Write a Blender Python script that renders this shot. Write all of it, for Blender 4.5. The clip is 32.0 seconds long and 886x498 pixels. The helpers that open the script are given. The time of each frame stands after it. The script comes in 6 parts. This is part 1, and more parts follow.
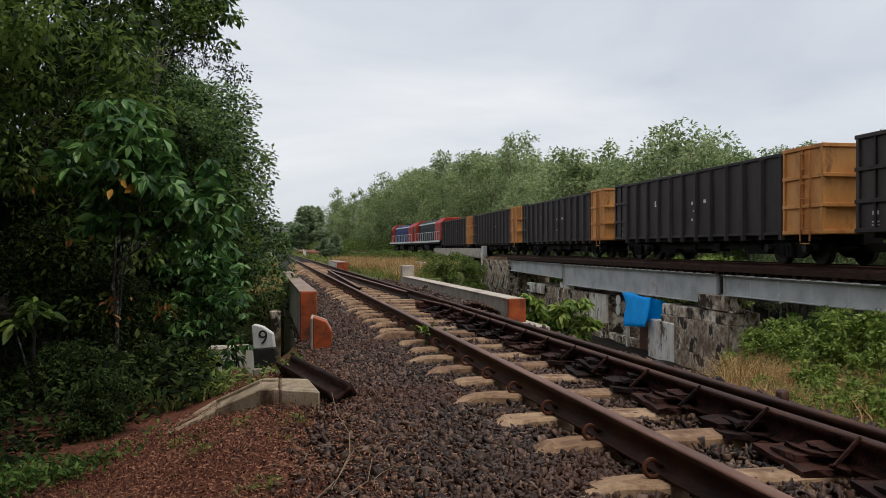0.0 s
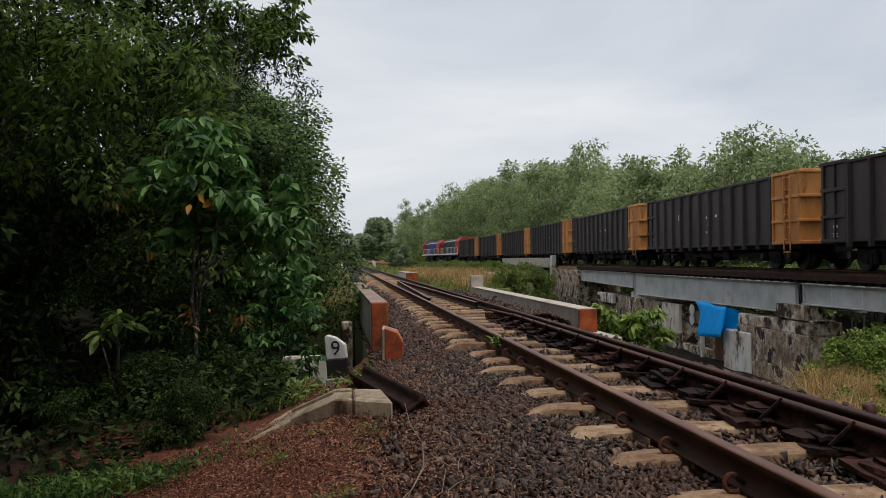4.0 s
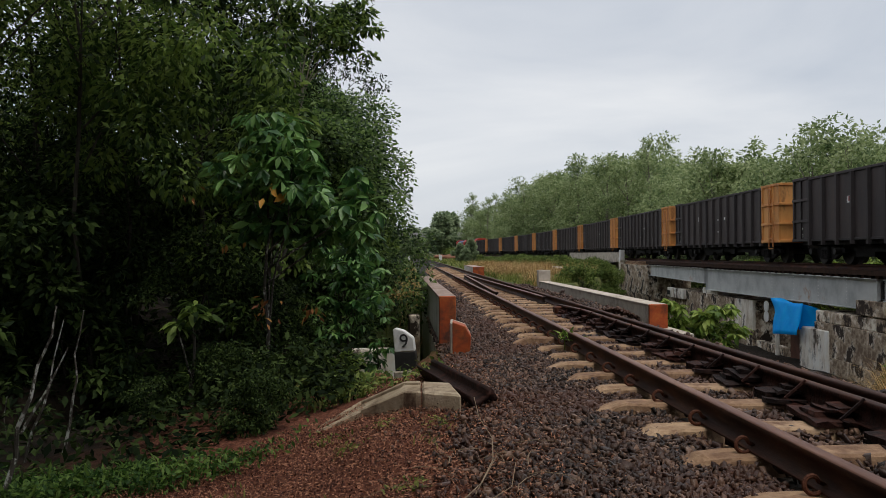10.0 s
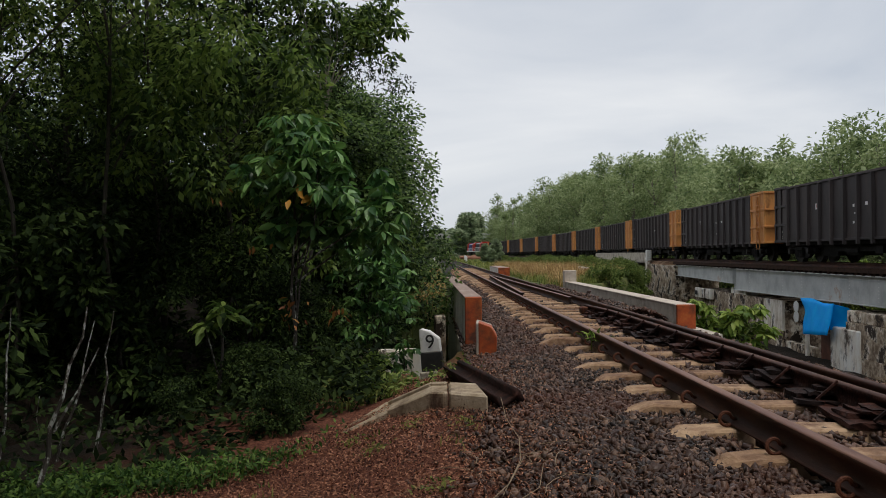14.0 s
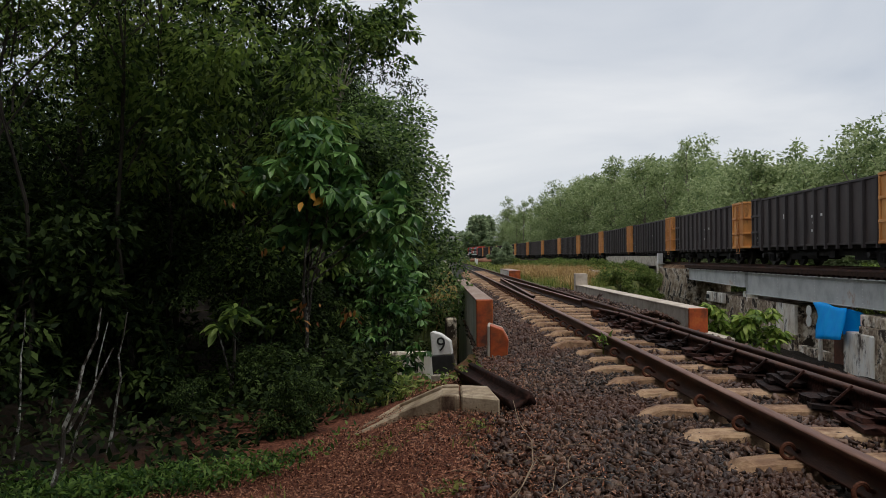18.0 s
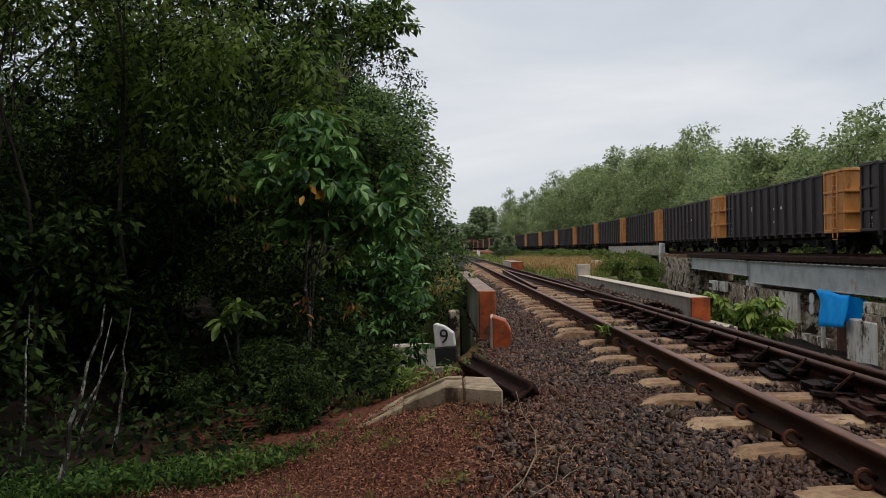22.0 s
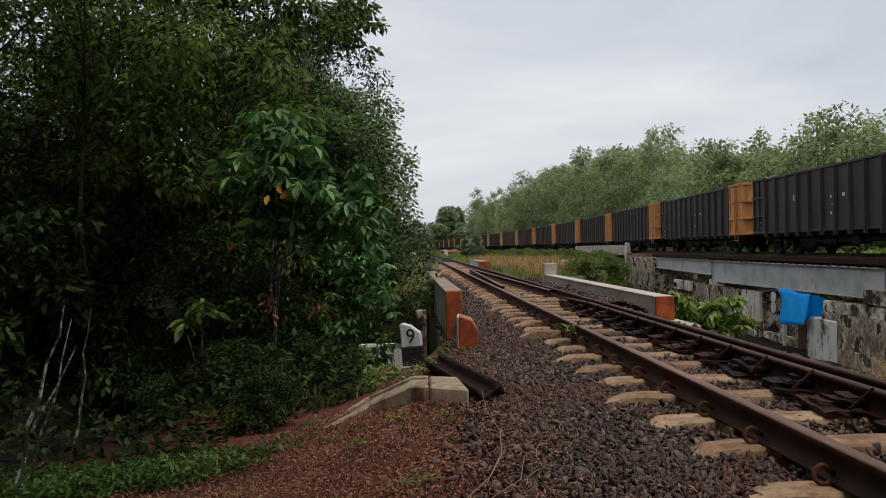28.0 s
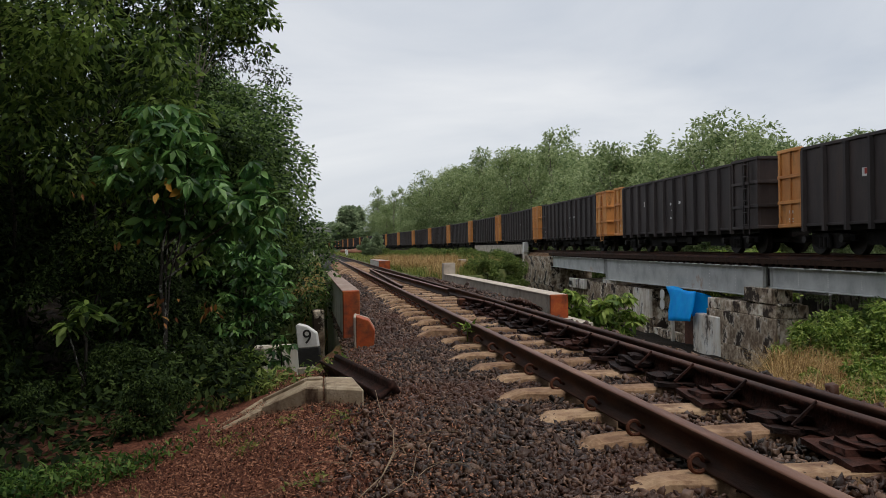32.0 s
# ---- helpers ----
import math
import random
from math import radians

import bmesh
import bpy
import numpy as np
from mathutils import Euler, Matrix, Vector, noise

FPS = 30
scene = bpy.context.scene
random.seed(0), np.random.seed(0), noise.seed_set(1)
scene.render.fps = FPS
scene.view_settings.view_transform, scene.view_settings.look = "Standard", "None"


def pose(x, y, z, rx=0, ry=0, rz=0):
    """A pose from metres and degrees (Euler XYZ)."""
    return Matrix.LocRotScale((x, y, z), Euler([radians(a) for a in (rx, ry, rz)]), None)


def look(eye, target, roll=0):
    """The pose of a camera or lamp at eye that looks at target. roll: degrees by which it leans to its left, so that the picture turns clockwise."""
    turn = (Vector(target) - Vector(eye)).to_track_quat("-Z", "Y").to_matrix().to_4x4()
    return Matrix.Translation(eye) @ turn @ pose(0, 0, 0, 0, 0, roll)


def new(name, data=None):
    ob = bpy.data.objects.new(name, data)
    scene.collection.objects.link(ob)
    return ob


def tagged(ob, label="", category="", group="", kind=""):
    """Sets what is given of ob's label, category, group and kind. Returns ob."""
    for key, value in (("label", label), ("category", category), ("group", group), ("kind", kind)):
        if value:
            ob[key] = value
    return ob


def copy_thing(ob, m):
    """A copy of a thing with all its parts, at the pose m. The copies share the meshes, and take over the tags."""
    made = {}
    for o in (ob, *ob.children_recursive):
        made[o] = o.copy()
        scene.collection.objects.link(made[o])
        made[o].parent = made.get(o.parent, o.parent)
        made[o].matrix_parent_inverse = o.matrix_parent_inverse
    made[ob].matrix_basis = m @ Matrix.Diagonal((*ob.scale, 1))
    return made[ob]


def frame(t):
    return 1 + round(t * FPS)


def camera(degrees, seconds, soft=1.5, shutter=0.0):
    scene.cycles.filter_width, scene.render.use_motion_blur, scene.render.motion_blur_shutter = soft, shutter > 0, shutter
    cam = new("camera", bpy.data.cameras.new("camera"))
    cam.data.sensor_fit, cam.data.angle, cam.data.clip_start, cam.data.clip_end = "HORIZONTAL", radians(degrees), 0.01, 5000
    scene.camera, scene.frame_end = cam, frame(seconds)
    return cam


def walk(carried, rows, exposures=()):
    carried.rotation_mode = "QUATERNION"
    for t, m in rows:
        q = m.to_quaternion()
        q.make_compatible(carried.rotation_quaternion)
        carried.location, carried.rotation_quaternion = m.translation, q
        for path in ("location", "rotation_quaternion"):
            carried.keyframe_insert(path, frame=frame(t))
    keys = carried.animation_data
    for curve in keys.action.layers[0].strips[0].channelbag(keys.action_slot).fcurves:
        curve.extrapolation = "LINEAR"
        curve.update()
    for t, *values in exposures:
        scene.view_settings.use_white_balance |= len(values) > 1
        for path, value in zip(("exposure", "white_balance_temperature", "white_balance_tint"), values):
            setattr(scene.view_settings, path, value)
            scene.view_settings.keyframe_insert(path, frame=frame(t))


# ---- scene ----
PATH = [
    (0.0, 0.000, 0.001, 0.860, 89.96, -0.01, -11.67), (0.5, 0.002, 0.004, 0.863, 90.52, 0.49, -10.58),
    (1.0, 0.005, -0.000, 0.867, 90.85, 0.85, -9.65), (1.5, 0.000, -0.002, 0.869, 90.59, 0.80, -8.74),
    (2.0, -0.006, -0.003, 0.869, 90.78, 0.65, -8.28), (2.5, -0.008, -0.001, 0.865, 90.74, 0.75, -8.10),
    (3.0, -0.007, -0.002, 0.867, 90.60, 0.54, -7.91), (3.5, -0.013, -0.003, 0.866, 90.64, 0.47, -7.31),
    (5.5, -0.028, -0.016, 0.869, 90.86, 0.51, -6.20), (6.0, -0.032, -0.011, 0.868, 90.94, 0.55, -5.15),
    (6.5, -0.033, -0.008, 0.868, 90.80, 0.52, -4.75), (7.0, -0.035, -0.007, 0.868, 90.63, 0.73, -3.81),
    (7.5, -0.033, -0.006, 0.867, 90.70, 0.81, -3.20), (8.0, -0.033, -0.003, 0.866, 90.59, 0.86, -2.65),
    (8.5, -0.038, 0.003, 0.867, 90.75, 0.63, -2.17), (9.0, -0.036, -0.006, 0.868, 90.71, 0.79, -2.18),
    (9.5, -0.038, -0.005, 0.866, 90.83, 0.55, -1.95), (10.0, -0.039, -0.001, 0.865, 90.30, 0.26, -2.38),
    (10.5, -0.038, -0.004, 0.865, 90.30, 0.46, -2.03), (11.0, -0.038, -0.011, 0.867, 90.58, 0.45, -2.07),
    (11.5, -0.040, -0.008, 0.865, 90.65, 0.49, -1.90), (12.0, -0.041, -0.005, 0.866, 90.66, 0.65, -1.85),
    (12.5, -0.038, -0.000, 0.864, 90.52, 0.77, -2.16), (13.0, -0.041, 0.007, 0.860, 90.30, 1.00, -1.44),
    (13.5, -0.045, 0.000, 0.865, 90.55, 0.48, -1.46), (14.0, -0.045, 0.005, 0.862, 90.37, 0.47, -0.64),
    (14.5, -0.053, 0.004, 0.865, 90.85, 0.21, -0.18), (16.5, -0.075, 0.001, 0.863, 90.84, 0.09, 0.41),
    (17.0, -0.069, 0.004, 0.863, 90.49, 0.38, 0.36), (17.5, -0.062, 0.002, 0.864, 90.40, 0.25, 0.63),
    (18.0, -0.059, 0.006, 0.861, 90.56, 0.26, 0.08), (18.5, -0.056, 0.001, 0.862, 90.54, 0.21, -0.08),
    (19.0, -0.055, 0.000, 0.865, 90.37, 0.19, -0.30), (19.5, -0.054, 0.002, 0.864, 90.48, 0.46, -0.16),
    (20.0, -0.054, -0.000, 0.864, 90.47, 0.46, 0.13), (20.5, -0.054, -0.007, 0.862, 90.51, 0.22, 0.08),
    (21.0, -0.055, -0.001, 0.862, 90.23, 0.62, 0.24), (21.5, -0.055, -0.004, 0.862, 90.13, 0.95, 0.53),
    (22.0, -0.055, -0.006, 0.861, 90.02, 0.95, 0.23), (22.5, -0.058, -0.004, 0.863, 89.97, 0.98, 0.40),
    (23.0, -0.060, -0.006, 0.863, 90.08, 0.98, 0.41), (23.5, -0.063, -0.004, 0.863, 90.17, 0.39, 0.29),
    (24.0, -0.065, 0.000, 0.862, 90.05, 0.59, 0.44), (24.5, -0.062, 0.000, 0.861, 89.88, 0.81, 0.35),
    (26.5, -0.049, 0.013, 0.855, 89.33, 1.13, 0.05), (27.0, -0.042, 0.022, 0.856, 89.54, 1.11, -0.58),
    (27.5, -0.044, 0.011, 0.857, 89.90, 0.88, -1.28), (28.0, -0.041, 0.002, 0.860, 89.96, 0.99, -2.00),
    (28.5, -0.036, 0.009, 0.856, 90.05, 0.91, -2.00), (29.0, -0.027, 0.010, 0.857, 89.88, 0.80, -3.25),
    (29.5, -0.015, -0.004, 0.859, 89.76, 1.27, -4.54), (30.0, -0.006, -0.014, 0.859, 89.52, 1.24, -6.35),
    (30.5, 0.000, -0.021, 0.862, 89.61, 1.52, -7.38), (31.0, -0.004, -0.020, 0.864, 89.84, 1.32, -7.05),
    (31.5, 0.002, -0.024, 0.863, 89.80, 1.18, -8.09), (32.0, 0.003, -0.018, 0.862, 89.80, 1.03, -8.83),
]
cam = camera(56.22, 32.0, soft=0.9)
walk(cam, [(t, pose(x, y, z, rx, ry, rz)) for t, x, y, z, rx, ry, rz in PATH], [(0.0, 0.07), (5.0, 0.0), (12.0, -0.02), (24.0, -0.02), (32.0, 0.0)])

# ---- sky and sun: a bright overcast morning ----
SUN_DIR = Vector((0.14, -0.22, 0.96)).normalized()
world = bpy.data.worlds.new("world")
scene.world = world
world.use_nodes = True
wn, wl = world.node_tree.nodes, world.node_tree.links
wn.clear()
w_out = wn.new("ShaderNodeOutputWorld")
w_sky = wn.new("ShaderNodeTexSky")
w_sky.sky_type, w_sky.sun_disc = "NISHITA", False
w_sky.sun_elevation = math.asin(SUN_DIR.z)
w_sky.sun_rotation = math.atan2(SUN_DIR.x, SUN_DIR.y)
w_bg = wn.new("ShaderNodeBackground")
w_bg.inputs[1].default_value = 0.10
w_cloud = wn.new("ShaderNodeBackground")
w_cloud.inputs[1].default_value = 0.905
w_coord = wn.new("ShaderNodeTexCoord")
w_map = wn.new("ShaderNodeMapping")
w_map.inputs["Scale"].default_value = (1.0, 1.2, 3.2)
w_map.inputs["Rotation"].default_value = (0.25, 0.3, 0)
w_map.inputs["Location"].default_value = (0.9, 0.4, 0.35)
w_noise = wn.new("ShaderNodeTexNoise")
w_noise.inputs["Scale"].default_value, w_noise.inputs["Detail"].default_value = 1.7, 7.0
w_noise.inputs["Roughness"].default_value, w_noise.inputs["Distortion"].default_value = 0.5, 0.5
w_ramp = wn.new("ShaderNodeValToRGB")
w_ramp.color_ramp.elements[0].position, w_ramp.color_ramp.elements[1].position = 0.33, 0.68
w_ramp.color_ramp.elements[0].color = (0.60, 0.655, 0.745, 1)
w_ramp.color_ramp.elements[1].color = (0.945, 0.96, 0.985, 1)
w_mix = wn.new("ShaderNodeMixShader")
w_mix.inputs[0].default_value = 0.9
wl.new(w_coord.outputs["Generated"], w_map.inputs["Vector"])
wl.new(w_map.outputs[0], w_noise.inputs["Vector"])
wl.new(w_noise.outputs["Fac"], w_ramp.inputs[0])
wl.new(w_ramp.outputs[0], w_cloud.inputs[0])
wl.new(w_sky.outputs[0], w_bg.inputs[0])
wl.new(w_bg.outputs[0], w_mix.inputs[1])
wl.new(w_cloud.outputs[0], w_mix.inputs[2])
wl.new(w_mix.outputs[0], w_out.inputs[0])
sun = new("sun", bpy.data.lights.new("sun", "SUN"))
sun.data.energy, sun.data.angle, sun.data.color = 1.4, radians(20), (1.0, 0.94, 0.84)
sun.matrix_world = look(SUN_DIR * 50, (0, 0, 0))
scene.view_settings.exposure = 0.0

# ---- materials ----
def material(name, colors, scale=8.0, rough=0.8, metal=0.0, bump=0.3, bump_scale=60.0, island=0.0, objvar=0.0, stain=None, stain_scale=1.5, stain_at=(0.5, 0.7), stretch=(1, 1, 1), translucent=0.0, spec=0.4, span=(0.3, 0.7)):
    """Colours mixed by noise at two scales, with grain in relief, variation by island or by object, and stains of their own shape."""
    m = bpy.data.materials.new(name)
    m.use_nodes = True
    n, l = m.node_tree.nodes, m.node_tree.links
    b = n["Principled BSDF"]
    b.inputs["Roughness"].default_value, b.inputs["Metallic"].default_value = rough, metal
    b.inputs["Specular IOR Level"].default_value = spec
    co = n.new("ShaderNodeTexCoord")
    mp = n.new("ShaderNodeMapping")
    mp.inputs["Scale"].default_value = stretch
    l.new(co.outputs["Object"], mp.inputs["Vector"])
    ns = n.new("ShaderNodeTexNoise")
    ns.inputs["Scale"].default_value, ns.inputs["Detail"].default_value, ns.inputs["Roughness"].default_value = scale, 8.0, 0.65
    l.new(mp.outputs[0], ns.inputs["Vector"])
    rp = n.new("ShaderNodeValToRGB")
    while len(rp.color_ramp.elements) < len(colors):
        rp.color_ramp.elements.new(0.5)
    for i, c in enumerate(colors):
        rp.color_ramp.elements[i].position = span[0] + (span[1] - span[0]) * i / max(1, len(colors) - 1)
        rp.color_ramp.elements[i].color = (*c, 1)
    fac = ns.outputs["Fac"]
    if island or objvar:
        src = n.new("ShaderNodeNewGeometry").outputs["Random Per Island"] if island else n.new("ShaderNodeObjectInfo").outputs["Random"]
        ma = n.new("ShaderNodeMath")
        ma.operation = "MULTIPLY_ADD"
        ma.inputs[1].default_value = island or objvar
        l.new(src, ma.inputs[0])
        sb = n.new("ShaderNodeMath")
        sb.operation = "SUBTRACT"
        sb.inputs[1].default_value = (island or objvar) / 2
        l.new(fac, sb.inputs[0])
        l.new(sb.outputs[0], ma.inputs[2])
        fac = ma.outputs[0]
    l.new(fac, rp.inputs[0])
    col = rp.outputs[0]
    if stain:
        n2 = n.new("ShaderNodeTexNoise")
        n2.inputs["Scale"].default_value, n2.inputs["Detail"].default_value = stain_scale, 9.0
        n2.inputs["Roughness"].default_value = 0.7
        l.new(mp.outputs[0], n2.inputs["Vector"])
        mr = n.new("ShaderNodeMapRange")
        mr.inputs["From Min"].default_value, mr.inputs["From Max"].default_value = stain_at
        l.new(n2.outputs["Fac"], mr.inputs["Value"])
        mx = n.new("ShaderNodeMix")
        mx.data_type = "RGBA"
        l.new(mr.outputs[0], mx.inputs["Factor"])
        l.new(col, mx.inputs["A"])
        mx.inputs["B"].default_value = (*stain, 1)
        col = mx.outputs["Result"]
    l.new(col, b.inputs["Base Color"])
    if bump:
        nb = n.new("ShaderNodeTexNoise")
        nb.inputs["Scale"].default_value, nb.inputs["Detail"].default_value = bump_scale, 6.0
        l.new(mp.outputs[0], nb.inputs["Vector"])
        bp = n.new("ShaderNodeBump")
        bp.inputs["Strength"].default_value, bp.inputs["Distance"].default_value = bump, 0.02
        l.new(nb.outputs["Fac"], bp.inputs["Height"])
        l.new(bp.outputs[0], b.inputs["Normal"])
    if translucent:
        tr = n.new("ShaderNodeBsdfTranslucent")
        l.new(col, tr.inputs["Color"])
        ms = n.new("ShaderNodeMixShader")
        ms.inputs[0].default_value = translucent
        l.new(b.outputs[0], ms.inputs[1])
        l.new(tr.outputs[0], ms.inputs[2])
        l.new(ms.outputs[0], n["Material Output"].inputs["Surface"])
    return m


# deep-forest leaves: the shade under the crowns is put into this green
M_LEAF_DEEP_SHADE = material("leaf_deep_shade", [(0.008, 0.015, 0.006), (0.022, 0.038, 0.012), (0.055, 0.083, 0.024)], 0.7, 0.7, bump=0, island=0.7, translucent=0.2, spec=0.06)
M_LEAF_MID = material("leaf_mid", [(0.025, 0.05, 0.0125), (0.095, 0.158, 0.034), (0.225, 0.31, 0.07)], 0.7, 0.5, bump=0, island=0.6, translucent=0.5, spec=0.25)
# canopy leaves: a brighter copy of the mid green, skylight put into the colour
M_LEAF_LIT_CANOPY = material("leaf_lit_canopy", [(0.035, 0.065, 0.016), (0.12, 0.19, 0.04), (0.28, 0.36, 0.085)], 0.6, 0.5, bump=0, island=0.7, translucent=0.6, spec=0.25)
M_LEAF_DOME = material("leaf_dome", [(0.02, 0.045, 0.014), (0.075, 0.137, 0.035), (0.18, 0.265, 0.078)], 0.7, 0.5, bump=0, island=0.65, translucent=0.45, spec=0.3)
# understorey leaves: a half-shaded copy of the mid green, shade in the colour
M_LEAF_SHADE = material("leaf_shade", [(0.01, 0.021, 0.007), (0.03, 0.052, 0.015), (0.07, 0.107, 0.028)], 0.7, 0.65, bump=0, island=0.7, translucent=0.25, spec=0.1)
# far leaves: green greyed and lightened, distance haze put into the colour
M_LEAF_FAR_HAZE = material("leaf_far_haze", [(0.14, 0.195, 0.11), (0.28, 0.35, 0.2), (0.45, 0.52, 0.32)], 0.4, 0.8, bump=0, island=0.4, translucent=0.5, spec=0.1)
M_LEAF_BROAD = material("leaf_broad", [(0.03, 0.087, 0.024), (0.084, 0.195, 0.046), (0.18, 0.325, 0.09)], 2.0, 0.4, bump=0.1, island=0.8, translucent=0.28, spec=0.35)
M_LEAF_BRIGHT = material("leaf_bright", [(0.085, 0.15, 0.024), (0.2, 0.295, 0.05), (0.34, 0.42, 0.1)], 1.5, 0.5, bump=0, island=0.7, translucent=0.35, spec=0.25)
M_WEED = material("leaf_weed", [(0.022, 0.06, 0.01), (0.06, 0.13, 0.022), (0.14, 0.225, 0.045)], 2.5, 0.55, bump=0, island=0.8, translucent=0.3, spec=0.2)
M_SHRUB = material("leaf_shrub", [(0.045, 0.08, 0.017), (0.115, 0.175, 0.038), (0.23, 0.28, 0.075)], 0.9, 0.6, bump=0, island=0.7, translucent=0.35, spec=0.15)
# plantation leaves: pale green lightened further to carry the haze
M_LEAF_HAZY = material("leaf_hazy", [(0.125, 0.18, 0.08), (0.265, 0.335, 0.145), (0.46, 0.52, 0.28)], 0.45, 0.7, bump=0, island=0.38, translucent=0.5, spec=0.15)
M_LEAF_DRY = material("leaf_dry", [(0.16, 0.055, 0.02), (0.28, 0.11, 0.03), (0.35, 0.17, 0.04)], 3.0, 0.7, bump=0, island=0.6, translucent=0.2)
M_LEAF_YELLOW = material("leaf_yellow", [(0.45, 0.2, 0.02), (0.55, 0.28, 0.04)], 3.0, 0.6, bump=0, island=0.5, translucent=0.25)
M_GRASS = material("grass_green", [(0.07, 0.105, 0.02), (0.165, 0.2, 0.042), (0.3, 0.3, 0.09)], 0.6, 0.6, bump=0, island=0.6, translucent=0.4, spec=0.25)
M_GRASS_DRY = material("grass_dry", [(0.21, 0.12, 0.04), (0.4, 0.245, 0.09), (0.56, 0.39, 0.17)], 0.8, 0.7, bump=0, island=0.6, translucent=0.25)
M_BARK = material("bark", [(0.025, 0.02, 0.016), (0.05, 0.041, 0.033), (0.09, 0.078, 0.065)], 9.0, 0.9, bump=0.6, bump_scale=30, stretch=(1, 1, 0.6), stain=(0.33, 0.32, 0.28), stain_scale=16.0, stain_at=(0.55, 0.6))
M_BARK_LICHEN = material("lichen_bark", [(0.03, 0.024, 0.019), (0.06, 0.05, 0.04), (0.1, 0.088, 0.072)], 9.0, 0.9, bump=0.6, bump_scale=30, stretch=(1, 1, 0.5), stain=(0.4, 0.4, 0.36), stain_scale=20.0, stain_at=(0.5, 0.55))
# forest bark: a darker copy that carries the shade under the crowns
M_BARK_SHADED = material("bark_shaded", [(0.022, 0.017, 0.013), (0.045, 0.036, 0.028), (0.08, 0.068, 0.055)], 9.0, 0.9, bump=0.5, bump_scale=30, stretch=(1, 1, 0.4))
M_BARK_PALE = material("bark_pale", [(0.12, 0.1, 0.085), (0.22, 0.19, 0.16)], 6.0, 0.9, bump=0.3, stretch=(1, 1, 0.4))
M_STONE = material("ballast_stone", [(0.008, 0.004, 0.0028), (0.0275, 0.0142, 0.0087), (0.065, 0.0355, 0.0222), (0.22, 0.133, 0.09)], 14.0, 0.5, bump=0.25, bump_scale=90, island=1.0, stain=(0.08, 0.027, 0.014), stain_scale=0.9, stain_at=(0.42, 0.7), spec=0.4, span=(0.1, 0.95))
# bed kept near black: the shade between loose stones is in its colour
M_BALLAST = material("ballast_bed", [(0.006, 0.0045, 0.0035), (0.016, 0.012, 0.009), (0.035, 0.026, 0.02)], 22.0, 0.95, bump=1.0, bump_scale=24)
M_RAIL = material("rusty_rail", [(0.02, 0.0072, 0.0048), (0.055, 0.0195, 0.0105), (0.12, 0.044, 0.02)], 7.0, 0.65, 0.08, bump=0.15, bump_scale=80, stretch=(1, 0.25, 1), stain=(0.026, 0.01, 0.007), stain_scale=3.0, spec=0.25)
M_RAIL_HEAD = material("rail_head", [(0.075, 0.029, 0.017), (0.15, 0.063, 0.037), (0.27, 0.14, 0.09)], 5.0, 0.5, 0.25, bump=0.08, stretch=(1, 0.12, 1))
M_GUARD = material("guard_steel", [(0.009, 0.005, 0.0045), (0.026, 0.0115, 0.009), (0.07, 0.026, 0.018)], 14.0, 0.75, 0.1, bump=0.4, bump_scale=40, objvar=0.3, spec=0.15)
M_CLIP = material("rusty_clip", [(0.04, 0.014, 0.009), (0.105, 0.038, 0.022), (0.17, 0.07, 0.036)], 40.0, 0.75, 0.1, bump=0.2, spec=0.2)
M_SLEEPER = material("sleeper_concrete", [(0.2, 0.112, 0.066), (0.35, 0.215, 0.126), (0.49, 0.33, 0.205)], 9.0, 0.9, bump=0.4, bump_scale=40, objvar=0.35, stain=(0.14, 0.07, 0.04), stain_scale=3.5, stain_at=(0.48, 0.68))
M_CONCRETE = material("old_concrete", [(0.34, 0.285, 0.225), (0.47, 0.41, 0.335), (0.57, 0.5, 0.42)], 5.0, 0.9, bump=0.25, stain=(0.12, 0.10, 0.08), stain_scale=2.2, stain_at=(0.5, 0.7), objvar=0.2)
M_PARAPET = material("whitewashed_concrete", [(0.42, 0.35, 0.285), (0.53, 0.455, 0.38), (0.62, 0.555, 0.48)], 4.0, 0.85, bump=0.25, stain=(0.2, 0.15, 0.11), stain_scale=1.6, stain_at=(0.52, 0.72))
M_WHITEWASH = material("streaked_whitewash", [(0.5, 0.47, 0.42), (0.66, 0.63, 0.58), (0.76, 0.74, 0.69)], 3.0, 0.85, bump=0.25, stain=(0.22, 0.19, 0.15), stain_scale=2.2, stain_at=(0.53, 0.7), stretch=(1, 1, 0.5))
M_COPING = material("weathered_red_coping", [(0.24, 0.16, 0.135), (0.34, 0.25, 0.21), (0.42, 0.34, 0.29)], 8.0, 0.85, bump=0.2)
M_ORANGE = material("orange_paint", [(0.30, 0.045, 0.01), (0.42, 0.08, 0.016), (0.5, 0.14, 0.03)], 6.0, 0.65, bump=0.15, stain=(0.09, 0.03, 0.018), stain_scale=2.6, stain_at=(0.47, 0.64))
M_WHITE = material("white_paint", [(0.62, 0.61, 0.58), (0.76, 0.75, 0.72)], 9.0, 0.6, bump=0.1, stain=(0.4, 0.37, 0.32), stain_scale=5.0, stain_at=(0.56, 0.75))
M_BLACK = material("black_paint", [(0.012, 0.012, 0.012), (0.03, 0.03, 0.028)], 9.0, 0.6, bump=0.1)
M_MASONRY = material("stained_masonry", [(0.14, 0.092, 0.06), (0.42, 0.32, 0.225), (0.84, 0.75, 0.62)], 2.6, 0.95, bump=0.5, bump_scale=25, objvar=0.06, stain=(0.035, 0.023, 0.016), stain_scale=2.4, stain_at=(0.5, 0.57), stretch=(1, 0.55, 0.75), span=(0.38, 0.6))
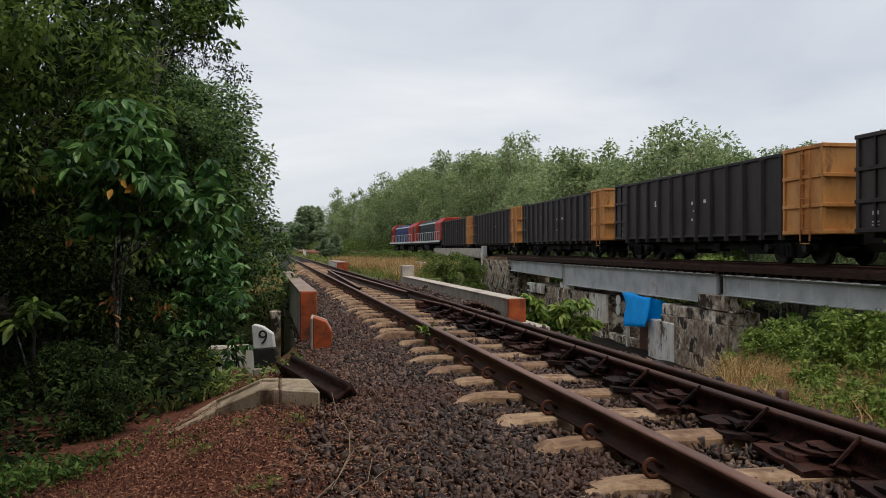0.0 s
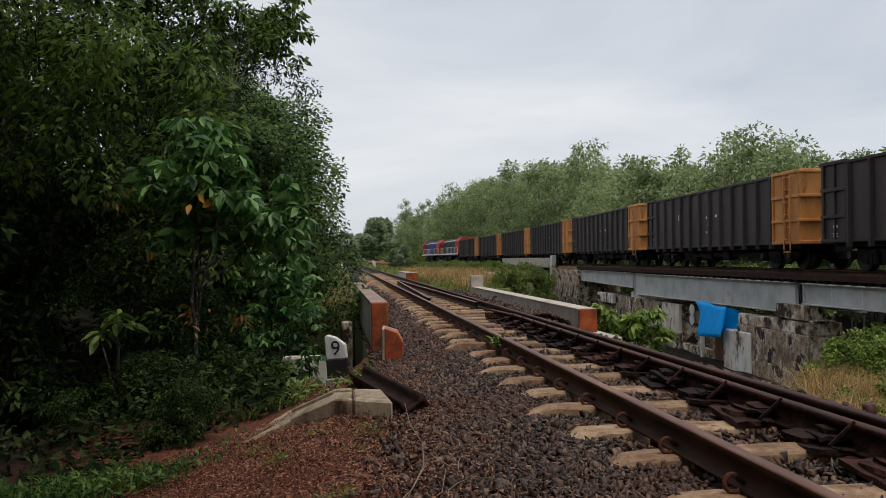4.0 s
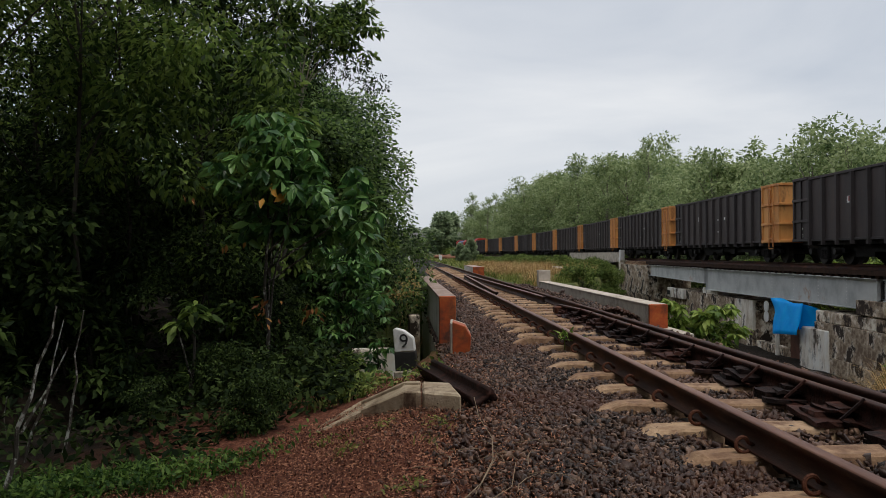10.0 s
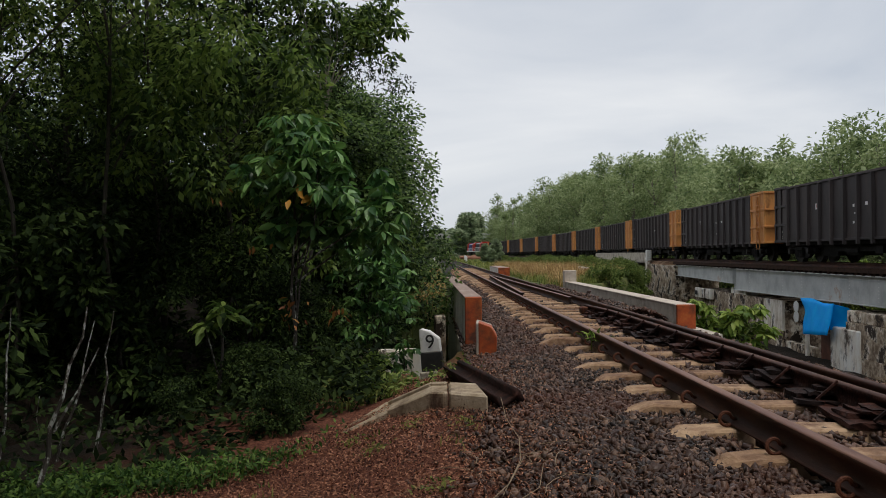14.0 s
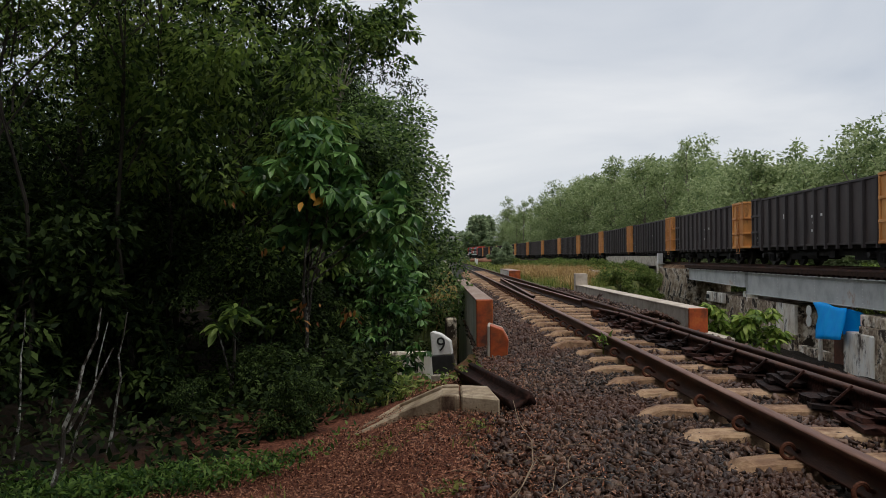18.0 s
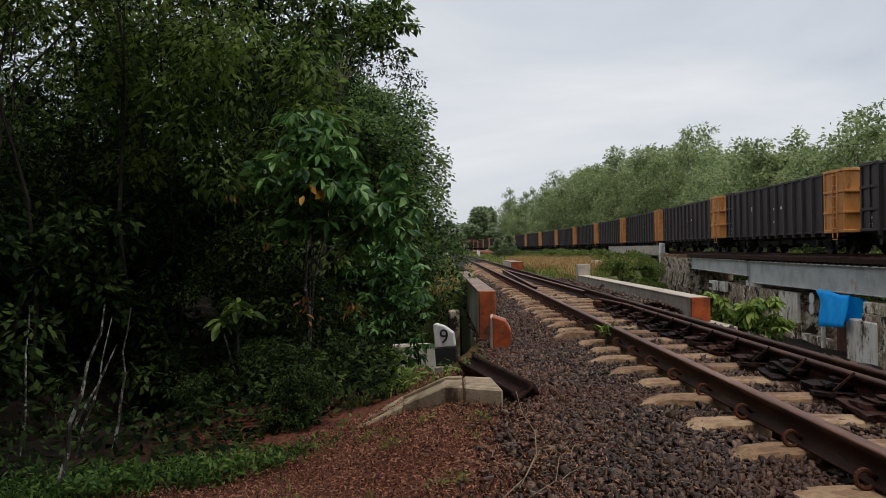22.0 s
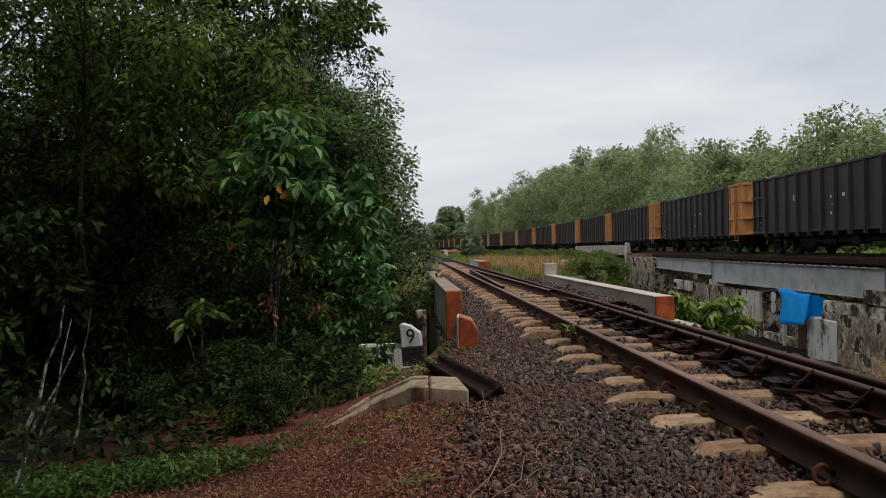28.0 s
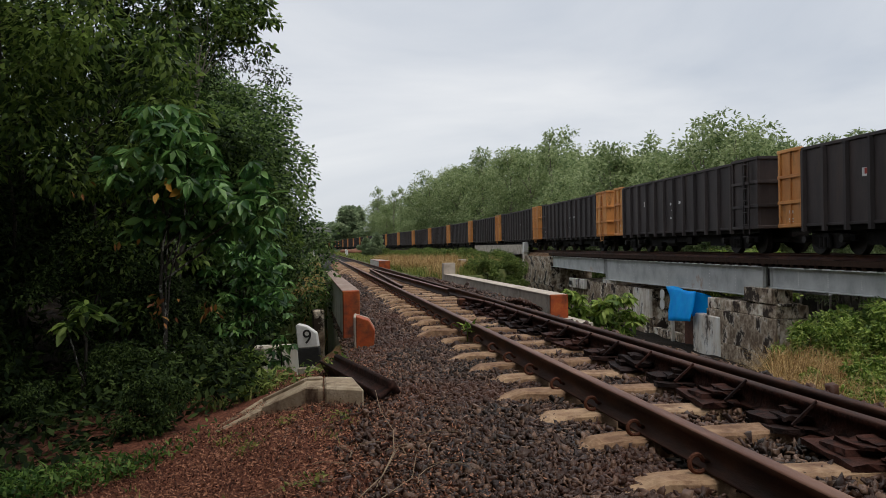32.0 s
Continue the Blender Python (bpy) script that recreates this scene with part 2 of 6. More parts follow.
M_MASONRY_PALE = material("whitewashed_masonry", [(0.5, 0.4, 0.3), (0.83, 0.76, 0.66), (0.89, 0.86, 0.8)], 2.6, 0.9, bump=0.4, bump_scale=25, stain=(0.09, 0.065, 0.05), stain_scale=2.0, stain_at=(0.54, 0.62), stretch=(1, 1, 0.4), span=(0.36, 0.62))
M_GIRDER = material("grey_girder_paint", [(0.38, 0.385, 0.375), (0.49, 0.495, 0.48), (0.56, 0.565, 0.545)], 1.2, 0.6, bump=0.06, stain=(0.36, 0.17, 0.07), stain_scale=0.9, stain_at=(0.6, 0.72), spec=0.25, span=(0.36, 0.64))
M_DECK = material("tarred_deck_timber", [(0.012, 0.008, 0.0065), (0.024, 0.015, 0.011), (0.05, 0.027, 0.018)], 5.0, 0.9, bump=0.3, objvar=0.4, spec=0.12)
M_TARP = material("blue_tarpaulin", [(0.001, 0.33, 0.97), (0.002, 0.44, 1.0)], 3.0, 0.6, bump=0.3, bump_scale=9, spec=0.12)
M_DOOR = material("rusty_brown_sheet", [(0.09, 0.03, 0.018), (0.16, 0.06, 0.032)], 4.0, 0.7, bump=0.2)
M_WAGON = material("dark_brown_wagon_steel", [(0.021, 0.0155, 0.0152), (0.037, 0.027, 0.026), (0.062, 0.045, 0.041)], 1.6, 0.62, 0.1, bump=0.1, bump_scale=30, objvar=0.25, stain=(0.075, 0.045, 0.032), stain_scale=1.4, stain_at=(0.56, 0.78), stretch=(1, 1, 0.3))
M_YELLOW = material("ochre_wagon_paint", [(0.47, 0.185, 0.048), (0.60, 0.255, 0.068), (0.70, 0.33, 0.1)], 2.0, 0.6, bump=0.1, objvar=0.3, stain=(0.18, 0.08, 0.03), stain_scale=2.2, stain_at=(0.56, 0.74), stretch=(1, 1, 0.4))
M_UNDER = material("sooty_underframe", [(0.005, 0.0045, 0.0045), (0.011, 0.0095, 0.009), (0.022, 0.018, 0.016)], 5.0, 0.8, 0.1, bump=0.2, spec=0.2)
M_TREAD = material("worn_wheel_steel", [(0.010, 0.009, 0.008), (0.022, 0.019, 0.017), (0.045, 0.038, 0.033)], 8.0, 0.7, 0.2, bump=0.05)
M_COAL = material("coal", [(0.006, 0.006, 0.006), (0.02, 0.02, 0.02)], 9.0, 0.6, bump=1.0, bump_scale=12)
M_RED = material("loco_red", [(0.32, 0.028, 0.018), (0.40, 0.045, 0.028)], 2.0, 0.6, bump=0.03, spec=0.2)
M_BLUE = material("loco_blue", [(0.008, 0.02, 0.10), (0.013, 0.032, 0.15)], 2.0, 0.6, bump=0.03, spec=0.2)
M_TEAL = material("loco_dark_green", [(0.005, 0.012, 0.015), (0.01, 0.022, 0.026)], 2.0, 0.6, bump=0.03, spec=0.2)
M_GLASS = material("dark_window_glass", [(0.01, 0.012, 0.015), (0.02, 0.024, 0.03)], 2.0, 0.08, bump=0, spec=0.6)
M_TWIG = material("dead_twig", [(0.2, 0.14, 0.09), (0.32, 0.24, 0.16)], 20.0, 0.9, bump=0.2)
M_LITTER = material("leaf_litter", [(0.05, 0.016, 0.009), (0.19, 0.068, 0.038), (0.42, 0.2, 0.12)], 3.0, 0.85, bump=0, island=1.0, translucent=0.1)
M_OVERPASS = material("overpass_concrete", [(0.35, 0.35, 0.34), (0.5, 0.5, 0.48)], 0.5, 0.9, bump=0.1)
M_BRICKRED = material("laterite_soil", [(0.16, 0.07, 0.04), (0.24, 0.11, 0.065)], 0.5, 0.95, bump=0.3)
M_DRAIN = material("tan_concrete", [(0.22, 0.16, 0.10), (0.36, 0.28, 0.19), (0.48, 0.39, 0.28)], 7.0, 0.9, bump=0.35, stain=(0.10, 0.055, 0.035), stain_scale=3.0, stain_at=(0.52, 0.68))
M_PIER = material("streaked_pier_concrete", [(0.19, 0.13, 0.088), (0.5, 0.39, 0.28), (0.9, 0.82, 0.7)], 3.8, 0.95, bump=0.5, bump_scale=22, stain=(0.045, 0.03, 0.022), stain_scale=3.4, stain_at=(0.5, 0.57), stretch=(1, 0.55, 0.5), span=(0.4, 0.6))


# ---- shape helpers ----
def add_box(bm, c, s, turn=None):
    m = Matrix.Translation(c) @ (turn or Matrix.Identity(4)) @ Matrix.Diagonal((s[0], s[1], s[2], 1))
    return bmesh.ops.create_cube(bm, size=1.0, matrix=m)["verts"]


def add_cyl(bm, a, b, r1, r2=None, seg=10):
    a, b = Vector(a), Vector(b)
    d = b - a
    m = Matrix.Translation((a + b) / 2) @ d.to_track_quat("Z", "Y").to_matrix().to_4x4()
    return bmesh.ops.create_cone(bm, cap_ends=True, segments=seg, radius1=r1, radius2=r1 if r2 is None else r2, depth=d.length, matrix=m)["verts"]


def add_prism(bm, outline, a, b, axis="y"):
    """A closed outline of (u, w) swept from a to b along an axis: y keeps (x, z), x keeps (y, z), z keeps (x, y)."""
    place = {"y": lambda u, w, v: (u, v, w), "x": lambda u, w, v: (v, u, w), "z": lambda u, w, v: (u, w, v)}[axis]
    lo = [bm.verts.new(place(u, w, a)) for u, w in outline]
    hi = [bm.verts.new(place(u, w, b)) for u, w in outline]
    n = len(outline)
    faces = [bm.faces.new(lo), bm.faces.new(hi[::-1])]
    faces += [bm.faces.new((lo[i], hi[i], hi[(i + 1) % n], lo[(i + 1) % n])) for i in range(n)]
    return faces


def finish(name, bm, mat, bevel=0.0, smooth=False):
    if bevel:
        bmesh.ops.bevel(bm, geom=bm.edges[:], offset=bevel, segments=1, affect="EDGES", clamp_overlap=True)
    bmesh.ops.recalc_face_normals(bm, faces=bm.faces[:])
    me = bpy.data.meshes.new(name)
    bm.to_mesh(me)
    bm.free()
    for mt in (mat if isinstance(mat, (list, tuple)) else [mat]):
        me.materials.append(mt)
    if smooth:
        me.polygons.foreach_set("use_smooth", [True] * len(me.polygons))
    return me


def part(name, bm, mat, parent, label="", bevel=0.0, smooth=False, at=None):
    ob = new(name, finish(name, bm, mat, bevel, smooth))
    if parent:
        ob.parent = parent
    if at is not None:
        ob.matrix_basis = at
    if label:
        ob["label"] = label
    return ob


def again(ob, m, parent=None):
    """One more part on the same mesh."""
    o = ob.copy()
    scene.collection.objects.link(o)
    o.parent = parent or ob.parent
    o.matrix_basis = m
    return o


def box_part(name, c, s, mat, parent, label="", bevel=0.0, turn=None):
    bm = bmesh.new()
    add_box(bm, c, s, turn)
    return part(name, bm, mat, parent, label, bevel)


def raw_mesh(name, verts, faces, mat, smooth=False):
    me = bpy.data.meshes.new(name)
    verts, faces = np.asarray(verts, dtype=np.float32), np.asarray(faces, dtype=np.int32)
    k = faces.shape[1]
    me.vertices.add(len(verts))
    me.vertices.foreach_set("co", verts.ravel())
    me.loops.add(faces.size)
    me.loops.foreach_set("vertex_index", faces.ravel())
    me.polygons.add(len(faces))
    me.polygons.foreach_set("loop_start", np.arange(0, faces.size, k, dtype=np.int32))
    me.update(calc_edges=True)
    me.validate()
    for mt in (mat if isinstance(mat, (list, tuple)) else [mat]):
        me.materials.append(mt)
    if smooth:
        me.polygons.foreach_set("use_smooth", np.ones(len(faces), dtype=bool))
    return me


def empty(name, label, category, group="", m=None, kind=""):
    ob = tagged(new(name), label, category, group, kind)
    ob.empty_display_size = 0.2
    if m is not None:
        ob.matrix_basis = m
    return ob


# ---- the lie of the land ----
GAUGE_L, GAUGE_R, GUARD_X, TRACK_X = 1.74, 2.83, 2.64, 2.285
RAIL_T = 0.46          # rail level of the bridge line


def train_x(y):
    """Centre of the bridge line at a distance y along the view, a long bow towards the plain line."""
    if y < 61:
        return 12.95 + 0.05 * y
    if y < 134:
        return 16.0 + 0.05 * (y - 61) - 0.107 * (y - 61) ** 2 / 146
    if y < 240:
        return 15.745 - 0.057 * (y - 134)
    if y < 300:
        return 9.703 - 0.057 * (y - 240) + 0.02 * (y - 240) ** 2 / 120
    return 6.883


def smooth_step(a, b, v):
    t = np.clip((v - a) / (b - a), 0, 1)
    return t * t * (3 - 2 * t)


TRAIN_X = np.vectorize(train_x)


def ground_z(x, y):
    x, y = np.asarray(x, float), np.asarray(y, float)
    tx = TRAIN_X(y)
    left = -0.29 - 0.25 * smooth_step(0.15, -1.1, x) - 0.12 * smooth_step(-1.1, -2.6, x) - 0.45 * smooth_step(-2.4, -9, x)
    left = left + 1.0 * smooth_step(-14, -40, x)
    bank = smooth_step(26, 14, y - 1.2 * np.clip(x, 0, 12))
    mid = -0.42 - (1.15 * smooth_step(3.9, 5.6, x) + 0.25 * smooth_step(5.5, 8, x)) * bank
    mid = mid + (0.17 - mid) * smooth_step(tx - 4.2, tx - 2.0, x) * np.maximum(smooth_step(10, 7, y), smooth_step(56.5, 57.5, y))
    z = np.where(x < 0.6, left, mid)
    z = np.where((x > -0.2) & (x < 0.9), left + (mid - left) * smooth_step(-0.2, 0.9, x), z)
    z = z + 2.2 * smooth_step(tx + 14, tx + 60, x) * smooth_step(20, 60, y)
    near_edge, far_edge = 11.2 + 0.72 * x - 1.1 * smooth_step(0.5, -0.3, x), 19.0 + 2.0 * x + 0.035 * np.clip(x, 0, 14) ** 2 + 5.5 * smooth_step(11.0, 13.0, x)
    inside = smooth_step(near_edge - 0.3, near_edge + 1.2, y) * smooth_step(far_edge + 0.3, far_edge - 1.5, y) * (x > -30) * smooth_step(60, 40, x)
    z = z + (-2.9 - z) * inside * smooth_step(-14, -1, x)
    cut = smooth_step(0.1, 1.3, 0.6 * y - x) * smooth_step(7.5, 9.5, y) * smooth_step(4.3, 5.6, x) * smooth_step(far_edge + 0.3, far_edge - 1.5, y)
    z = z + (-2.9 - z) * cut
    far = np.hypot(x, y)
    bumps = 0.05 * np.sin(1.7 * x + 0.6 * y) * np.sin(0.9 * y - 0.4 * x) + 0.03 * np.sin(4.1 * x) * np.sin(3.3 * y)
    z = z - 0.34 * np.exp(-((x + 0.28) / 0.5) ** 2 - ((y - 9.75) / 1.0) ** 2)
    return z + bumps * (np.abs(x - TRACK_X) > 1.9) * (far < 200)


xs = np.unique(np.concatenate([np.linspace(-2500, -70, 14), np.linspace(-70, -12, 30), np.linspace(-12, 26, 153), np.linspace(26, 90, 40), np.linspace(90, 2500, 14)]))
ys = np.unique(np.concatenate([np.linspace(-2500, -60, 12), np.linspace(-60, -4, 20), np.linspace(-4, 50, 217), np.linspace(50, 330, 110), np.linspace(330, 2500, 14)]))
gx, gy = np.meshgrid(xs, ys)
gz = ground_z(gx, gy)
gi = np.arange(gx.size).reshape(gx.shape)
M_GROUND = bpy.data.materials.new("soil_and_litter")
def ground_material(m):
    """Reddish leaf litter by the path, dark forest soil with deep shade in its colour, and green ground cover further
    out, each broken by noise.
    """
    m.use_nodes = True
    n, l = m.node_tree.nodes, m.node_tree.links
    b = n["Principled BSDF"]
    b.inputs["Roughness"].default_value, b.inputs["Specular IOR Level"].default_value = 0.95, 0.2
    pos = n.new("ShaderNodeNewGeometry").outputs["Position"]
    sep = n.new("ShaderNodeSeparateXYZ")
    l.new(pos, sep.inputs[0])

    def noise_of(scale, detail=8.0):
        t = n.new("ShaderNodeTexNoise")
        t.inputs["Scale"].default_value, t.inputs["Detail"].default_value, t.inputs["Roughness"].default_value = scale, detail, 0.7
        l.new(pos, t.inputs["Vector"])
        return t.outputs["Fac"]

    def ramp(fac, stops):
        r = n.new("ShaderNodeValToRGB")
        while len(r.color_ramp.elements) < len(stops):
            r.color_ramp.elements.new(0.5)
        for e, (p, c) in zip(r.color_ramp.elements, stops):
            e.position, e.color = p, (*c, 1)
        l.new(fac, r.inputs[0])
        return r.outputs[0]

    def spread(fac, a, c):
        r = n.new("ShaderNodeMapRange")
        r.inputs["From Min"].default_value, r.inputs["From Max"].default_value = a, c
        l.new(fac, r.inputs["Value"])
        return r.outputs[0]

    def blend(fac, c1, c2):
        x = n.new("ShaderNodeMix")
        x.data_type = "RGBA"
        l.new(fac, x.inputs["Factor"])
        l.new(c1, x.inputs["A"])
        l.new(c2, x.inputs["B"])
        return x.outputs["Result"]

    def math2(op, a, c):
        x = n.new("ShaderNodeMath")
        x.operation = op
        for i, v in enumerate((a, c)):
            if isinstance(v, (int, float)):
                x.inputs[i].default_value = v
            else:
                l.new(v, x.inputs[i])
        return x.outputs[0]

    litter = ramp(noise_of(38.0), [(0.3, (0.03, 0.01, 0.006)), (0.5, (0.13, 0.044, 0.026)), (0.7, (0.32, 0.14, 0.085))])
    # near-black soil: the shade of the forest is put into this colour
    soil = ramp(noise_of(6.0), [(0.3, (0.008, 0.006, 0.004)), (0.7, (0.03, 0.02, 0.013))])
    green = ramp(noise_of(1.4), [(0.3, (0.05, 0.065, 0.02)), (0.5, (0.09, 0.11, 0.035)), (0.7, (0.17, 0.16, 0.06))])
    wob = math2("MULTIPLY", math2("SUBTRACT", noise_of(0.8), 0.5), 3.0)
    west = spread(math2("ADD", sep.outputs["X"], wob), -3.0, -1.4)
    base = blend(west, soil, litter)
    far = math2("MINIMUM", spread(math2("ADD", sep.outputs["Y"], wob), 9.5, 12.0), spread(sep.outputs["X"], -2.4, -1.2))
    east = spread(math2("ADD", sep.outputs["X"], wob), 3.6, 4.6)
    # low down, in the dip, the ground takes the same shaded soil colour
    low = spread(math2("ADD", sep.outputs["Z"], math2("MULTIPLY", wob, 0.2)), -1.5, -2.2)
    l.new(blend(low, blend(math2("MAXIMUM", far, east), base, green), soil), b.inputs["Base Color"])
    bp = n.new("ShaderNodeBump")
    bp.inputs["Strength"].default_value, bp.inputs["Distance"].default_value = 0.8, 0.03
    l.new(noise_of(30.0), bp.inputs["Height"])
    l.new(bp.outputs[0], b.inputs["Normal"])


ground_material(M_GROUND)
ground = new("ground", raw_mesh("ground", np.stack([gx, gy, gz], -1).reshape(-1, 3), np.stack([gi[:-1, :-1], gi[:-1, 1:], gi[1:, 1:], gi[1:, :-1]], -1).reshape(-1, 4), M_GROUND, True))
tagged(ground, "soil with reddish leaf litter, weeds and a dip under the bridges", "ground", kind="structure")


def strip(name, sections, ys_, mat):
    """A long bed: the cross-section (dx, z) along a line x = line(y)."""
    line, outline = sections
    v, f, k = [], [], len(outline)
    for y in ys_:
        v += [(line(y) + u, y, w + 0.012 * math.sin(3 * y + 5 * u)) for u, w in outline]
    for i in range(len(ys_) - 1):
        f += [(i * k + j, i * k + j + 1, (i + 1) * k + j + 1, (i + 1) * k + j) for j in range(k - 1)]
    return raw_mesh(name, v, f, mat, True)


def smoothed(a, b, near, far_):
    return list(np.arange(a, 60, near)) + list(np.arange(60, b, far_))


bed = new("ballast_bed", strip("ballast_bed", (lambda y: TRACK_X, [(-1.93, -0.5), (-1.75, -0.4), (-1.2, -0.375), (-0.85, -0.34), (-0.5, -0.25), (0.5, -0.225), (1.2, -0.24), (1.7, -0.42), (2.3, -0.8)]), smoothed(-30, 320, 0.25, 4), M_BALLAST))
tagged(bed, "bed of dark grey crushed stone under the near railway line, shade of the gaps in its colour", "ballast", kind="structure")
bed2 = new("ballast_bed", strip("ballast_bed", (train_x, [(-3.0, -0.45), (-2.2, 0.1), (-1.5, 0.2), (1.5, 0.2), (2.2, 0.1), (3.0, -0.4)]), list(np.arange(56.8, 330, 3)), M_BALLAST))
tagged(bed2, "bed of grey crushed stone under the line beyond the bridge", "ballast", kind="structure")
bed3 = new("ballast_bed", strip("ballast_bed", (train_x, [(-3.0, -0.8), (-2.2, 0.1), (-1.5, 0.2), (1.5, 0.2), (2.2, 0.1), (3.0, -0.6)]), list(np.arange(-420, 9.0, 3)), M_BALLAST))
tagged(bed3, "bed of grey crushed stone under the line before the bridge", "ballast", kind="structure")

# ---- near line: rails, guard rail, sleepers, clips ----
RAIL = [(-0.055, -0.15), (0.055, -0.15), (0.055, -0.138), (0.01, -0.125), (0.009, -0.045), (0.033, -0.034), (0.035, -0.008), (0.026, 0.0), (-0.026, 0.0), (-0.035, -0.008), (-0.033, -0.034), (-0.009, -0.045), (-0.01, -0.125), (-0.055, -0.138)]


def rail_mesh(name, line, ys_, mats, z0=0.0, outline=RAIL):
    v, f, k = [], [], len(outline)
    for y in ys_:
        v += [(line(y) + u, y, z0 + w) for u, w in outline]
    idx = []
    for i in range(len(ys_) - 1):
        for j in range(k):
            f.append((i * k + j, (i + 1) * k + j, (i + 1) * k + (j + 1) % k, i * k + (j + 1) % k))
            idx.append(1 if j in (6, 7, 8) else 0)
    me = raw_mesh(name, v, f, mats)
    me.polygons.foreach_set("material_index", idx)
    return me


near_track = empty("railway_track", "rusty single railway line on concrete sleepers with rust-stained clips", "railway track")
for x, head in ((GAUGE_L, M_RAIL_HEAD), (GAUGE_R, M_RAIL)):
    o = new("rail", rail_mesh("rail", lambda y, x=x: x, list(np.arange(-30, 330, 6.0)), [M_RAIL, head]))
    o.parent = near_track
guard = new("guard_rail", rail_mesh("guard_rail", lambda y: GUARD_X - max(0, y - 12.6) * 0.09, [-30, -6] + list(np.arange(0, 14.4, 0.7)), [M_GUARD, M_RAIL], -0.004))
guard.parent = near_track
guard["label"] = "dark steel guard rail inside the running rail"
box_part("end_plate", (GUARD_X - 0.16, 13.85, -0.09), (0.16, 0.25, 0.12), M_CLIP, near_track, "rusty red end block of the guard rail", 0.02)
# second pair of rails of the turnout further along
for x0, x1, y0, y1 in ((1.93, 2.25, 18.5, 34), (2.67, 2.35, 16.5, 34)):
    o = new("turnout_rail", rail_mesh("turnout_rail", lambda y, x0=x0, x1=x1, y0=y0, y1=y1: x0 + (x1 - x0) * (y - y0) / (y1 - y0), list(np.linspace(y0, y1, 8)), [M_RAIL, M_RAIL_HEAD], -0.006))
    o.parent = near_track

bm = bmesh.new()
# a block sleeper with splayed sides and long sloping ends
rings = []
for u, w0, w1, z0, z1 in ((-1.16, 0.13, 0.17, -0.34, -0.42), (-1.0, 0.115, 0.185, -0.215, -0.42), (-0.86, 0.11, 0.185, -0.155, -0.42), (-0.4, 0.105, 0.16, -0.152, -0.4), (0.4, 0.105, 0.16, -0.152, -0.4), (0.86, 0.11, 0.185, -0.155, -0.42), (1.0, 0.115, 0.185, -0.215, -0.42), (1.16, 0.13, 0.17, -0.34, -0.42)):
    rings.append([bm.verts.new(p) for p in ((u, -w1, z1), (u, -w0, z0), (u, w0, z0), (u, w1, z1))])
for p, q in zip(rings, rings[1:]):
    for k in range(4):
        bm.faces.new((p[k], q[k], q[(k + 1) % 4], p[(k + 1) % 4]))
bm.faces.new(rings[0])
bm.faces.new(rings[-1][::-1])
bmesh.ops.bevel(bm, geom=[e for e in bm.edges if e.calc_length() > 0.13], offset=0.014, segments=1, affect="EDGES")
bmesh.ops.subdivide_edges(bm, edges=[e for e in bm.edges if e.calc_length() > 0.12], cuts=2, use_grid_fill=True)
sleeper_mes = []
for k in range(3):
    worn = bm.copy()
    for v in worn.verts:
        v.co += noise.noise_vector(v.co * 7 + Vector((k * 9.0, 0, 0))) * (0.028 if abs(v.co.x) > 0.8 else 0.008)
    sleeper_mes.append(finish("sleeper", worn, M_SLEEPER))
bm.free()
def bent_rod(bm, points, r, seg=7):
    """One round rod that follows the points."""
    rings = []
    for i, p in enumerate(points):
        d = (points[min(i + 1, len(points) - 1)] - points[max(i - 1, 0)]).normalized()
        u = d.cross(Vector((0.2, 1, 0.1))).normalized()
        w = d.cross(u)
        rings.append([bm.verts.new(p + (u * math.cos(6.2832 * k / seg) + w * math.sin(6.2832 * k / seg)) * r) for k in range(seg)])
    for p, q in zip(rings, rings[1:]):
        for k in range(seg):
            bm.faces.new((p[k], p[(k + 1) % seg], q[(k + 1) % seg], q[k]))
    bm.faces.new(rings[0][::-1])
    bm.faces.new(rings[-1])


bm = bmesh.new()
rod = []
for i in range(15):
    a = math.radians(-130 + 300 * i / 14)
    rod.append(Vector((-0.03 - 0.04 * math.cos(a), -0.02 + 0.04 * i / 14, 0.034 + 0.038 * math.sin(a))))
bent_rod(bm, rod + [Vector((0.045, 0.03, 0.018))], 0.0115)
clip_me = finish("rail_clip", bm, M_CLIP)
random.seed(5)
sleeper_ys = [3.43 + 0.72 * (i - 24) for i in range(104)]
for i, y in enumerate(sleeper_ys):
    o = new("sleeper", sleeper_mes[i % 3])
    o.parent = near_track
    o.matrix_basis = pose(TRACK_X + random.uniform(-0.05, 0.04), y, random.uniform(-0.015, 0.006), random.uniform(-2, 2), random.uniform(-0.8, 0.8), random.uniform(-2, 2))
    if y < 32:
        for gxr, sgn in ((GAUGE_L, 1), (GAUGE_L, -1), (GAUGE_R, -1)):
            c = new("rail_clip", clip_me)
            c.parent = near_track
            c.matrix_basis = pose(gxr - (0.05 if sgn > 0 else -0.05), y + random.uniform(-0.02, 0.02), -0.148, 0, random.uniform(-6, 6), (0 if sgn > 0 else 180) + random.uniform(-8, 8)) @ Matrix.Diagonal((0.95, 0.95, 0.95, 1))
# guard rail chairs and raked straps
chair_mes = []
chair_rng = random.Random(8)
for k in range(4):
    bm = bmesh.new()
    z = -0.16
    for lx, ly in ((0.25, 0.46), (0.19, 0.3), (0.15, 0.36), (0.09, 0.2)):
        h = chair_rng.uniform(0.022, 0.034)
        r = chair_rng.uniform
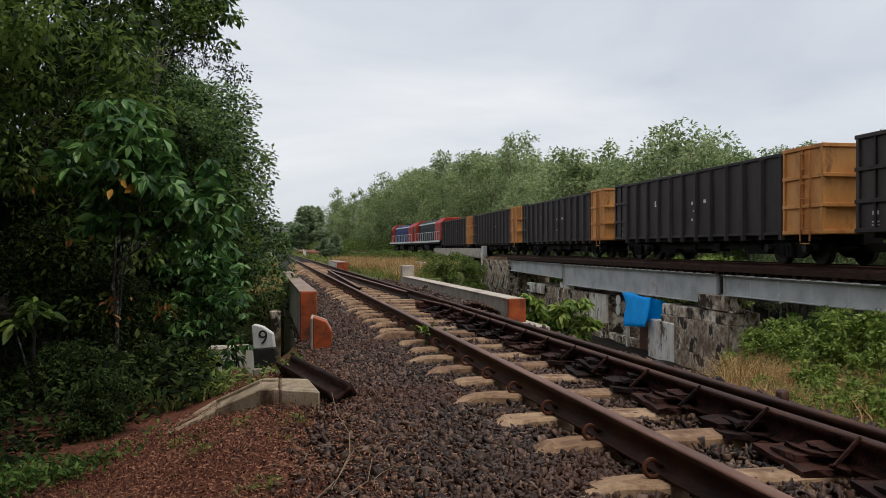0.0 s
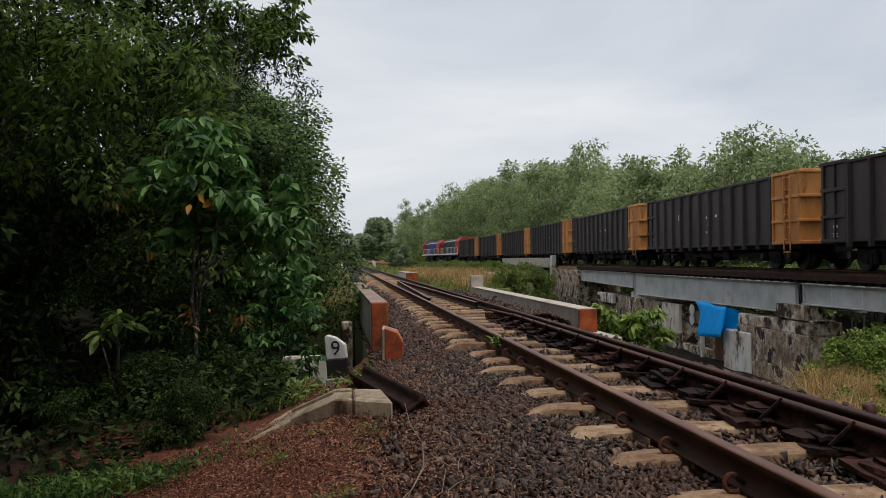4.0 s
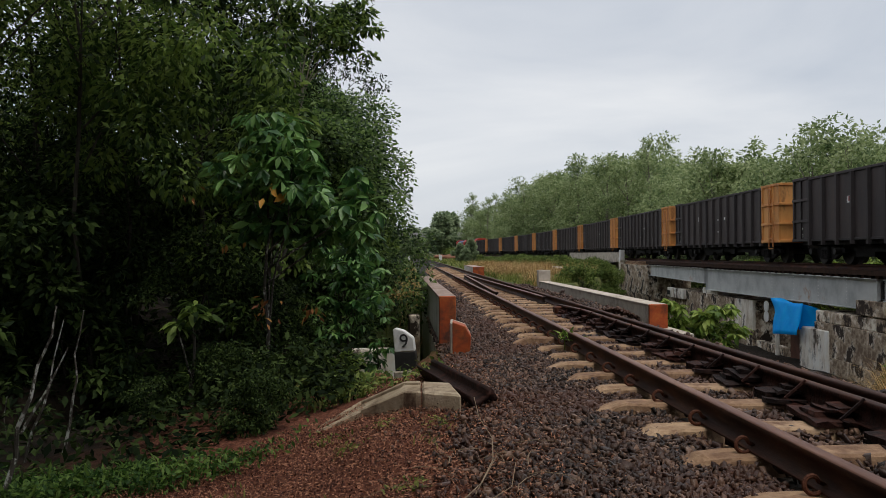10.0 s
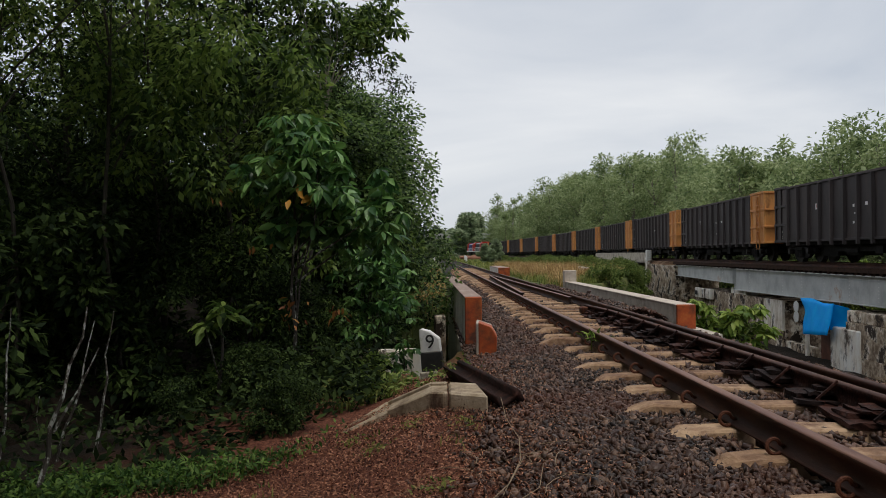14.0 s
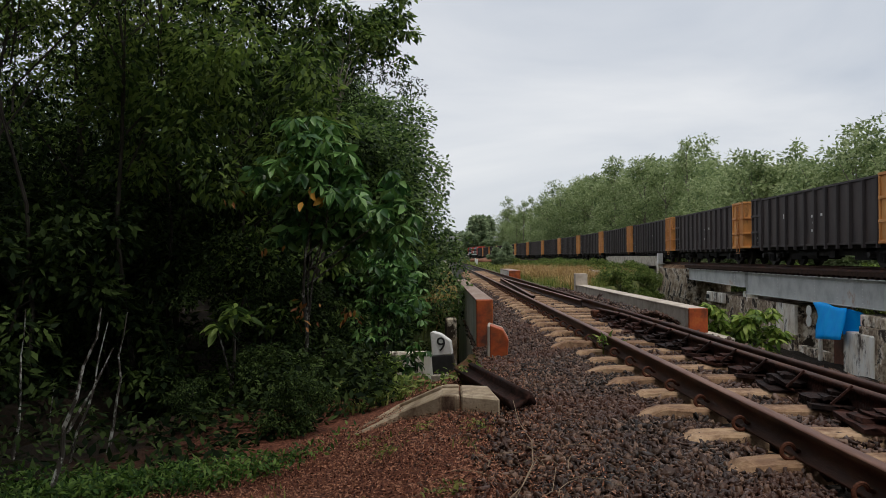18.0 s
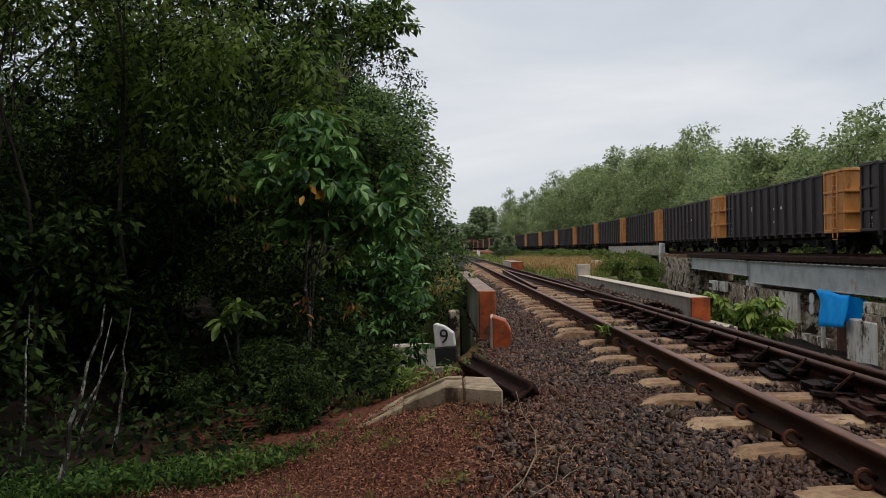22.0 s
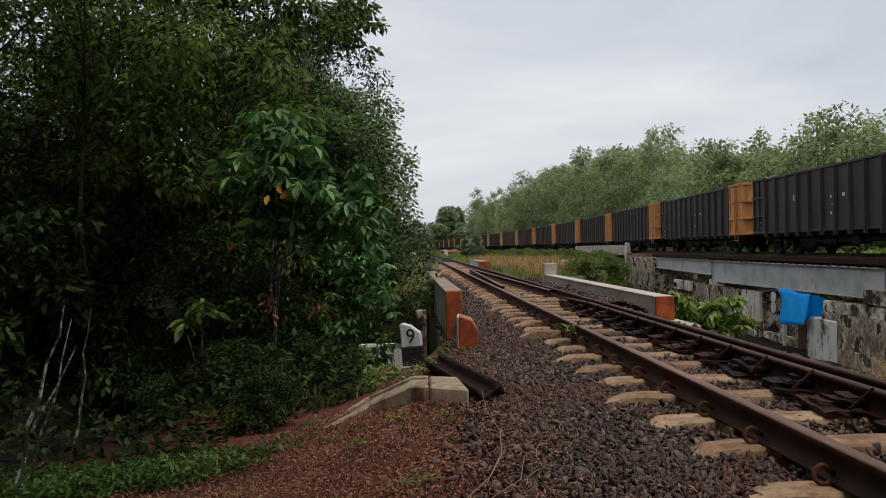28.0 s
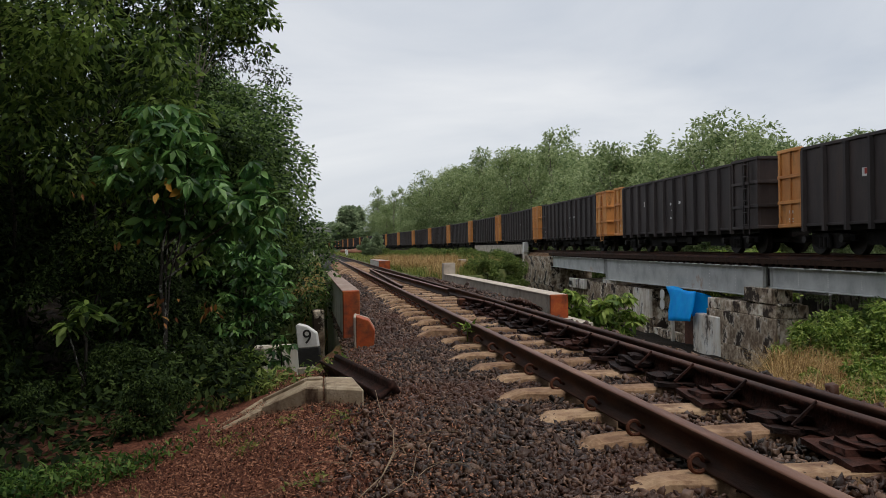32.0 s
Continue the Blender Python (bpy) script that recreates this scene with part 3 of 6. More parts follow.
        add_box(bm, (0.02 - lx / 2 + r(-0.03, 0.02), r(-0.08, 0.08), z + h / 2), (lx, ly * r(0.6, 1.05), h), Matrix.Rotation(r(-0.2, 0.2), 4, "Z") @ Matrix.Rotation(r(-0.1, 0.1), 4, "X"))
        z += h - 0.002
    bmesh.ops.subdivide_edges(bm, edges=[e for e in bm.edges if e.calc_length() > 0.12], cuts=3)
    for v in bm.verts:
        v.co += noise.noise_vector(v.co * 23 + Vector((k * 7.0, 0, 0))) * 0.02
    chair_mes.append(finish("guard_chair", bm, M_GUARD))
bm = bmesh.new()
add_box(bm, (0, 0, 0), (0.19, 0.012, 0.016))
add_box(bm, (-0.07, 0.02, -0.045), (0.012, 0.1, 0.02))
strap_me = finish("strap", bm, M_GUARD)
for y in sleeper_ys:
    if y < 14:
        o = new("guard_chair", random.choice(chair_mes))
        o.parent = near_track
        o.matrix_basis = pose(GUARD_X - 0.03, y + 0.1, random.uniform(-0.01, 0.01), 0, 0, random.uniform(-4, 4))
        s = new("strap", strap_me)
        s.parent = near_track
        s.matrix_basis = pose(GUARD_X - 0.10, y - 0.14, -0.055, 0, -38, random.uniform(-4, 4) + 8)

# ---- loose ballast stones ----
def stones(name, n, xr, yr, size, surface, seed, mat, label, fade=None):
    rng = np.random.default_rng(seed)
    base = np.array([(-1, -.8, -.7), (1, -.9, -.7), (.9, .8, -.7), (-.8, .9, -.7), (-.8, -.6, .8), (.7, -.8, .7), (.8, .6, .8), (-.7, .7, .7)], float) * 0.78
    tri = np.array([(4, 5, 6), (4, 6, 7), (0, 1, 5), (0, 5, 4), (1, 2, 6), (1, 6, 5), (2, 3, 7), (2, 7, 6), (3, 0, 4), (3, 4, 7), (0, 3, 2), (0, 2, 1)])
    xy = np.stack([rng.uniform(*xr, n), yr[0] + (yr[1] - yr[0]) * rng.random(n) ** 1.35], -1)
    if fade:
        xy = xy[rng.random(n) < smooth_step(fade[0], fade[1], xy[:, 0])]
        n = len(xy)
    s = size * rng.lognormal(0, 0.24, n)
    sc = np.stack([s * rng.uniform(1.0, 1.75, n), s * rng.uniform(.65, 1.1, n), s * rng.uniform(.24, .55, n)], -1)
    v = base[None] * (1 + rng.uniform(-.4, .4, (n, 8, 3))) * sc[:, None]
    a, b, c = rng.uniform(0, 6.283, n), rng.normal(0, .8, n), rng.normal(0, .8, n)
    ca, sa, cb, sb, cc, sn = np.cos(a), np.sin(a), np.cos(b), np.sin(b), np.cos(c), np.sin(c)
    y, z = v[..., 1] * cb[:, None] - v[..., 2] * sb[:, None], v[..., 1] * sb[:, None] + v[..., 2] * cb[:, None]
    x = v[..., 0] * cc[:, None] + z * sn[:, None]
    z = -v[..., 0] * sn[:, None] + z * cc[:, None]
    x, y = x * ca[:, None] - y * sa[:, None], x * sa[:, None] + y * ca[:, None]
    base_z = surface(xy[:, 0], xy[:, 1]) + rng.uniform(-.4, .5, n) * s
    p = np.stack([x + xy[:, :1], y + xy[:, 1:], z + base_z[:, None]], -1)
    ob = new(name, raw_mesh(name, p.reshape(-1, 3), (tri[None] + 8 * np.arange(n)[:, None, None]).reshape(-1, 3), mat))
    return tagged(ob, label, "ballast", kind="stuff")


def bed_z(x, y):
    d = x - TRACK_X
    z = np.interp(d, [-3.0, -2.3, -1.75, -1.2, -0.85, -0.5, 0.5, 1.2, 1.7, 2.3], [-0.42, -0.365, -0.262, -0.215, -0.208, -0.205, -0.205, -0.22, -0.4, -0.75])
    return z - 0.025 * smooth_step(5.0, 9.0, y) * smooth_step(-0.45, -0.75, d) * smooth_step(-2.2, -1.5, d)


stones("ballast_stones", 9800, (0.3, 1.66), (8.4, 15), 0.024, lambda x, y: np.maximum(bed_z(x, y), ground_z(x, y)), 11, M_STONE, "loose angular grey-brown crushed stones beside the rail", (-0.05, 0.75))
stones("ballast_stones", 32000, (-0.1, 1.66), (1.7, 8.6), 0.0195, lambda x, y: np.maximum(bed_z(x, y), ground_z(x, y)), 1, M_STONE, "loose angular grey-brown crushed stones beside the rail", (-0.05, 0.75))
stones("ballast_stones", 9000, (0.55, 1.68), (12, 34), 0.03, bed_z, 2, M_STONE, "loose grey crushed stones along the bridge deck")
stones("ballast_stones", 12000, (1.78, 2.8), (1.6, 22), 0.025, bed_z, 3, M_STONE, "crushed stones between the sleepers")
stones("ballast_stones", 4500, (2.9, 4.0), (2.0, 30), 0.033, bed_z, 4, M_STONE, "crushed stones heaped along the outer rail")
stones("ballast_stones", 700, (-0.3, 0.6), (2.2, 9), 0.013, lambda x, y: ground_z(x, y), 6, M_STONE, "stray crushed stones on the litter of the path")
stones("ballast_stones", 9000, (0.35, 4.0), (1.7, -8), 0.03, bed_z, 8, M_STONE, "crushed stones on the line behind the bank")
stones("ballast_stones", 4200, (2.95, 4.0), (14.3, 27), 0.03, lambda x, y: -0.15 - 0.2 * ((x - 3.5) / 0.5) ** 2 + 0.03 * np.sin(2.3 * y), 9, M_STONE, "crushed stones heaped between the rail and the low parapet")
# ---- left and right parapets of the near bridge, and its deck ----
deck = empty("bridge_deck", "weathered concrete deck of the small railway bridge with painted parapets", "bridge", kind="structure")
bm = bmesh.new()
add_prism(bm, [(0.32, 9.9), (4.45, 12.9), (4.45, 27.0), (0.32, 20.3)], -0.95, -0.42, "z")
part("slab", bm, M_CONCRETE, deck)
for y0, s in ((10.2, 1), (19.6, 1)):
    bm = bmesh.new()
    add_prism(bm, [(0.1, y0 - 0.5), (4.6, y0 + 0.72 * 4.5 - 0.5), (4.6, y0 + 0.72 * 4.5 + 0.5), (0.1, y0 + 0.5)], -3.2, -0.95, "z")
    part("abutment", bm, M_MASONRY, deck)


def parapet(name, x0, x1, y0, y1, z0, z1, far_post, label):
    p = tagged(empty(name, label, "parapet"), kind="structure")
    bm = bmesh.new()
    add_box(bm, ((x0 + x1) / 2, (y0 + 0.17 + y1) / 2, (z0 + z1) / 2), (x1 - x0 - 0.02, y1 - y0 - 0.17, z1 - z0 - 0.012))
    bmesh.ops.bevel(bm, geom=bm.edges[:], offset=0.012, segments=2, affect="EDGES")
    part("wall", bm, M_PARAPET if far_post else M_WHITEWASH, p)
    box_part("coping", ((x0 + x1) / 2, (y0 + 0.17 + y1) / 2, z1 + 0.003), (x1 - x0 + 0.01, y1 - y0 - 0.17, 0.03), M_COPING if far_post == 0 else M_PARAPET, p, "weathered top face of the parapet", 0.006)
    box_part("end_post", ((x0 + x1) / 2, y0 + 0.14, (z0 + z1) / 2 + 0.002), (x1 - x0, 0.06, z1 - z0 + 0.03), M_ORANGE, p, "orange painted end of the parapet", 0.012)
    if far_post:
        box_part("far_post", ((x0 + x1) / 2, y1 - 0.1, z1 - 0.05 + far_post / 2), (x1 - x0 + 0.06, 0.3, far_post + 0.5), M_PARAPET, p, "", 0.012)
    return p


near_parapet = parapet("parapet", 0.35, 0.565, 10.48, 20.4, -1.5, 0.30, 0, "grey concrete bridge parapet with an orange painted end beside the ballast")
near_parapet.matrix_basis = pose(0.45, 10.5, 0, 0, 0, 0.6) @ pose(-0.45, -10.5, 0)
parapet("parapet", 4.02, 4.34, 13.75, 25.9, -0.75, -0.03, 0.16, "low pale concrete parapet with an orange painted end")
parapet("parapet", 3.35, 3.95, 43.5, 50.5, -0.6, 0.12, 0, "small far parapet with a red painted end in the grass")
blk = empty("marker_block", "low concrete block with an orange painted front in the ballast", "block")
bm = bmesh.new()
add_prism(bm, [(0.0, -0.42), (0.22, -0.42), (0.235, -0.15), (0.17, -0.04), (0.0, 0.015)], 0, 0.5, "y")
part("body", bm, M_CONCRETE, blk, "", 0.012)
bm = bmesh.new()
add_prism(bm, [(0.03, -0.4), (0.225, -0.4), (0.24, -0.15), (0.175, -0.036), (0.03, 0.018)], -0.012, 0.3, "y")
part("painted_front", bm, M_ORANGE, blk, "orange paint with dark stains", 0.008)
blk.matrix_basis = pose(0.425, 9.4, 0.07, 0, 0, -4)
# pale lower walls of the underpass seen past the km post
low = empty("retaining_wall", "whitewashed low retaining walls below the bridge", "wall")
low["kind"] = "structure"
for c, s, a in (((0.04, 20.7, -1.15), (0.42, 0.4, 1.1), 4), ((-0.62, 13.2, -1.02), (1.35, 0.3, 0.75), 6), ((-2.1, 13.4, -1.05), (1.2, 0.3, 0.7), 10), ((0.05, 14.1, -0.82), (0.19, 0.3, 1.3), 2)):
    box_part("wall", c, s, M_MASONRY if c[1] == 14.1 else M_MASONRY_PALE, low, "", 0.02, pose(0, 0, 0, 0, 0, a))

# ---- the bridge line: girders, deck, piers, rails ----
bridge = empty("girder_bridge", "grey painted steel plate girder bridge on stained masonry piers", "bridge", kind="structure")
ANG = math.degrees(math.atan(0.05))


def along(y, dx=0.0, z=0.0):
    """A pose on the bridge line: local y runs along the track."""
    h = 0.5
    a = math.degrees(math.atan2(train_x(y + h) - train_x(y - h), 2 * h))
    return pose(train_x(y), y, z, 0, 0, -a) @ pose(dx, 0, 0)


def girder(y0, y1, top, b0, b1, stiff):
    """A plate girder pair: webs, flanges, stiffeners and rivets; the depth may change along it."""
    g = new("girder")
    g.parent = bridge
    mid = (y0 + y1) / 2
    g.matrix_basis = along(mid)
    h = (y1 - y0) / 2 - 0.04
    for sx in (-1.12, 0.8):
        bm = bmesh.new()
        add_prism(bm, [(-h, b0), (h, b1), (h, top), (-h, top)], sx, sx + 0.022, "x")
        part("web", bm, M_GIRDER, g)
        bm = bmesh.new()
        add_box(bm, (sx + 0.011, 0, top + 0.012), (0.26, 2 * h, 0.024))
        part("top_flange", bm, M_GIRDER, g)
        bm = bmesh.new()
        add_prism(bm, [(-h, b0 - 0.024), (h, b1 - 0.024), (h, b1), (-h, b0)], sx - 0.12, sx + 0.14, "x")
        part("bottom_flange", bm, M_GIRDER, g)
    n = int((y1 - y0) / stiff)
    for i in range(n + 1):
        u = -h + 0.02 + (2 * h - 0.04) * i / n
        if i in (0, n):
            zb = b0 + (b1 - b0) * (u + h) / (2 * h)
            box_part("stiffener", (-1.15, u, (top + zb) / 2), (0.10, 0.018, top - zb - 0.01), M_GIRDER, g)
    bm = bmesh.new()
    for i in range(1, n):
        u = -h + 2 * h * i / n
        zb = b0 + (b1 - b0) * (u + h) / (2 * h)
        for k in range(7):
            add_box(bm, (-1.124, u, zb + 0.12 + k * (top - zb - 0.2) / 6), (0.014, 0.05, 0.022))
    part("rivets", bm, M_WHITE, g, "columns of pale rivet heads")
    bm = bmesh.new()
    for i in range(int(2 * h / 0.62)):
        add_box(bm, (-1.256, -h + 0.4 + i * 0.62, top + 0.022), (0.02, 0.36, 0.03))
    part("deck_clip_strip", bm, M_WHITE, g, "row of pale clip plates along the girder top")
    return g


girder(37.75, 48.6, 0.10, -0.56, -0.46, 1.8)
girder(22.25, 37.65, 0.08, -0.76, -0.84, 1.9)
girder(9.2, 21.95, 0.07, -0.42, -0.48, 1.3)
box_part("bearing_gap", (train_x(22.1) - 1.0, 22.1, -0.2), (0.25, 0.2, 0.5), M_UNDER, bridge)
bm = bmesh.new()
add_box(bm, (0, 0, 0), (2.5, 0.2, 0.2))
tie_me = finish("bridge_tie", bm, M_DECK, 0.012)
for i in range(98):
    y = 9.4 + i * 0.4
    o = new("bridge_tie", tie_me)
    o.parent = bridge
    o.matrix_basis = along(y, 0, 0.205)
box_part("edge_timber", (0, 0, 0), (0.16, 39.6, 0.14), M_DECK, bridge, "dark tarred edge timber").matrix_basis = along(29, -1.22, 0.26)
for dx in (-0.55, 0.55):
    o = new("rail", rail_mesh("rail", lambda y, dx=dx: train_x(y) + dx, [-420, -100, 0] + list(np.arange(10, 330, 5.0)), [M_RAIL, M_RAIL], RAIL_T))
    o.parent = bridge
for i in range(110):
    y = 51 + i * 0.62
    o = new("sleeper", sleeper_mes[i % 3])
    o.parent = bridge
    o.matrix_basis = along(y, 0, RAIL_T)


def course_wall(name, c, size, rows, cols, mat, turn, label, parent, seed, proud=0.03, pale=0.18):
    """A pier of dressed blocks: each block a part with recessed joints round a core."""
    rng = random.Random(seed)
    w = tagged(new(name), label)
    w.parent = parent
    w.matrix_basis = pose(*c, 0, 0, turn)
    sx, sy, sz = size
    box_part("core", (0, 0, sz / 2), (sx - 0.04, sy - 0.04, sz - 0.03), M_MASONRY, w)
    me = {}
    for r in range(rows):
        k = cols if r % 2 == 0 else cols + 1
        y = -sy / 2
        for i in range(k):
            ln = sy / cols if r % 2 == 0 or i not in (0, k - 1) else sy / cols / 2
            key = round(ln, 3)
            key = (key, rng.random() < pale)
            if key not in me:
                bm = bmesh.new()
                add_box(bm, (0, 0, 0), (0.12, ln - 0.006, sz / rows - 0.006))
                me[key] = finish("stone", bm, M_MASONRY_PALE if key[1] else mat, 0.008)
            o = new("stone", me[key])
            o.parent = w
            o.matrix_basis = pose(-sx / 2 - proud + 0.05 + rng.uniform(-0.008, 0.008), y + ln / 2, (r + 0.5) * sz / rows)
            y += ln
    return w


def face_x(y):
    return train_x(y) - 1.2


course_wall("pier", (face_x(24) + 0.35, 23.6, -3.4), (1.0, 4.6, 2.05), 2, 2, M_PIER, -ANG, "soot-stained concrete pier block", bridge, 3, 0.03, 0.0)
box_part("pier_step", (face_x(24) + 0.37, 23.7, -1.17), (1.0, 4.5, 0.36), M_PIER, bridge, "", 0.03, pose(0, 0, 0, 0, 0, -ANG))
box_part("pier_cap", (face_x(22.5) + 0.15, 22.4, -0.73), (0.62, 1.7, 0.42), M_PIER, bridge, "stained pier cap", 0.012, pose(0, 0, 0, 0, 0, -ANG))
box_part("pier_cap", (face_x(22.2) + 0.3, 22.3, -0.96), (0.7, 2.0, 0.08), M_PIER, bridge, "", 0.03, pose(0, 0, 0, 0, 0, -ANG))
box_part("pier_flank", (face_x(26) + 0.6, 25.9, -2.5), (1.64, 2.1, 1.85), M_MASONRY_PALE, bridge, "whitewashed flank of the pier", 0.04, pose(0, 0, 0, 0, 0, -ANG))
course_wall("pier", (face_x(40) + 1.2, 38.3, -3.4), (2.2, 12.4, 2.35), 2, 3, M_PIER, -ANG, "dark stained masonry wall with whitewashed patches", bridge, 5)
box_part("pier_cap", (face_x(38) + 1.2, 37.7, -0.95), (2.0, 2.2, 0.3), M_MASONRY_PALE, bridge, "", 0.03, pose(0, 0, 0, 0, 0, -ANG))
box_part("plaque_wall", (face_x(43) - 0.02, 42.6, -1.25), (0.2, 2.9, 0.5), M_MASONRY_PALE, bridge, "whitewashed panel with an unreadable dark plate", 0.02, pose(0, 0, 0, 0, 0, -ANG))
box_part("plate", (face_x(43) - 0.13, 43.6, -1.25), (0.02, 0.5, 0.22), M_BLACK, bridge, "dark plate", 0, pose(0, 0, 0, 0, 0, -ANG))
course_wall("pier", (face_x(15) + 1.9, 13.2, -2.6), (1.6, 9.0, 1.9), 3, 5, M_MASONRY, -ANG, "stone abutment half hidden by bushes", bridge, 6)
course_wall("abutment", (face_x(52) + 1.2, 52.4, -3.4), (2.6, 8.0, 3.5), 2, 2, M_MASONRY, -ANG, "stained pale masonry abutment", bridge, 7, 0.03, 0.0)
bm = bmesh.new()
add_prism(bm, [(face_x(56), -3.2), (face_x(56), 0.45), (face_x(56) + 0.5, 0.3), (face_x(56) + 2.2, -0.6), (face_x(56) + 2.2, -3.2)], 56.2, 56.6, "y")
part("wing_wall", bm, M_MASONRY_PALE, bridge, "whitewashed sloping wing wall", 0.02)
bm = bmesh.new()
add_prism(bm, [(-0.2, -3.2), (0.45, -3.2), (0.2, -0.6), (0.12, 0.55), (-0.15, 0.55)], face_x(56) - 0.25, face_x(56) + 0.1, "x")
part("wing_wall", bm, M_MASONRY_PALE, bridge, "whitewashed wing wall edge", 0.02, at=pose(0, 56.0, 0))
box_part("bridge_post", (face_x(56) - 0.1, 55.8, 0.68), (0.34, 0.34, 0.72), M_WHITE, bridge, "white painted post at the bridge end", 0.03)
box_part("side_wall", (face_x(68) + 0.1, 68.4, 0.25), (0.3, 24.0, 1.25), M_CONCRETE, bridge, "grey concrete side wall beside the line", 0.02, pose(0, 0, 0, 0, 0, -ANG))
# blue sheet and shelter under the bridge
shelter = empty("shelter", "makeshift shelter under the bridge with a blue tarpaulin", "shelter")
v, f = [], []
for i in range(13):
    for j in range(9):
        u, w = i / 12, j / 8
        right, left = 26.55 + 0.2 * w, 29.3 - 0.5 * min(1, 3 * w)
        v.append((0.02 * math.sin(13 * u + 5 * w) + 0.015 * math.sin(23 * u - 9 * w) * w - 0.22 * w, right + (left - right) * u - 0.28 * w - 27.75, -(1.02 + 0.2 * u) * w - 0.04 * math.sin(7 * u) * (1 - w) + 0.05 * u))
for i in range(12):
    for j in range(8):
        f.append((i * 9 + j, (i + 1) * 9 + j, (i + 1) * 9 + j + 1, i * 9 + j + 1))
t_me = raw_mesh("tarpaulin", v, f, M_TARP, True)
o = new("tarpaulin", t_me)
o.parent = shelter
o.matrix_basis = pose(face_x(27.75) - 0.28, 27.75, -0.82, 0, 0, -ANG)
o["label"] = "creased bright blue tarpaulin"
sol = o.modifiers.new("thickness", "SOLIDIFY")
sol.thickness = 0.012
bm = bmesh.new()
flap = [(0.0, 26.65, -0.86), (0.35, 26.5, -0.95), (0.6, 26.3, -1.15), (0.5, 26.35, -1.4), (0.35, 26.5, -1.62), (-0.05, 26.85, -1.7), (-0.06, 26.83, -1.3)]
top = [bm.verts.new((x + face_x(27.0) - 0.24, y, z)) for x, y, z in flap]
back = [bm.verts.new((q.co.x + 0.02, q.co.y, q.co.z)) for q in top]
bm.faces.new(top)
bm.faces.new(back[::-1])
for k in range(len(flap)):
    bm.faces.new((top[k], top[(k + 1) % 7], back[(k + 1) % 7], back[k]))
part("folded_corner", bm, M_TARP, shelter, "folded corner of the tarpaulin")
box_part("door", (face_x(28) + 0.25, 27.9, -2.7), (0.06, 1.7, 1.5), M_DOOR, shelter, "brown sheet door", 0.01, pose(0, 0, 0, 0, 0, -ANG))
box_part("post", (face_x(29.5) + 0.1, 29.6, -2.4), (0.12, 0.12, 2.4), M_MASONRY_PALE, shelter, "", 0.01)
box_part("low_wall", (face_x(30) + 0.45, 30.9, -3.0), (0.3, 3.4, 0.8), M_PIER, shelter, "low stained wall beside the door", 0.02, pose(0, 0, 0, 0, 0, -ANG))
for z in (-1.25, -1.62):
    bm = bmesh.new()
    add_cyl(bm, (0, 0, 0), (0.04, 0, 0), 0.2, 0.19, 14)
    part("white_dish", bm, M_WHITE, shelter, "round white plate", at=pose(face_x(29.9) - 0.2, 29.9, z + 0.12))

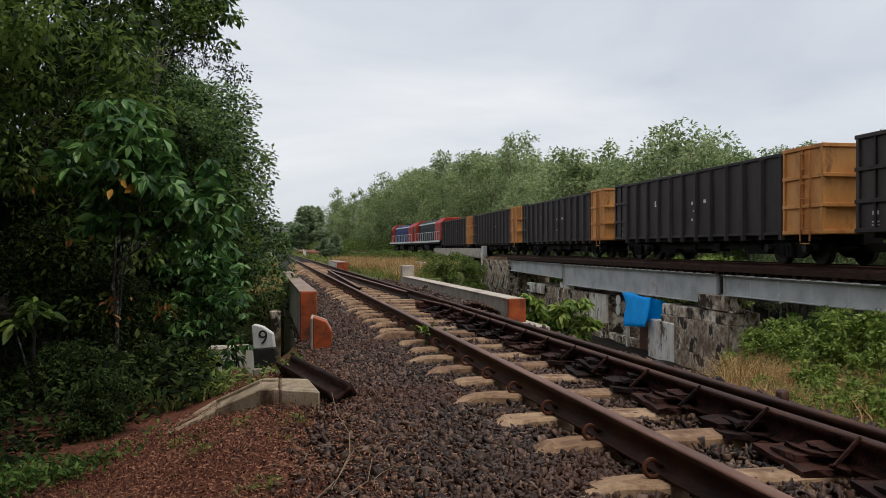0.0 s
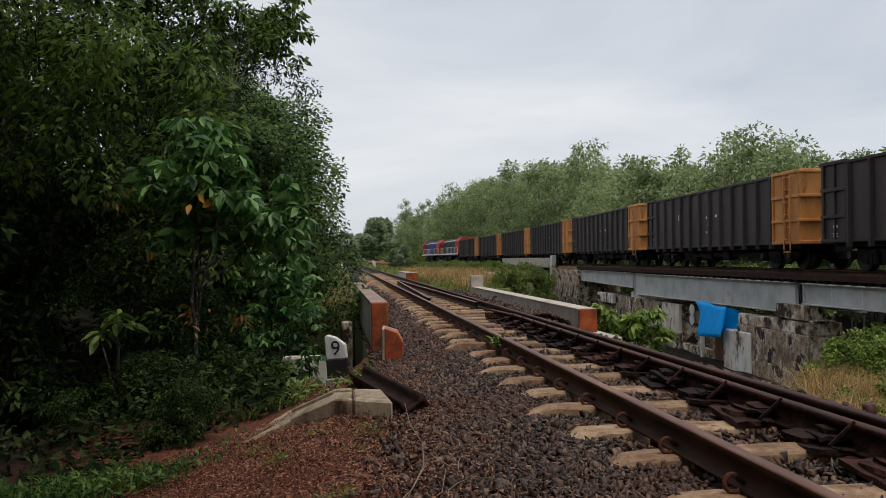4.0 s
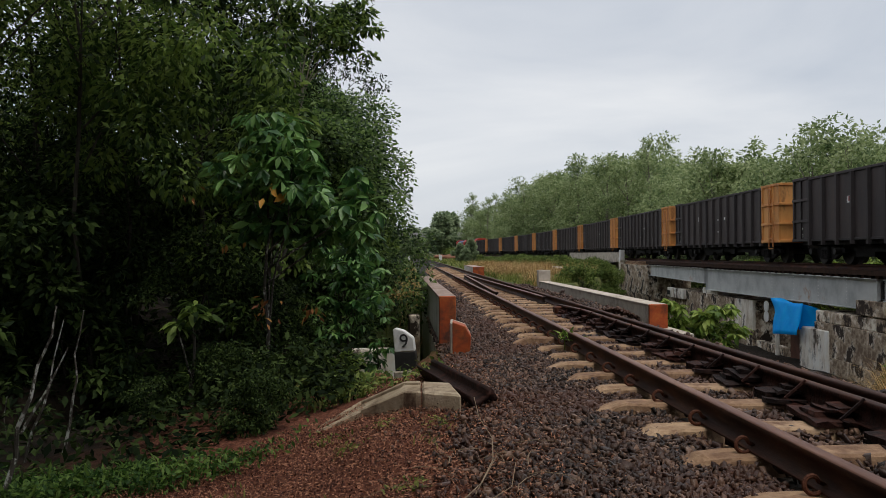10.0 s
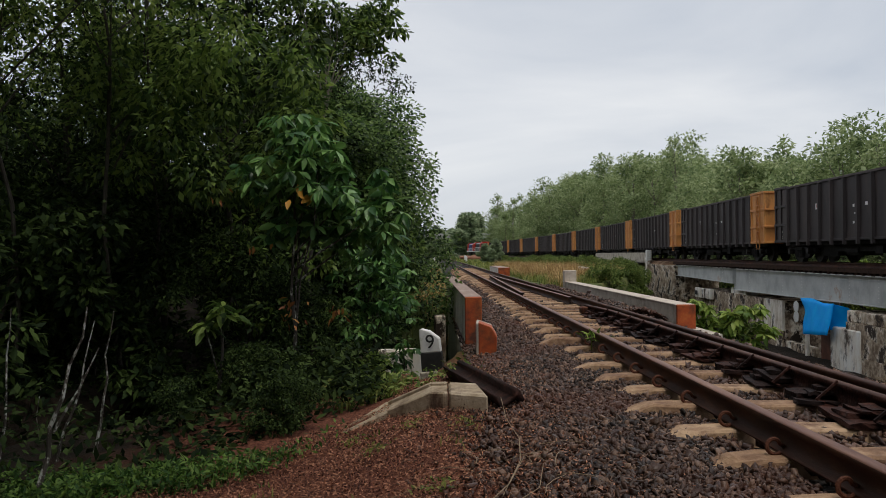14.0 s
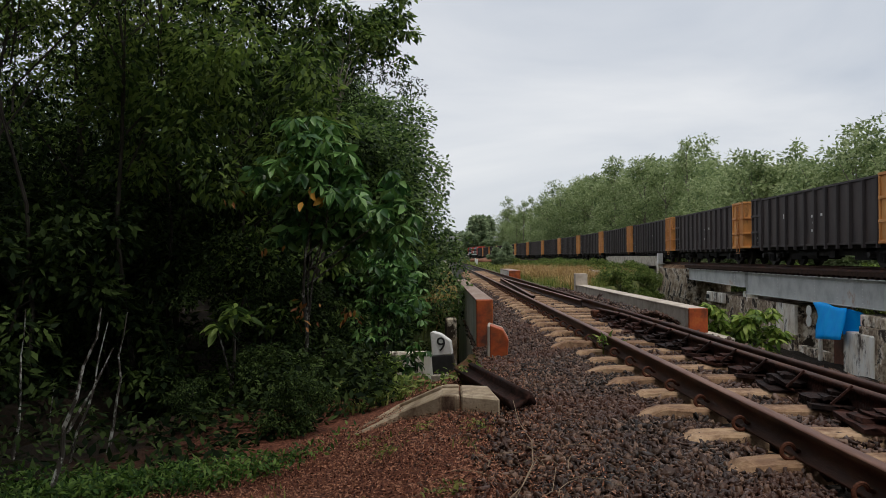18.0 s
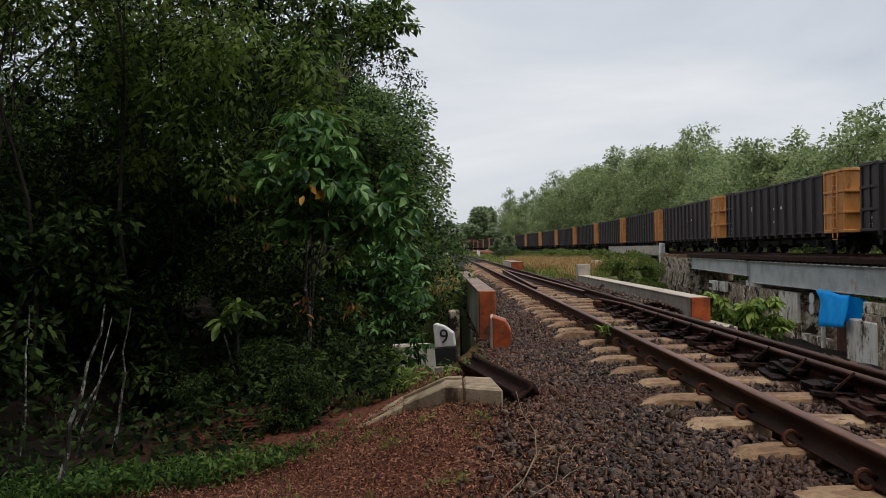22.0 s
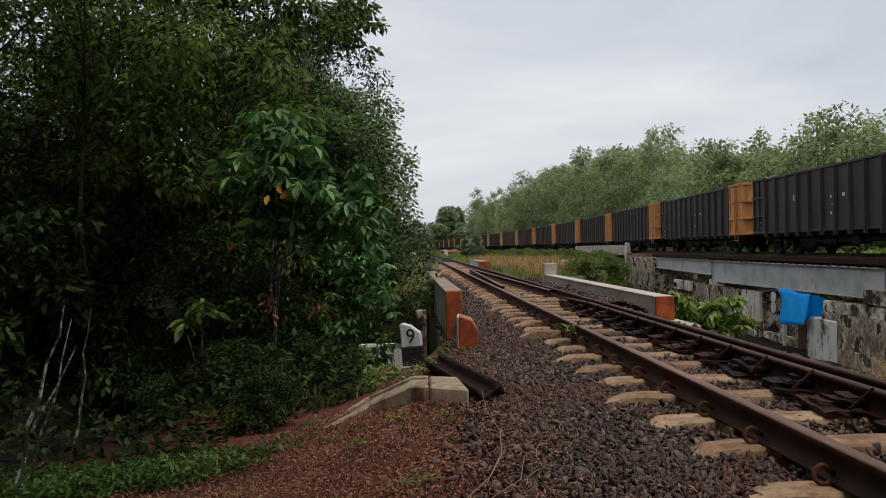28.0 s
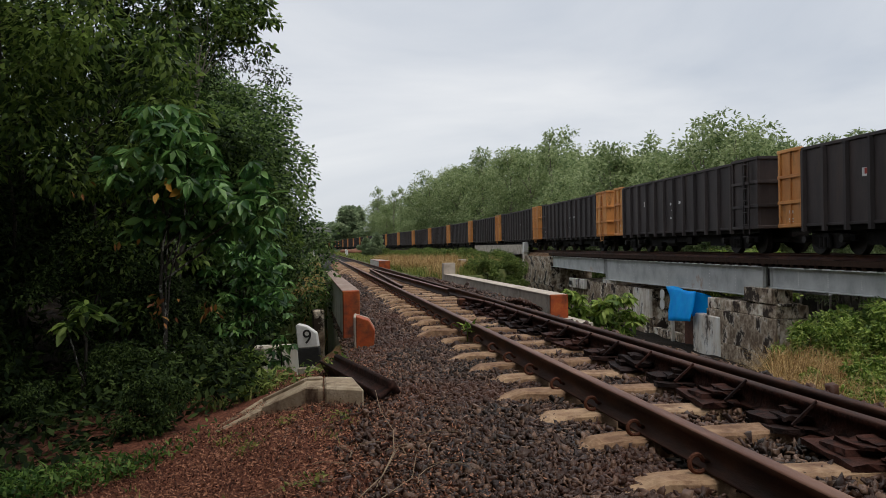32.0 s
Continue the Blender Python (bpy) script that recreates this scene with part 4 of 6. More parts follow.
# ---- one coal wagon ----
def wagon(flip, name="coal_wagon"):
    """Local y runs forward, x = -1.2 is the side towards the plain line; the ochre end is the rear, or the front when flipped."""
    w = empty(name, "dark brown high-sided steel coal wagon with one ochre painted end", "railway wagon", "wagons of the coal train")
    HL, HW, Z0, Z1 = 6.72, 1.2, 0.74, 2.81
    E = {1: 1.15, -1: 1.65}
    SL, SY = 2 * HL - E[1] - E[-1], (E[-1] - E[1]) / 2
    ends = {1: M_YELLOW if flip else M_WAGON, -1: M_WAGON if flip else M_YELLOW}
    for sx in (-1, 1):
        box_part("side", (sx * (HW - 0.03), SY, (Z0 + Z1) / 2), (0.05, SL, Z1 - Z0), M_WAGON, w)
        box_part("top_rim", (sx * HW, SY, Z1 - 0.03), (0.1, SL, 0.08), M_WAGON, w, "", 0.008)
        box_part("sill", (sx * (HW + 0.005), SY, Z0 + 0.04), (0.05, SL, 0.07), M_WAGON, w, "", 0.008)
    box_part("floor_plate", (0, 0, Z0 + 0.03), (2 * HW - 0.06, 2 * HL - 0.1, 0.05), M_UNDER, w)
    rib = None
    for i in range(12):
        y = SY - SL / 2 + 0.08 + (SL - 0.16) * i / 11
        for sx in (-1, 1):
            if rib is None:
                bm = bmesh.new()
                add_prism(bm, [(-0.09, 0), (-0.05, 0.085), (0.05, 0.085), (0.09, 0)], Z0 - 0.12, Z1 - 0.07, "z")
                rib = part("rib", bm, M_WAGON, w, at=pose(sx * HW, y, 0, 0, 0, 90 if sx < 0 else -90))
            else:
                again(rib, pose(sx * HW, y, 0, 0, 0, 90 if sx < 0 else -90), w)
    for s in (1, -1):
        mat = ends[s]
        lab = "ochre painted end with horizontal ribs" if mat is M_YELLOW else ""
        bm = bmesh.new()
        y0, y1 = s * (HL - E[s] + 0.01), s * HL
        a, b = HW + 0.01, HW - 0.05
        add_prism(bm, [(-a, y0), (-a, y1), (a, y1), (a, y0), (b, y0), (b, y1 - s * 0.06), (-b, y1 - s * 0.06), (-b, y0)], Z0 - 0.01, Z1 + 0.045, "z")
        ep = part("end", bm, mat, w, lab, 0.006)
        for z in (Z0 + 0.05, Z0 + 0.68, Z0 + 1.38, Z1 + 0.01):
            bm = bmesh.new()
            a, b, yo, yi = HW + 0.07, HW + 0.0, y1 + s * 0.07, y1
            add_prism(bm, [(-a, y0), (-a, yo), (a, yo), (a, y0), (b, y0), (b, yi), (-b, yi), (-b, y0)], z - 0.045, z + 0.045, "z")
            part("horizontal_rib", bm, mat, ep, "", 0.008)
        for sx in (-1, 1):
            box_part("vertical_rib", (sx * (HW + 0.03), (y0 + y1) / 2, (Z0 + Z1) / 2 + 0.02), (0.05, 0.07, Z1 - Z0), mat, ep, "", 0.01)
            box_part("corner_post", (sx * (HW + 0.02), y1 - s * 0.02, (Z0 + Z1) / 2 + 0.02), (0.088, 0.1, Z1 - Z0 + 0.067), mat, ep, "", 0.01)
            box_part("corner_post", (sx * (HW + 0.02), y0 + s * 0.05, (Z0 + Z1) / 2 + 0.02), (0.08, 0.08, Z1 - Z0 + 0.07), mat, ep, "", 0.01)
        if s == -1:
            bm = bmesh.new()
            for yy in (0.42, 0.80):
                add_box(bm, (-HW - 0.10, s * (HL - yy), (Z0 + Z1) / 2 - 0.12), (0.03, 0.035, Z1 - Z0 + 0.1))
            for k in range(7):
                add_box(bm, (-HW - 0.10, s * (HL - 0.61), Z0 - 0.22 + k * 0.36), (0.03, 0.38, 0.03))
            part("ladder", bm, mat, w)
    # unreadable markings as plain bars
    low = HL - 0.55
    for y, z, ly, lz in ((2.9, 1.95, 0.22, 0.25), (0.75, 1.82, 0.16, 0.12), (0.1, 1.82, 0.14, 0.12), (-0.2, 1.82, 0.1, 0.12), (-0.75, 1.84, 0.2, 0.13), (0.0, 1.58, 0.1, 0.07), (0.1, 1.3, 0.14, 0.1), (-0.12, 1.3, 0.14, 0.1), (low, 1.16, 0.26, 0.1), (low, 0.97, 0.3, 0.04), (low, 0.9, 0.3, 0.025)):
        box_part("marking", (-HW - 0.009, y, z), (0.004, ly * 0.8, lz * 0.8), M_WHITE, w, "small white unreadable marking")
    box_part("logo_patch", (-HW - 0.013, 2.84, 1.97), (0.004, 0.1, 0.14), M_RED, w, "small red patch on the white mark")
    # load, underframe, bogies
    bm = bmesh.new()
    add_prism(bm, [(-HW + 0.1, Z0 + 0.1), (HW - 0.1, Z0 + 0.1), (HW - 0.1, Z1 - 0.3), (0.4, Z1 - 0.02), (-0.4, Z1 - 0.02), (-HW + 0.1, Z1 - 0.3)], -HL + 0.2, HL - 0.2, "y")
    part("coal_load", bm, M_COAL, w)
    bm = bmesh.new()
    add_box(bm, (0, 0, 0.62), (0.5, 2 * HL + 0.2, 0.26))
    for sx in (-1, 1):
        add_box(bm, (sx * 1.0, 0, 0.68), (0.1, 2 * HL - 0.6, 0.12))
    for y in (-5.5, -2, 0, 2, 5.5):
        add_box(bm, (0, y, 0.66), (2.1, 0.16, 0.16))
    add_cyl(bm, (-0.7, 0.6, 0.42), (-0.7, 1.5, 0.42), 0.17, seg=10)
    add_box(bm, (-0.75, -0.9, 0.45), (0.35, 0.5, 0.25))
    add_cyl(bm, (-0.5, -2.6, 0.4), (-0.5, 2.4, 0.46), 0.025, seg=6)
    add_box(bm, (0, 0, 0.56), (1.6, 6.6, 0.34))
    for y in (-2.9, 2.9):
        add_box(bm, (0, y, 0.4), (1.5, 1.2, 0.3))
    part("underframe", bm, M_UNDER, w, "sooty black underframe")
    bm = bmesh.new()
    for s in (-1, 1):
        add_box(bm, (0, s * (HL + 0.22), 0.42), (0.24, 0.5, 0.22))
    part("coupler", bm, M_UNDER, w)
    bogie0 = None
    for s in (-1, 1):
        if bogie0 is None:
            bogie0 = new("bogie")
            bogie0.parent = w
            bm = bmesh.new()
            for sx in (-1, 1):
                add_prism(bm, [(-1.15, 0.36), (-1.15, 0.5), (-0.5, 0.56), (0.5, 0.56), (1.15, 0.5), (1.15, 0.36), (0.85, 0.34), (0.45, 0.16), (-0.45, 0.16), (-0.85, 0.34)], sx * 0.92, sx * 0.92 + 0.12, "x")
            add_box(bm, (0, 0, 0.42), (2.0, 0.3, 0.24))
            part("side_frame", bm, M_UNDER, bogie0)
            for sx in (-1, 1):
                for y in (-0.18, 0, 0.18):
                    bm = bmesh.new()
                    add_cyl(bm, (sx * 0.98, y, 0.2), (sx * 0.98, y, 0.46), 0.07, seg=8)
                    part("spring", bm, M_UNDER, bogie0)
            wheel = None
            for y in (-0.85, 0.85):
                if wheel is None:
                    bm = bmesh.new()
                    for sx in (-1, 1):
                        add_cyl(bm, (sx * 0.54, 0, 0), (sx * 0.66, 0, 0), 0.41, 0.405, 24)
                        add_cyl(bm, (sx * 0.5, 0, 0), (sx * 0.54, 0, 0), 0.435, 0.435, 24)
                        add_cyl(bm, (sx * 0.66, 0, 0), (sx * 1.1, 0, 0), 0.1, 0.1, 10)
                    add_cyl(bm, (-0.5, 0, 0), (0.5, 0, 0), 0.075, seg=8)
                    wheel = part("wheelset", bm, M_TREAD, bogie0, "worn steel wheels", at=pose(0, y, 0.412))
                else:
                    again(wheel, pose(0, y, 0.412), bogie0)
            bogie0.matrix_basis = pose(0, s * 4.9, 0)
        else:
            b = new("bogie")
            b.parent = w
            b.matrix_basis = pose(0, s * 4.9, 0)
            for ch in bogie0.children:
                again(ch, ch.matrix_basis.copy(), b)
    return w


def locomotive(name, hood, label):
    w = empty(name, label, "locomotive", "locomotives of the coal train")
    L2 = 8.4
    bm = bmesh.new()
    add_box(bm, (0, 0, 0.98), (2.7, 2 * L2, 0.28))
    part("frame", bm, M_UNDER, w, "", 0.03)
    bm = bmesh.new()
    for sx in (-1, 1):
        add_box(bm, (sx * 1.36, 0, 1.08), (0.03, 2 * L2 - 0.1, 0.17))
    part("stripe", bm, M_WHITE, w, "white side stripe")
    bm = bmesh.new()
    add_prism(bm, [(-0.95, 1.12), (0.95, 1.12), (0.95, 2.9), (0.6, 3.25), (-0.6, 3.25), (-0.95, 2.9)], -L2 + 0.3, L2 - 2.2, "y")
    part("hood", bm, hood, w, "", 0.03)
    for i in range(10):
        for sx in (-1, 1):
            box_part("hood_door", (sx * 0.965, -L2 + 3.6 + i * 1.05, 1.9), (0.03, 0.85, 1.1), hood, w, "", 0.01)
    bm = bmesh.new()
    add_prism(bm, [(-1.3, 1.12), (1.3, 1.12), (1.3, 2.9), (0.8, 3.4), (-0.8, 3.4), (-1.3, 2.9)], L2 - 2.2, L2 - 1.0, "y")
    part("cab", bm, M_RED, w, "red cab", 0.03)
    bm = bmesh.new()
    add_prism(bm, [(-0.9, 1.12), (0.9, 1.12), (0.9, 2.3), (0.6, 2.55), (-0.6, 2.55), (-0.9, 2.3)], L2 - 1.0, L2 - 0.25, "y")
    part("nose", bm, M_RED, w, "red nose", 0.05)
    bm = bmesh.new()
    add_prism(bm, [(-1.25, 1.12), (1.25, 1.12), (1.25, 2.8), (0.7, 3.3), (-0.7, 3.3), (-1.25, 2.8)], -L2 + 0.1, -L2 + 3.0, "y")
    part("tail_panel", bm, M_RED, w, "red painted tail of the hood", 0.05)
    bm = bmesh.new()
    for sx in (-1, 1):
        for y in (L2 - 1.9, L2 - 1.3):
            add_box(bm, (sx * 1.31, y, 2.4), (0.02, 0.42, 0.6))
    part("window", bm, M_GLASS, w, "dark cab windows")
    bm = bmesh.new()
    add_box(bm, (0, L2 - 0.99, 2.75), (1.7, 0.03, 0.4))
    part("windscreen", bm, M_GLASS, w)
    for sx in (-1, 1):
        bm = bmesh.new()
        add_prism(bm, [(sx * 0.955, 2.84), (sx * 1.0, 2.86), (sx * 0.96, 2.98), (sx * 0.9, 2.98)], -L2 + 3.0, L2 - 2.2, "y")
        part("roof_edge", bm, M_GIRDER, w, "pale grey roof edge")
        bm = bmesh.new()
        for i in range(13):
            add_cyl(bm, (sx * 1.3, -L2 + 0.6 + i * 1.2, 1.1), (sx * 1.3, -L2 + 0.6 + i * 1.2, 2.0), 0.02, seg=6)
        add_cyl(bm, (sx * 1.3, -L2 + 0.6, 2.0), (sx * 1.3, L2 - 1.6, 2.0), 0.022, seg=6)
        part("handrail", bm, M_WHITE, w, "white walkway handrail")
    bm = bmesh.new()
    add_box(bm, (0, -0.2, 0.55), (2.3, 2.6, 0.6))
    part("fuel_tank", bm, M_UNDER, w, "", 0.08)
    bm = bmesh.new()
    for y in (-3.0, -1.4, 1.0):
        add_cyl(bm, (0, y, 3.2), (0, y, 3.36), 0.45, 0.42, 16)
    part("roof_fan", bm, M_UNDER, w)
    for s in (-1, 1):
        b = new("bogie")
        b.parent = w
        b.matrix_basis = pose(0, s * 5.5, 0)
        bm = bmesh.new()
        for sx in (-1, 1):
            add_prism(bm, [(-1.8, 0.35), (-1.8, 0.6), (1.8, 0.6), (1.8, 0.35), (1.2, 0.22), (-1.2, 0.22)], sx * 0.95, sx * 0.95 + 0.14, "x")
        part("side_frame", bm, M_UNDER, b)
        wheel = None
        for y in (-1.45, 0, 1.45):
            if wheel is None:
                bm = bmesh.new()
                for sx in (-1, 1):
                    add_cyl(bm, (sx * 0.52, 0, 0), (sx * 0.66, 0, 0), 0.46, 0.455, 20)
                wheel = part("wheelset", bm, M_TREAD, b, at=pose(0, y, 0.462))
            else:
                again(wheel, pose(0, y, 0.462), b)
    return w


PITCH = 14.7
wagon_a, wagon_b = wagon(False), wagon(True)
TRAIN = [locomotive("locomotive", M_BLUE, "blue and red diesel locomotive leading the coal train"), locomotive("locomotive", M_TEAL, "dark green and red diesel locomotive behind the leading one")]
for k in range(25):
    src = wagon_b if k >= 21 else wagon_a
    TRAIN.append(src if k in (0, 21) else copy_thing(src, Matrix.Identity(4)))
# distance run by the train, and a table of the line's length
RUN = [(0, 0), (3, 25.69), (13, 110.85), (20, 169.82), (24, 203.42), (30, 253.38)]
line_y = np.arange(-420, 420, 0.5)
line_s = np.concatenate([[0], np.cumsum(np.hypot(np.diff(TRAIN_X(line_y)), 0.5))])
line_s -= np.interp(0.0, line_y, line_s)


def run_at(t):
    ts, ds = [r[0] for r in RUN], [r[1] for r in RUN]
    c = np.polyfit(ts, ds, 2)
    return np.polyval(c, t) - np.polyval(c, 0)


def on_line(s):
    y = float(np.interp(s, line_s, line_y))
    return Vector((train_x(y), y, RAIL_T))


def car_pose(s, half=4.9):
    a, b = on_line(s - half), on_line(s + half)
    m, d = (a + b) / 2, b - a
    return pose(m.x, m.y, m.z, 0, 0, -math.degrees(math.atan2(d.x, d.y)))


def motions():
    front = 75.26
    for k, car in enumerate(TRAIN):
        centre = front + 17.2 * (1.5 - k) if k < 2 else front - PITCH * (k - 1.5)
        walk(car, [(t, car_pose(centre + run_at(t))) for t in range(0, 33, 2)])
# ---- foliage ----
def leaf_mesh(name, centres, radii, n, length, width, seed, mat, droop=0.35, folded=False, shell=0.45, squash=0.85):
    """Leaves scattered through clumps: each a small bent blade, turned outwards and drooping."""
    rng = np.random.default_rng(seed)
    centres, radii = np.asarray(centres, float), np.asarray(radii, float)
    w = radii ** 2.2
    pick = rng.choice(len(centres), n, p=w / w.sum())
    d = rng.normal(size=(n, 3))
    d /= np.linalg.norm(d, axis=1, keepdims=True)
    r = radii[pick] * (shell + (1.08 - shell) * rng.random(n) ** 0.6)
    p = centres[pick] + d * r[:, None] * np.array([1, 1, squash])
    return blades_at(name, p, d, length, width, rng, mat, droop, folded)


def blades_at(name, p, d, length, width, rng, mat, droop, folded):
    n = len(p)
    ax = d * np.array([1, 1, 0.5]) + rng.normal(size=(n, 3)) * 0.55 + np.array([0, 0, -droop])
    ax /= np.linalg.norm(ax, axis=1, keepdims=True) + 1e-9
    up = np.array([0, 0, 1.0]) + rng.normal(size=(n, 3)) * 0.45
    side = np.cross(ax, up)
    side /= np.linalg.norm(side, axis=1, keepdims=True) + 1e-9
    nrm = np.cross(side, ax)
    s = (length * rng.uniform(0.6, 1.25, n))[:, None]
    wd = s * width / length
    if folded:
        v = np.stack([p, p + ax * s * 0.42 + side * wd * 0.5 + nrm * s * 0.05, p + ax * s * 0.8 + side * wd * 0.3 - nrm * s * 0.03, p + ax * s - nrm * s * 0.14,
                      p + ax * s * 0.8 - side * wd * 0.3 - nrm * s * 0.03, p + ax * s * 0.42 - side * wd * 0.5 + nrm * s * 0.05, p + ax * s * 0.5 - nrm * s * 0.02], 1)
        q = np.array([(0, 1, 6), (1, 2, 6), (2, 3, 6), (3, 4, 6), (4, 5, 6), (5, 0, 6)])
        k = 7
    else:
        v = np.stack([p, p + ax * s * 0.45 + side * wd * 0.5, p + ax * s - nrm * s * 0.12, p + ax * s * 0.45 - side * wd * 0.5], 1)
        q = np.array([(0, 1, 2, 3)])
        k = 4
    return raw_mesh(name, v.reshape(-1, 3), (q[None] + k * np.arange(n)[:, None, None]).reshape(-1, q.shape[1]), mat)


def limb(bm, a, b, r1, r2, rng, kinks=3):
    """One tapered tube that wanders a little from a to b."""
    a, b = Vector(a), Vector(b)
    q = (b - a).to_track_quat("Z", "Y")
    rings = []
    for i in range(kinks + 1):
        t = i / kinks
        c = a.lerp(b, t) + Vector((rng.uniform(-1, 1), rng.uniform(-1, 1), 0)) * (0.022 * (b - a).length if 0 < i < kinks else 0)
        r = r1 + (r2 - r1) * t
        rings.append([bm.verts.new(c + q @ Vector((r * math.cos(k * 0.8976), r * math.sin(k * 0.8976), 0))) for k in range(7)])
    for u, v in zip(rings, rings[1:]):
        for k in range(7):
            bm.faces.new((u[k], u[(k + 1) % 7], v[(k + 1) % 7], v[k]))
    bm.faces.new(rings[0][::-1])
    bm.faces.new(rings[-1])


def tree_meshes(seed, height, crown_from, radius, n, length, width, mat, trunk_r, bark, clumps=16, droop=0.35, squash=0.85, lump=2.6):
    rng = random.Random(seed)
    cs, rs = [], []
    for i in range(clumps):
        t = (i + rng.random()) / clumps
        z = crown_from + (height - crown_from) * t
        spread = radius * math.sin(math.pi * (0.18 + 0.74 * t)) * rng.uniform(0.35, 1.0)
        a = 2.4 * i + rng.uniform(-0.6, 0.6)
        cs.append((spread * math.cos(a), spread * math.sin(a), z))
        rs.append(radius * rng.uniform(0.3, 0.55))
    bm = bmesh.new()
    top = Vector((rng.uniform(-0.3, 0.3), rng.uniform(-0.3, 0.3), height * 0.9))
    limb(bm, (0, 0, -0.3), top, trunk_r, trunk_r * 0.3, rng, 6)
    for c in cs[::2]:
        t = max(0.25, min(0.85, c[2] / height - 0.15))
        limb(bm, top * t, c, trunk_r * 0.42, trunk_r * 0.1, rng, 2)
    # each bough breaks up into smaller sprays
    fine_c, fine_r = [], []
    for c, r in zip(cs, rs):
        for k in range(max(1, int(lump * 2.4))):
            d = Vector((rng.gauss(0, 1), rng.gauss(0, 1), rng.gauss(0, 0.8))).normalized() * r * rng.uniform(0.3, 0.8)
            fine_c.append(tuple(Vector(c) + d))
            fine_r.append(r * rng.uniform(0.6, 1.25) / lump)
    cs, rs = fine_c, fine_r
    return finish("trunk", bm, bark), leaf_mesh("crown", cs, rs, n, length, width, seed, mat, droop, squash=squash)


def plant_tree(kind, x, y, s, turn, label, category="tree", group="", name="tree", z=None, lean=(0, 0), wide=1.0):
    t = empty(name, label, category, group, pose(x, y, float(ground_z(x, y)) - 0.05 if z is None else z, lean[0], lean[1], turn))
    t.scale = (s * wide, s * wide, s)
    for nm, me in zip(("trunk", "crown"), kind):
        if me is None:
            continue
        o = new(nm, me)
        o.parent = t
    return t


def join_trees(name, placed, share, grow, leaf_mat, bark, label, category):
    """Many far trees as one mesh: a share of each crown's leaves, each leaf enlarged, on plain tapered trunks."""
    verts, faces, idx, base = [], [], [], 0
    rng = np.random.default_rng(len(placed))
    ring = np.stack([np.cos(np.arange(5) * 1.2566), np.sin(np.arange(5) * 1.2566)], -1)
    for kind, x, y, s, turn, height in placed:
        co = np.empty(len(kind[1].vertices) * 3, dtype=np.float32)
        kind[1].vertices.foreach_get("co", co)
        leaf = co.reshape(-1, 4, 3)
        leaf = leaf[rng.random(len(leaf)) < share]
        leaf = leaf[:, :1] + (leaf - leaf[:, :1]) * grow
        c, n_ = math.cos(turn), math.sin(turn)
        m = np.array([[c, -n_, 0], [n_, c, 0], [0, 0, 1]]) * s
        at = np.array([x, y, float(ground_z(x, y)) - 0.1])
        tube = np.concatenate([np.column_stack([ring * 0.1, np.zeros(5)]), np.column_stack([ring * 0.03, np.full(5, height * 0.9)])])
        verts += [leaf.reshape(-1, 3) @ m.T + at, tube @ m.T + at]
        k = len(leaf) * 4
        q = np.arange(5)
        faces += [base + np.arange(k).reshape(-1, 4), base + k + np.stack([q, (q + 1) % 5, (q + 1) % 5 + 5, q + 5], -1)]
        idx += [0] * len(leaf) + [1] * 5
        base += k + 10
    me = raw_mesh(name, np.concatenate(verts), np.concatenate(faces), [leaf_mat, bark])
    me.polygons.foreach_set("material_index", np.array(idx, dtype=np.int32))
    return tagged(new(name, me), label, category, kind="stuff")


FOREST = [tree_meshes(11, 8.0, 2.2, 2.0, 7000, 0.21, 0.085, M_LEAF_DEEP_SHADE, 0.10, M_BARK_SHADED), tree_meshes(12, 7.5, 1.4, 1.8, 7000, 0.19, 0.08, M_LEAF_MID, 0.09, M_BARK_SHADED, 18),
          tree_meshes(13, 8.5, 2.9, 2.3, 4200, 0.2, 0.09, M_LEAF_MID, 0.11, M_BARK_SHADED), tree_meshes(14, 6.0, 0.6, 1.7, 6500, 0.17, 0.075, M_LEAF_MID, 0.07, M_BARK_SHADED, 18)]
SHRUBS = [tree_meshes(21, 2.3, 0.2, 1.15, 4500, 0.12, 0.055, M_LEAF_MID, 0.03, M_BARK_SHADED, 12), tree_meshes(22, 1.5, 0.1, 0.9, 3400, 0.10, 0.045, M_LEAF_SHADE, 0.02, M_BARK_SHADED, 10), tree_meshes(23, 1.2, 0.1, 0.85, 3400, 0.115, 0.055, M_LEAF_BRIGHT, 0.02, M_BARK_SHADED, 10), tree_meshes(24, 1.1, 0.05, 0.95, 3400, 0.12, 0.06, M_SHRUB, 0.02, M_BARK_SHADED, 12)]
RUBBER = [tree_meshes(34, 13.5, 10.0, 1.6, 900, 0.36, 0.18, M_LEAF_HAZY, 0.09, M_BARK_PALE, 9, 0.2, lump=1.7), tree_meshes(31, 11.0, 3.2, 3.1, 4600, 0.33, 0.18, M_LEAF_HAZY, 0.11, M_BARK_PALE, 20, 0.2, lump=1.7), tree_meshes(32, 11.5, 4.0, 2.9, 4600, 0.33, 0.18, M_LEAF_HAZY, 0.11, M_BARK_PALE, 22, 0.2, lump=1.7), tree_meshes(33, 10.0, 1.6, 3.0, 4600, 0.33, 0.18, M_LEAF_HAZY, 0.11, M_BARK_PALE, 18, 0.2, lump=1.7)]

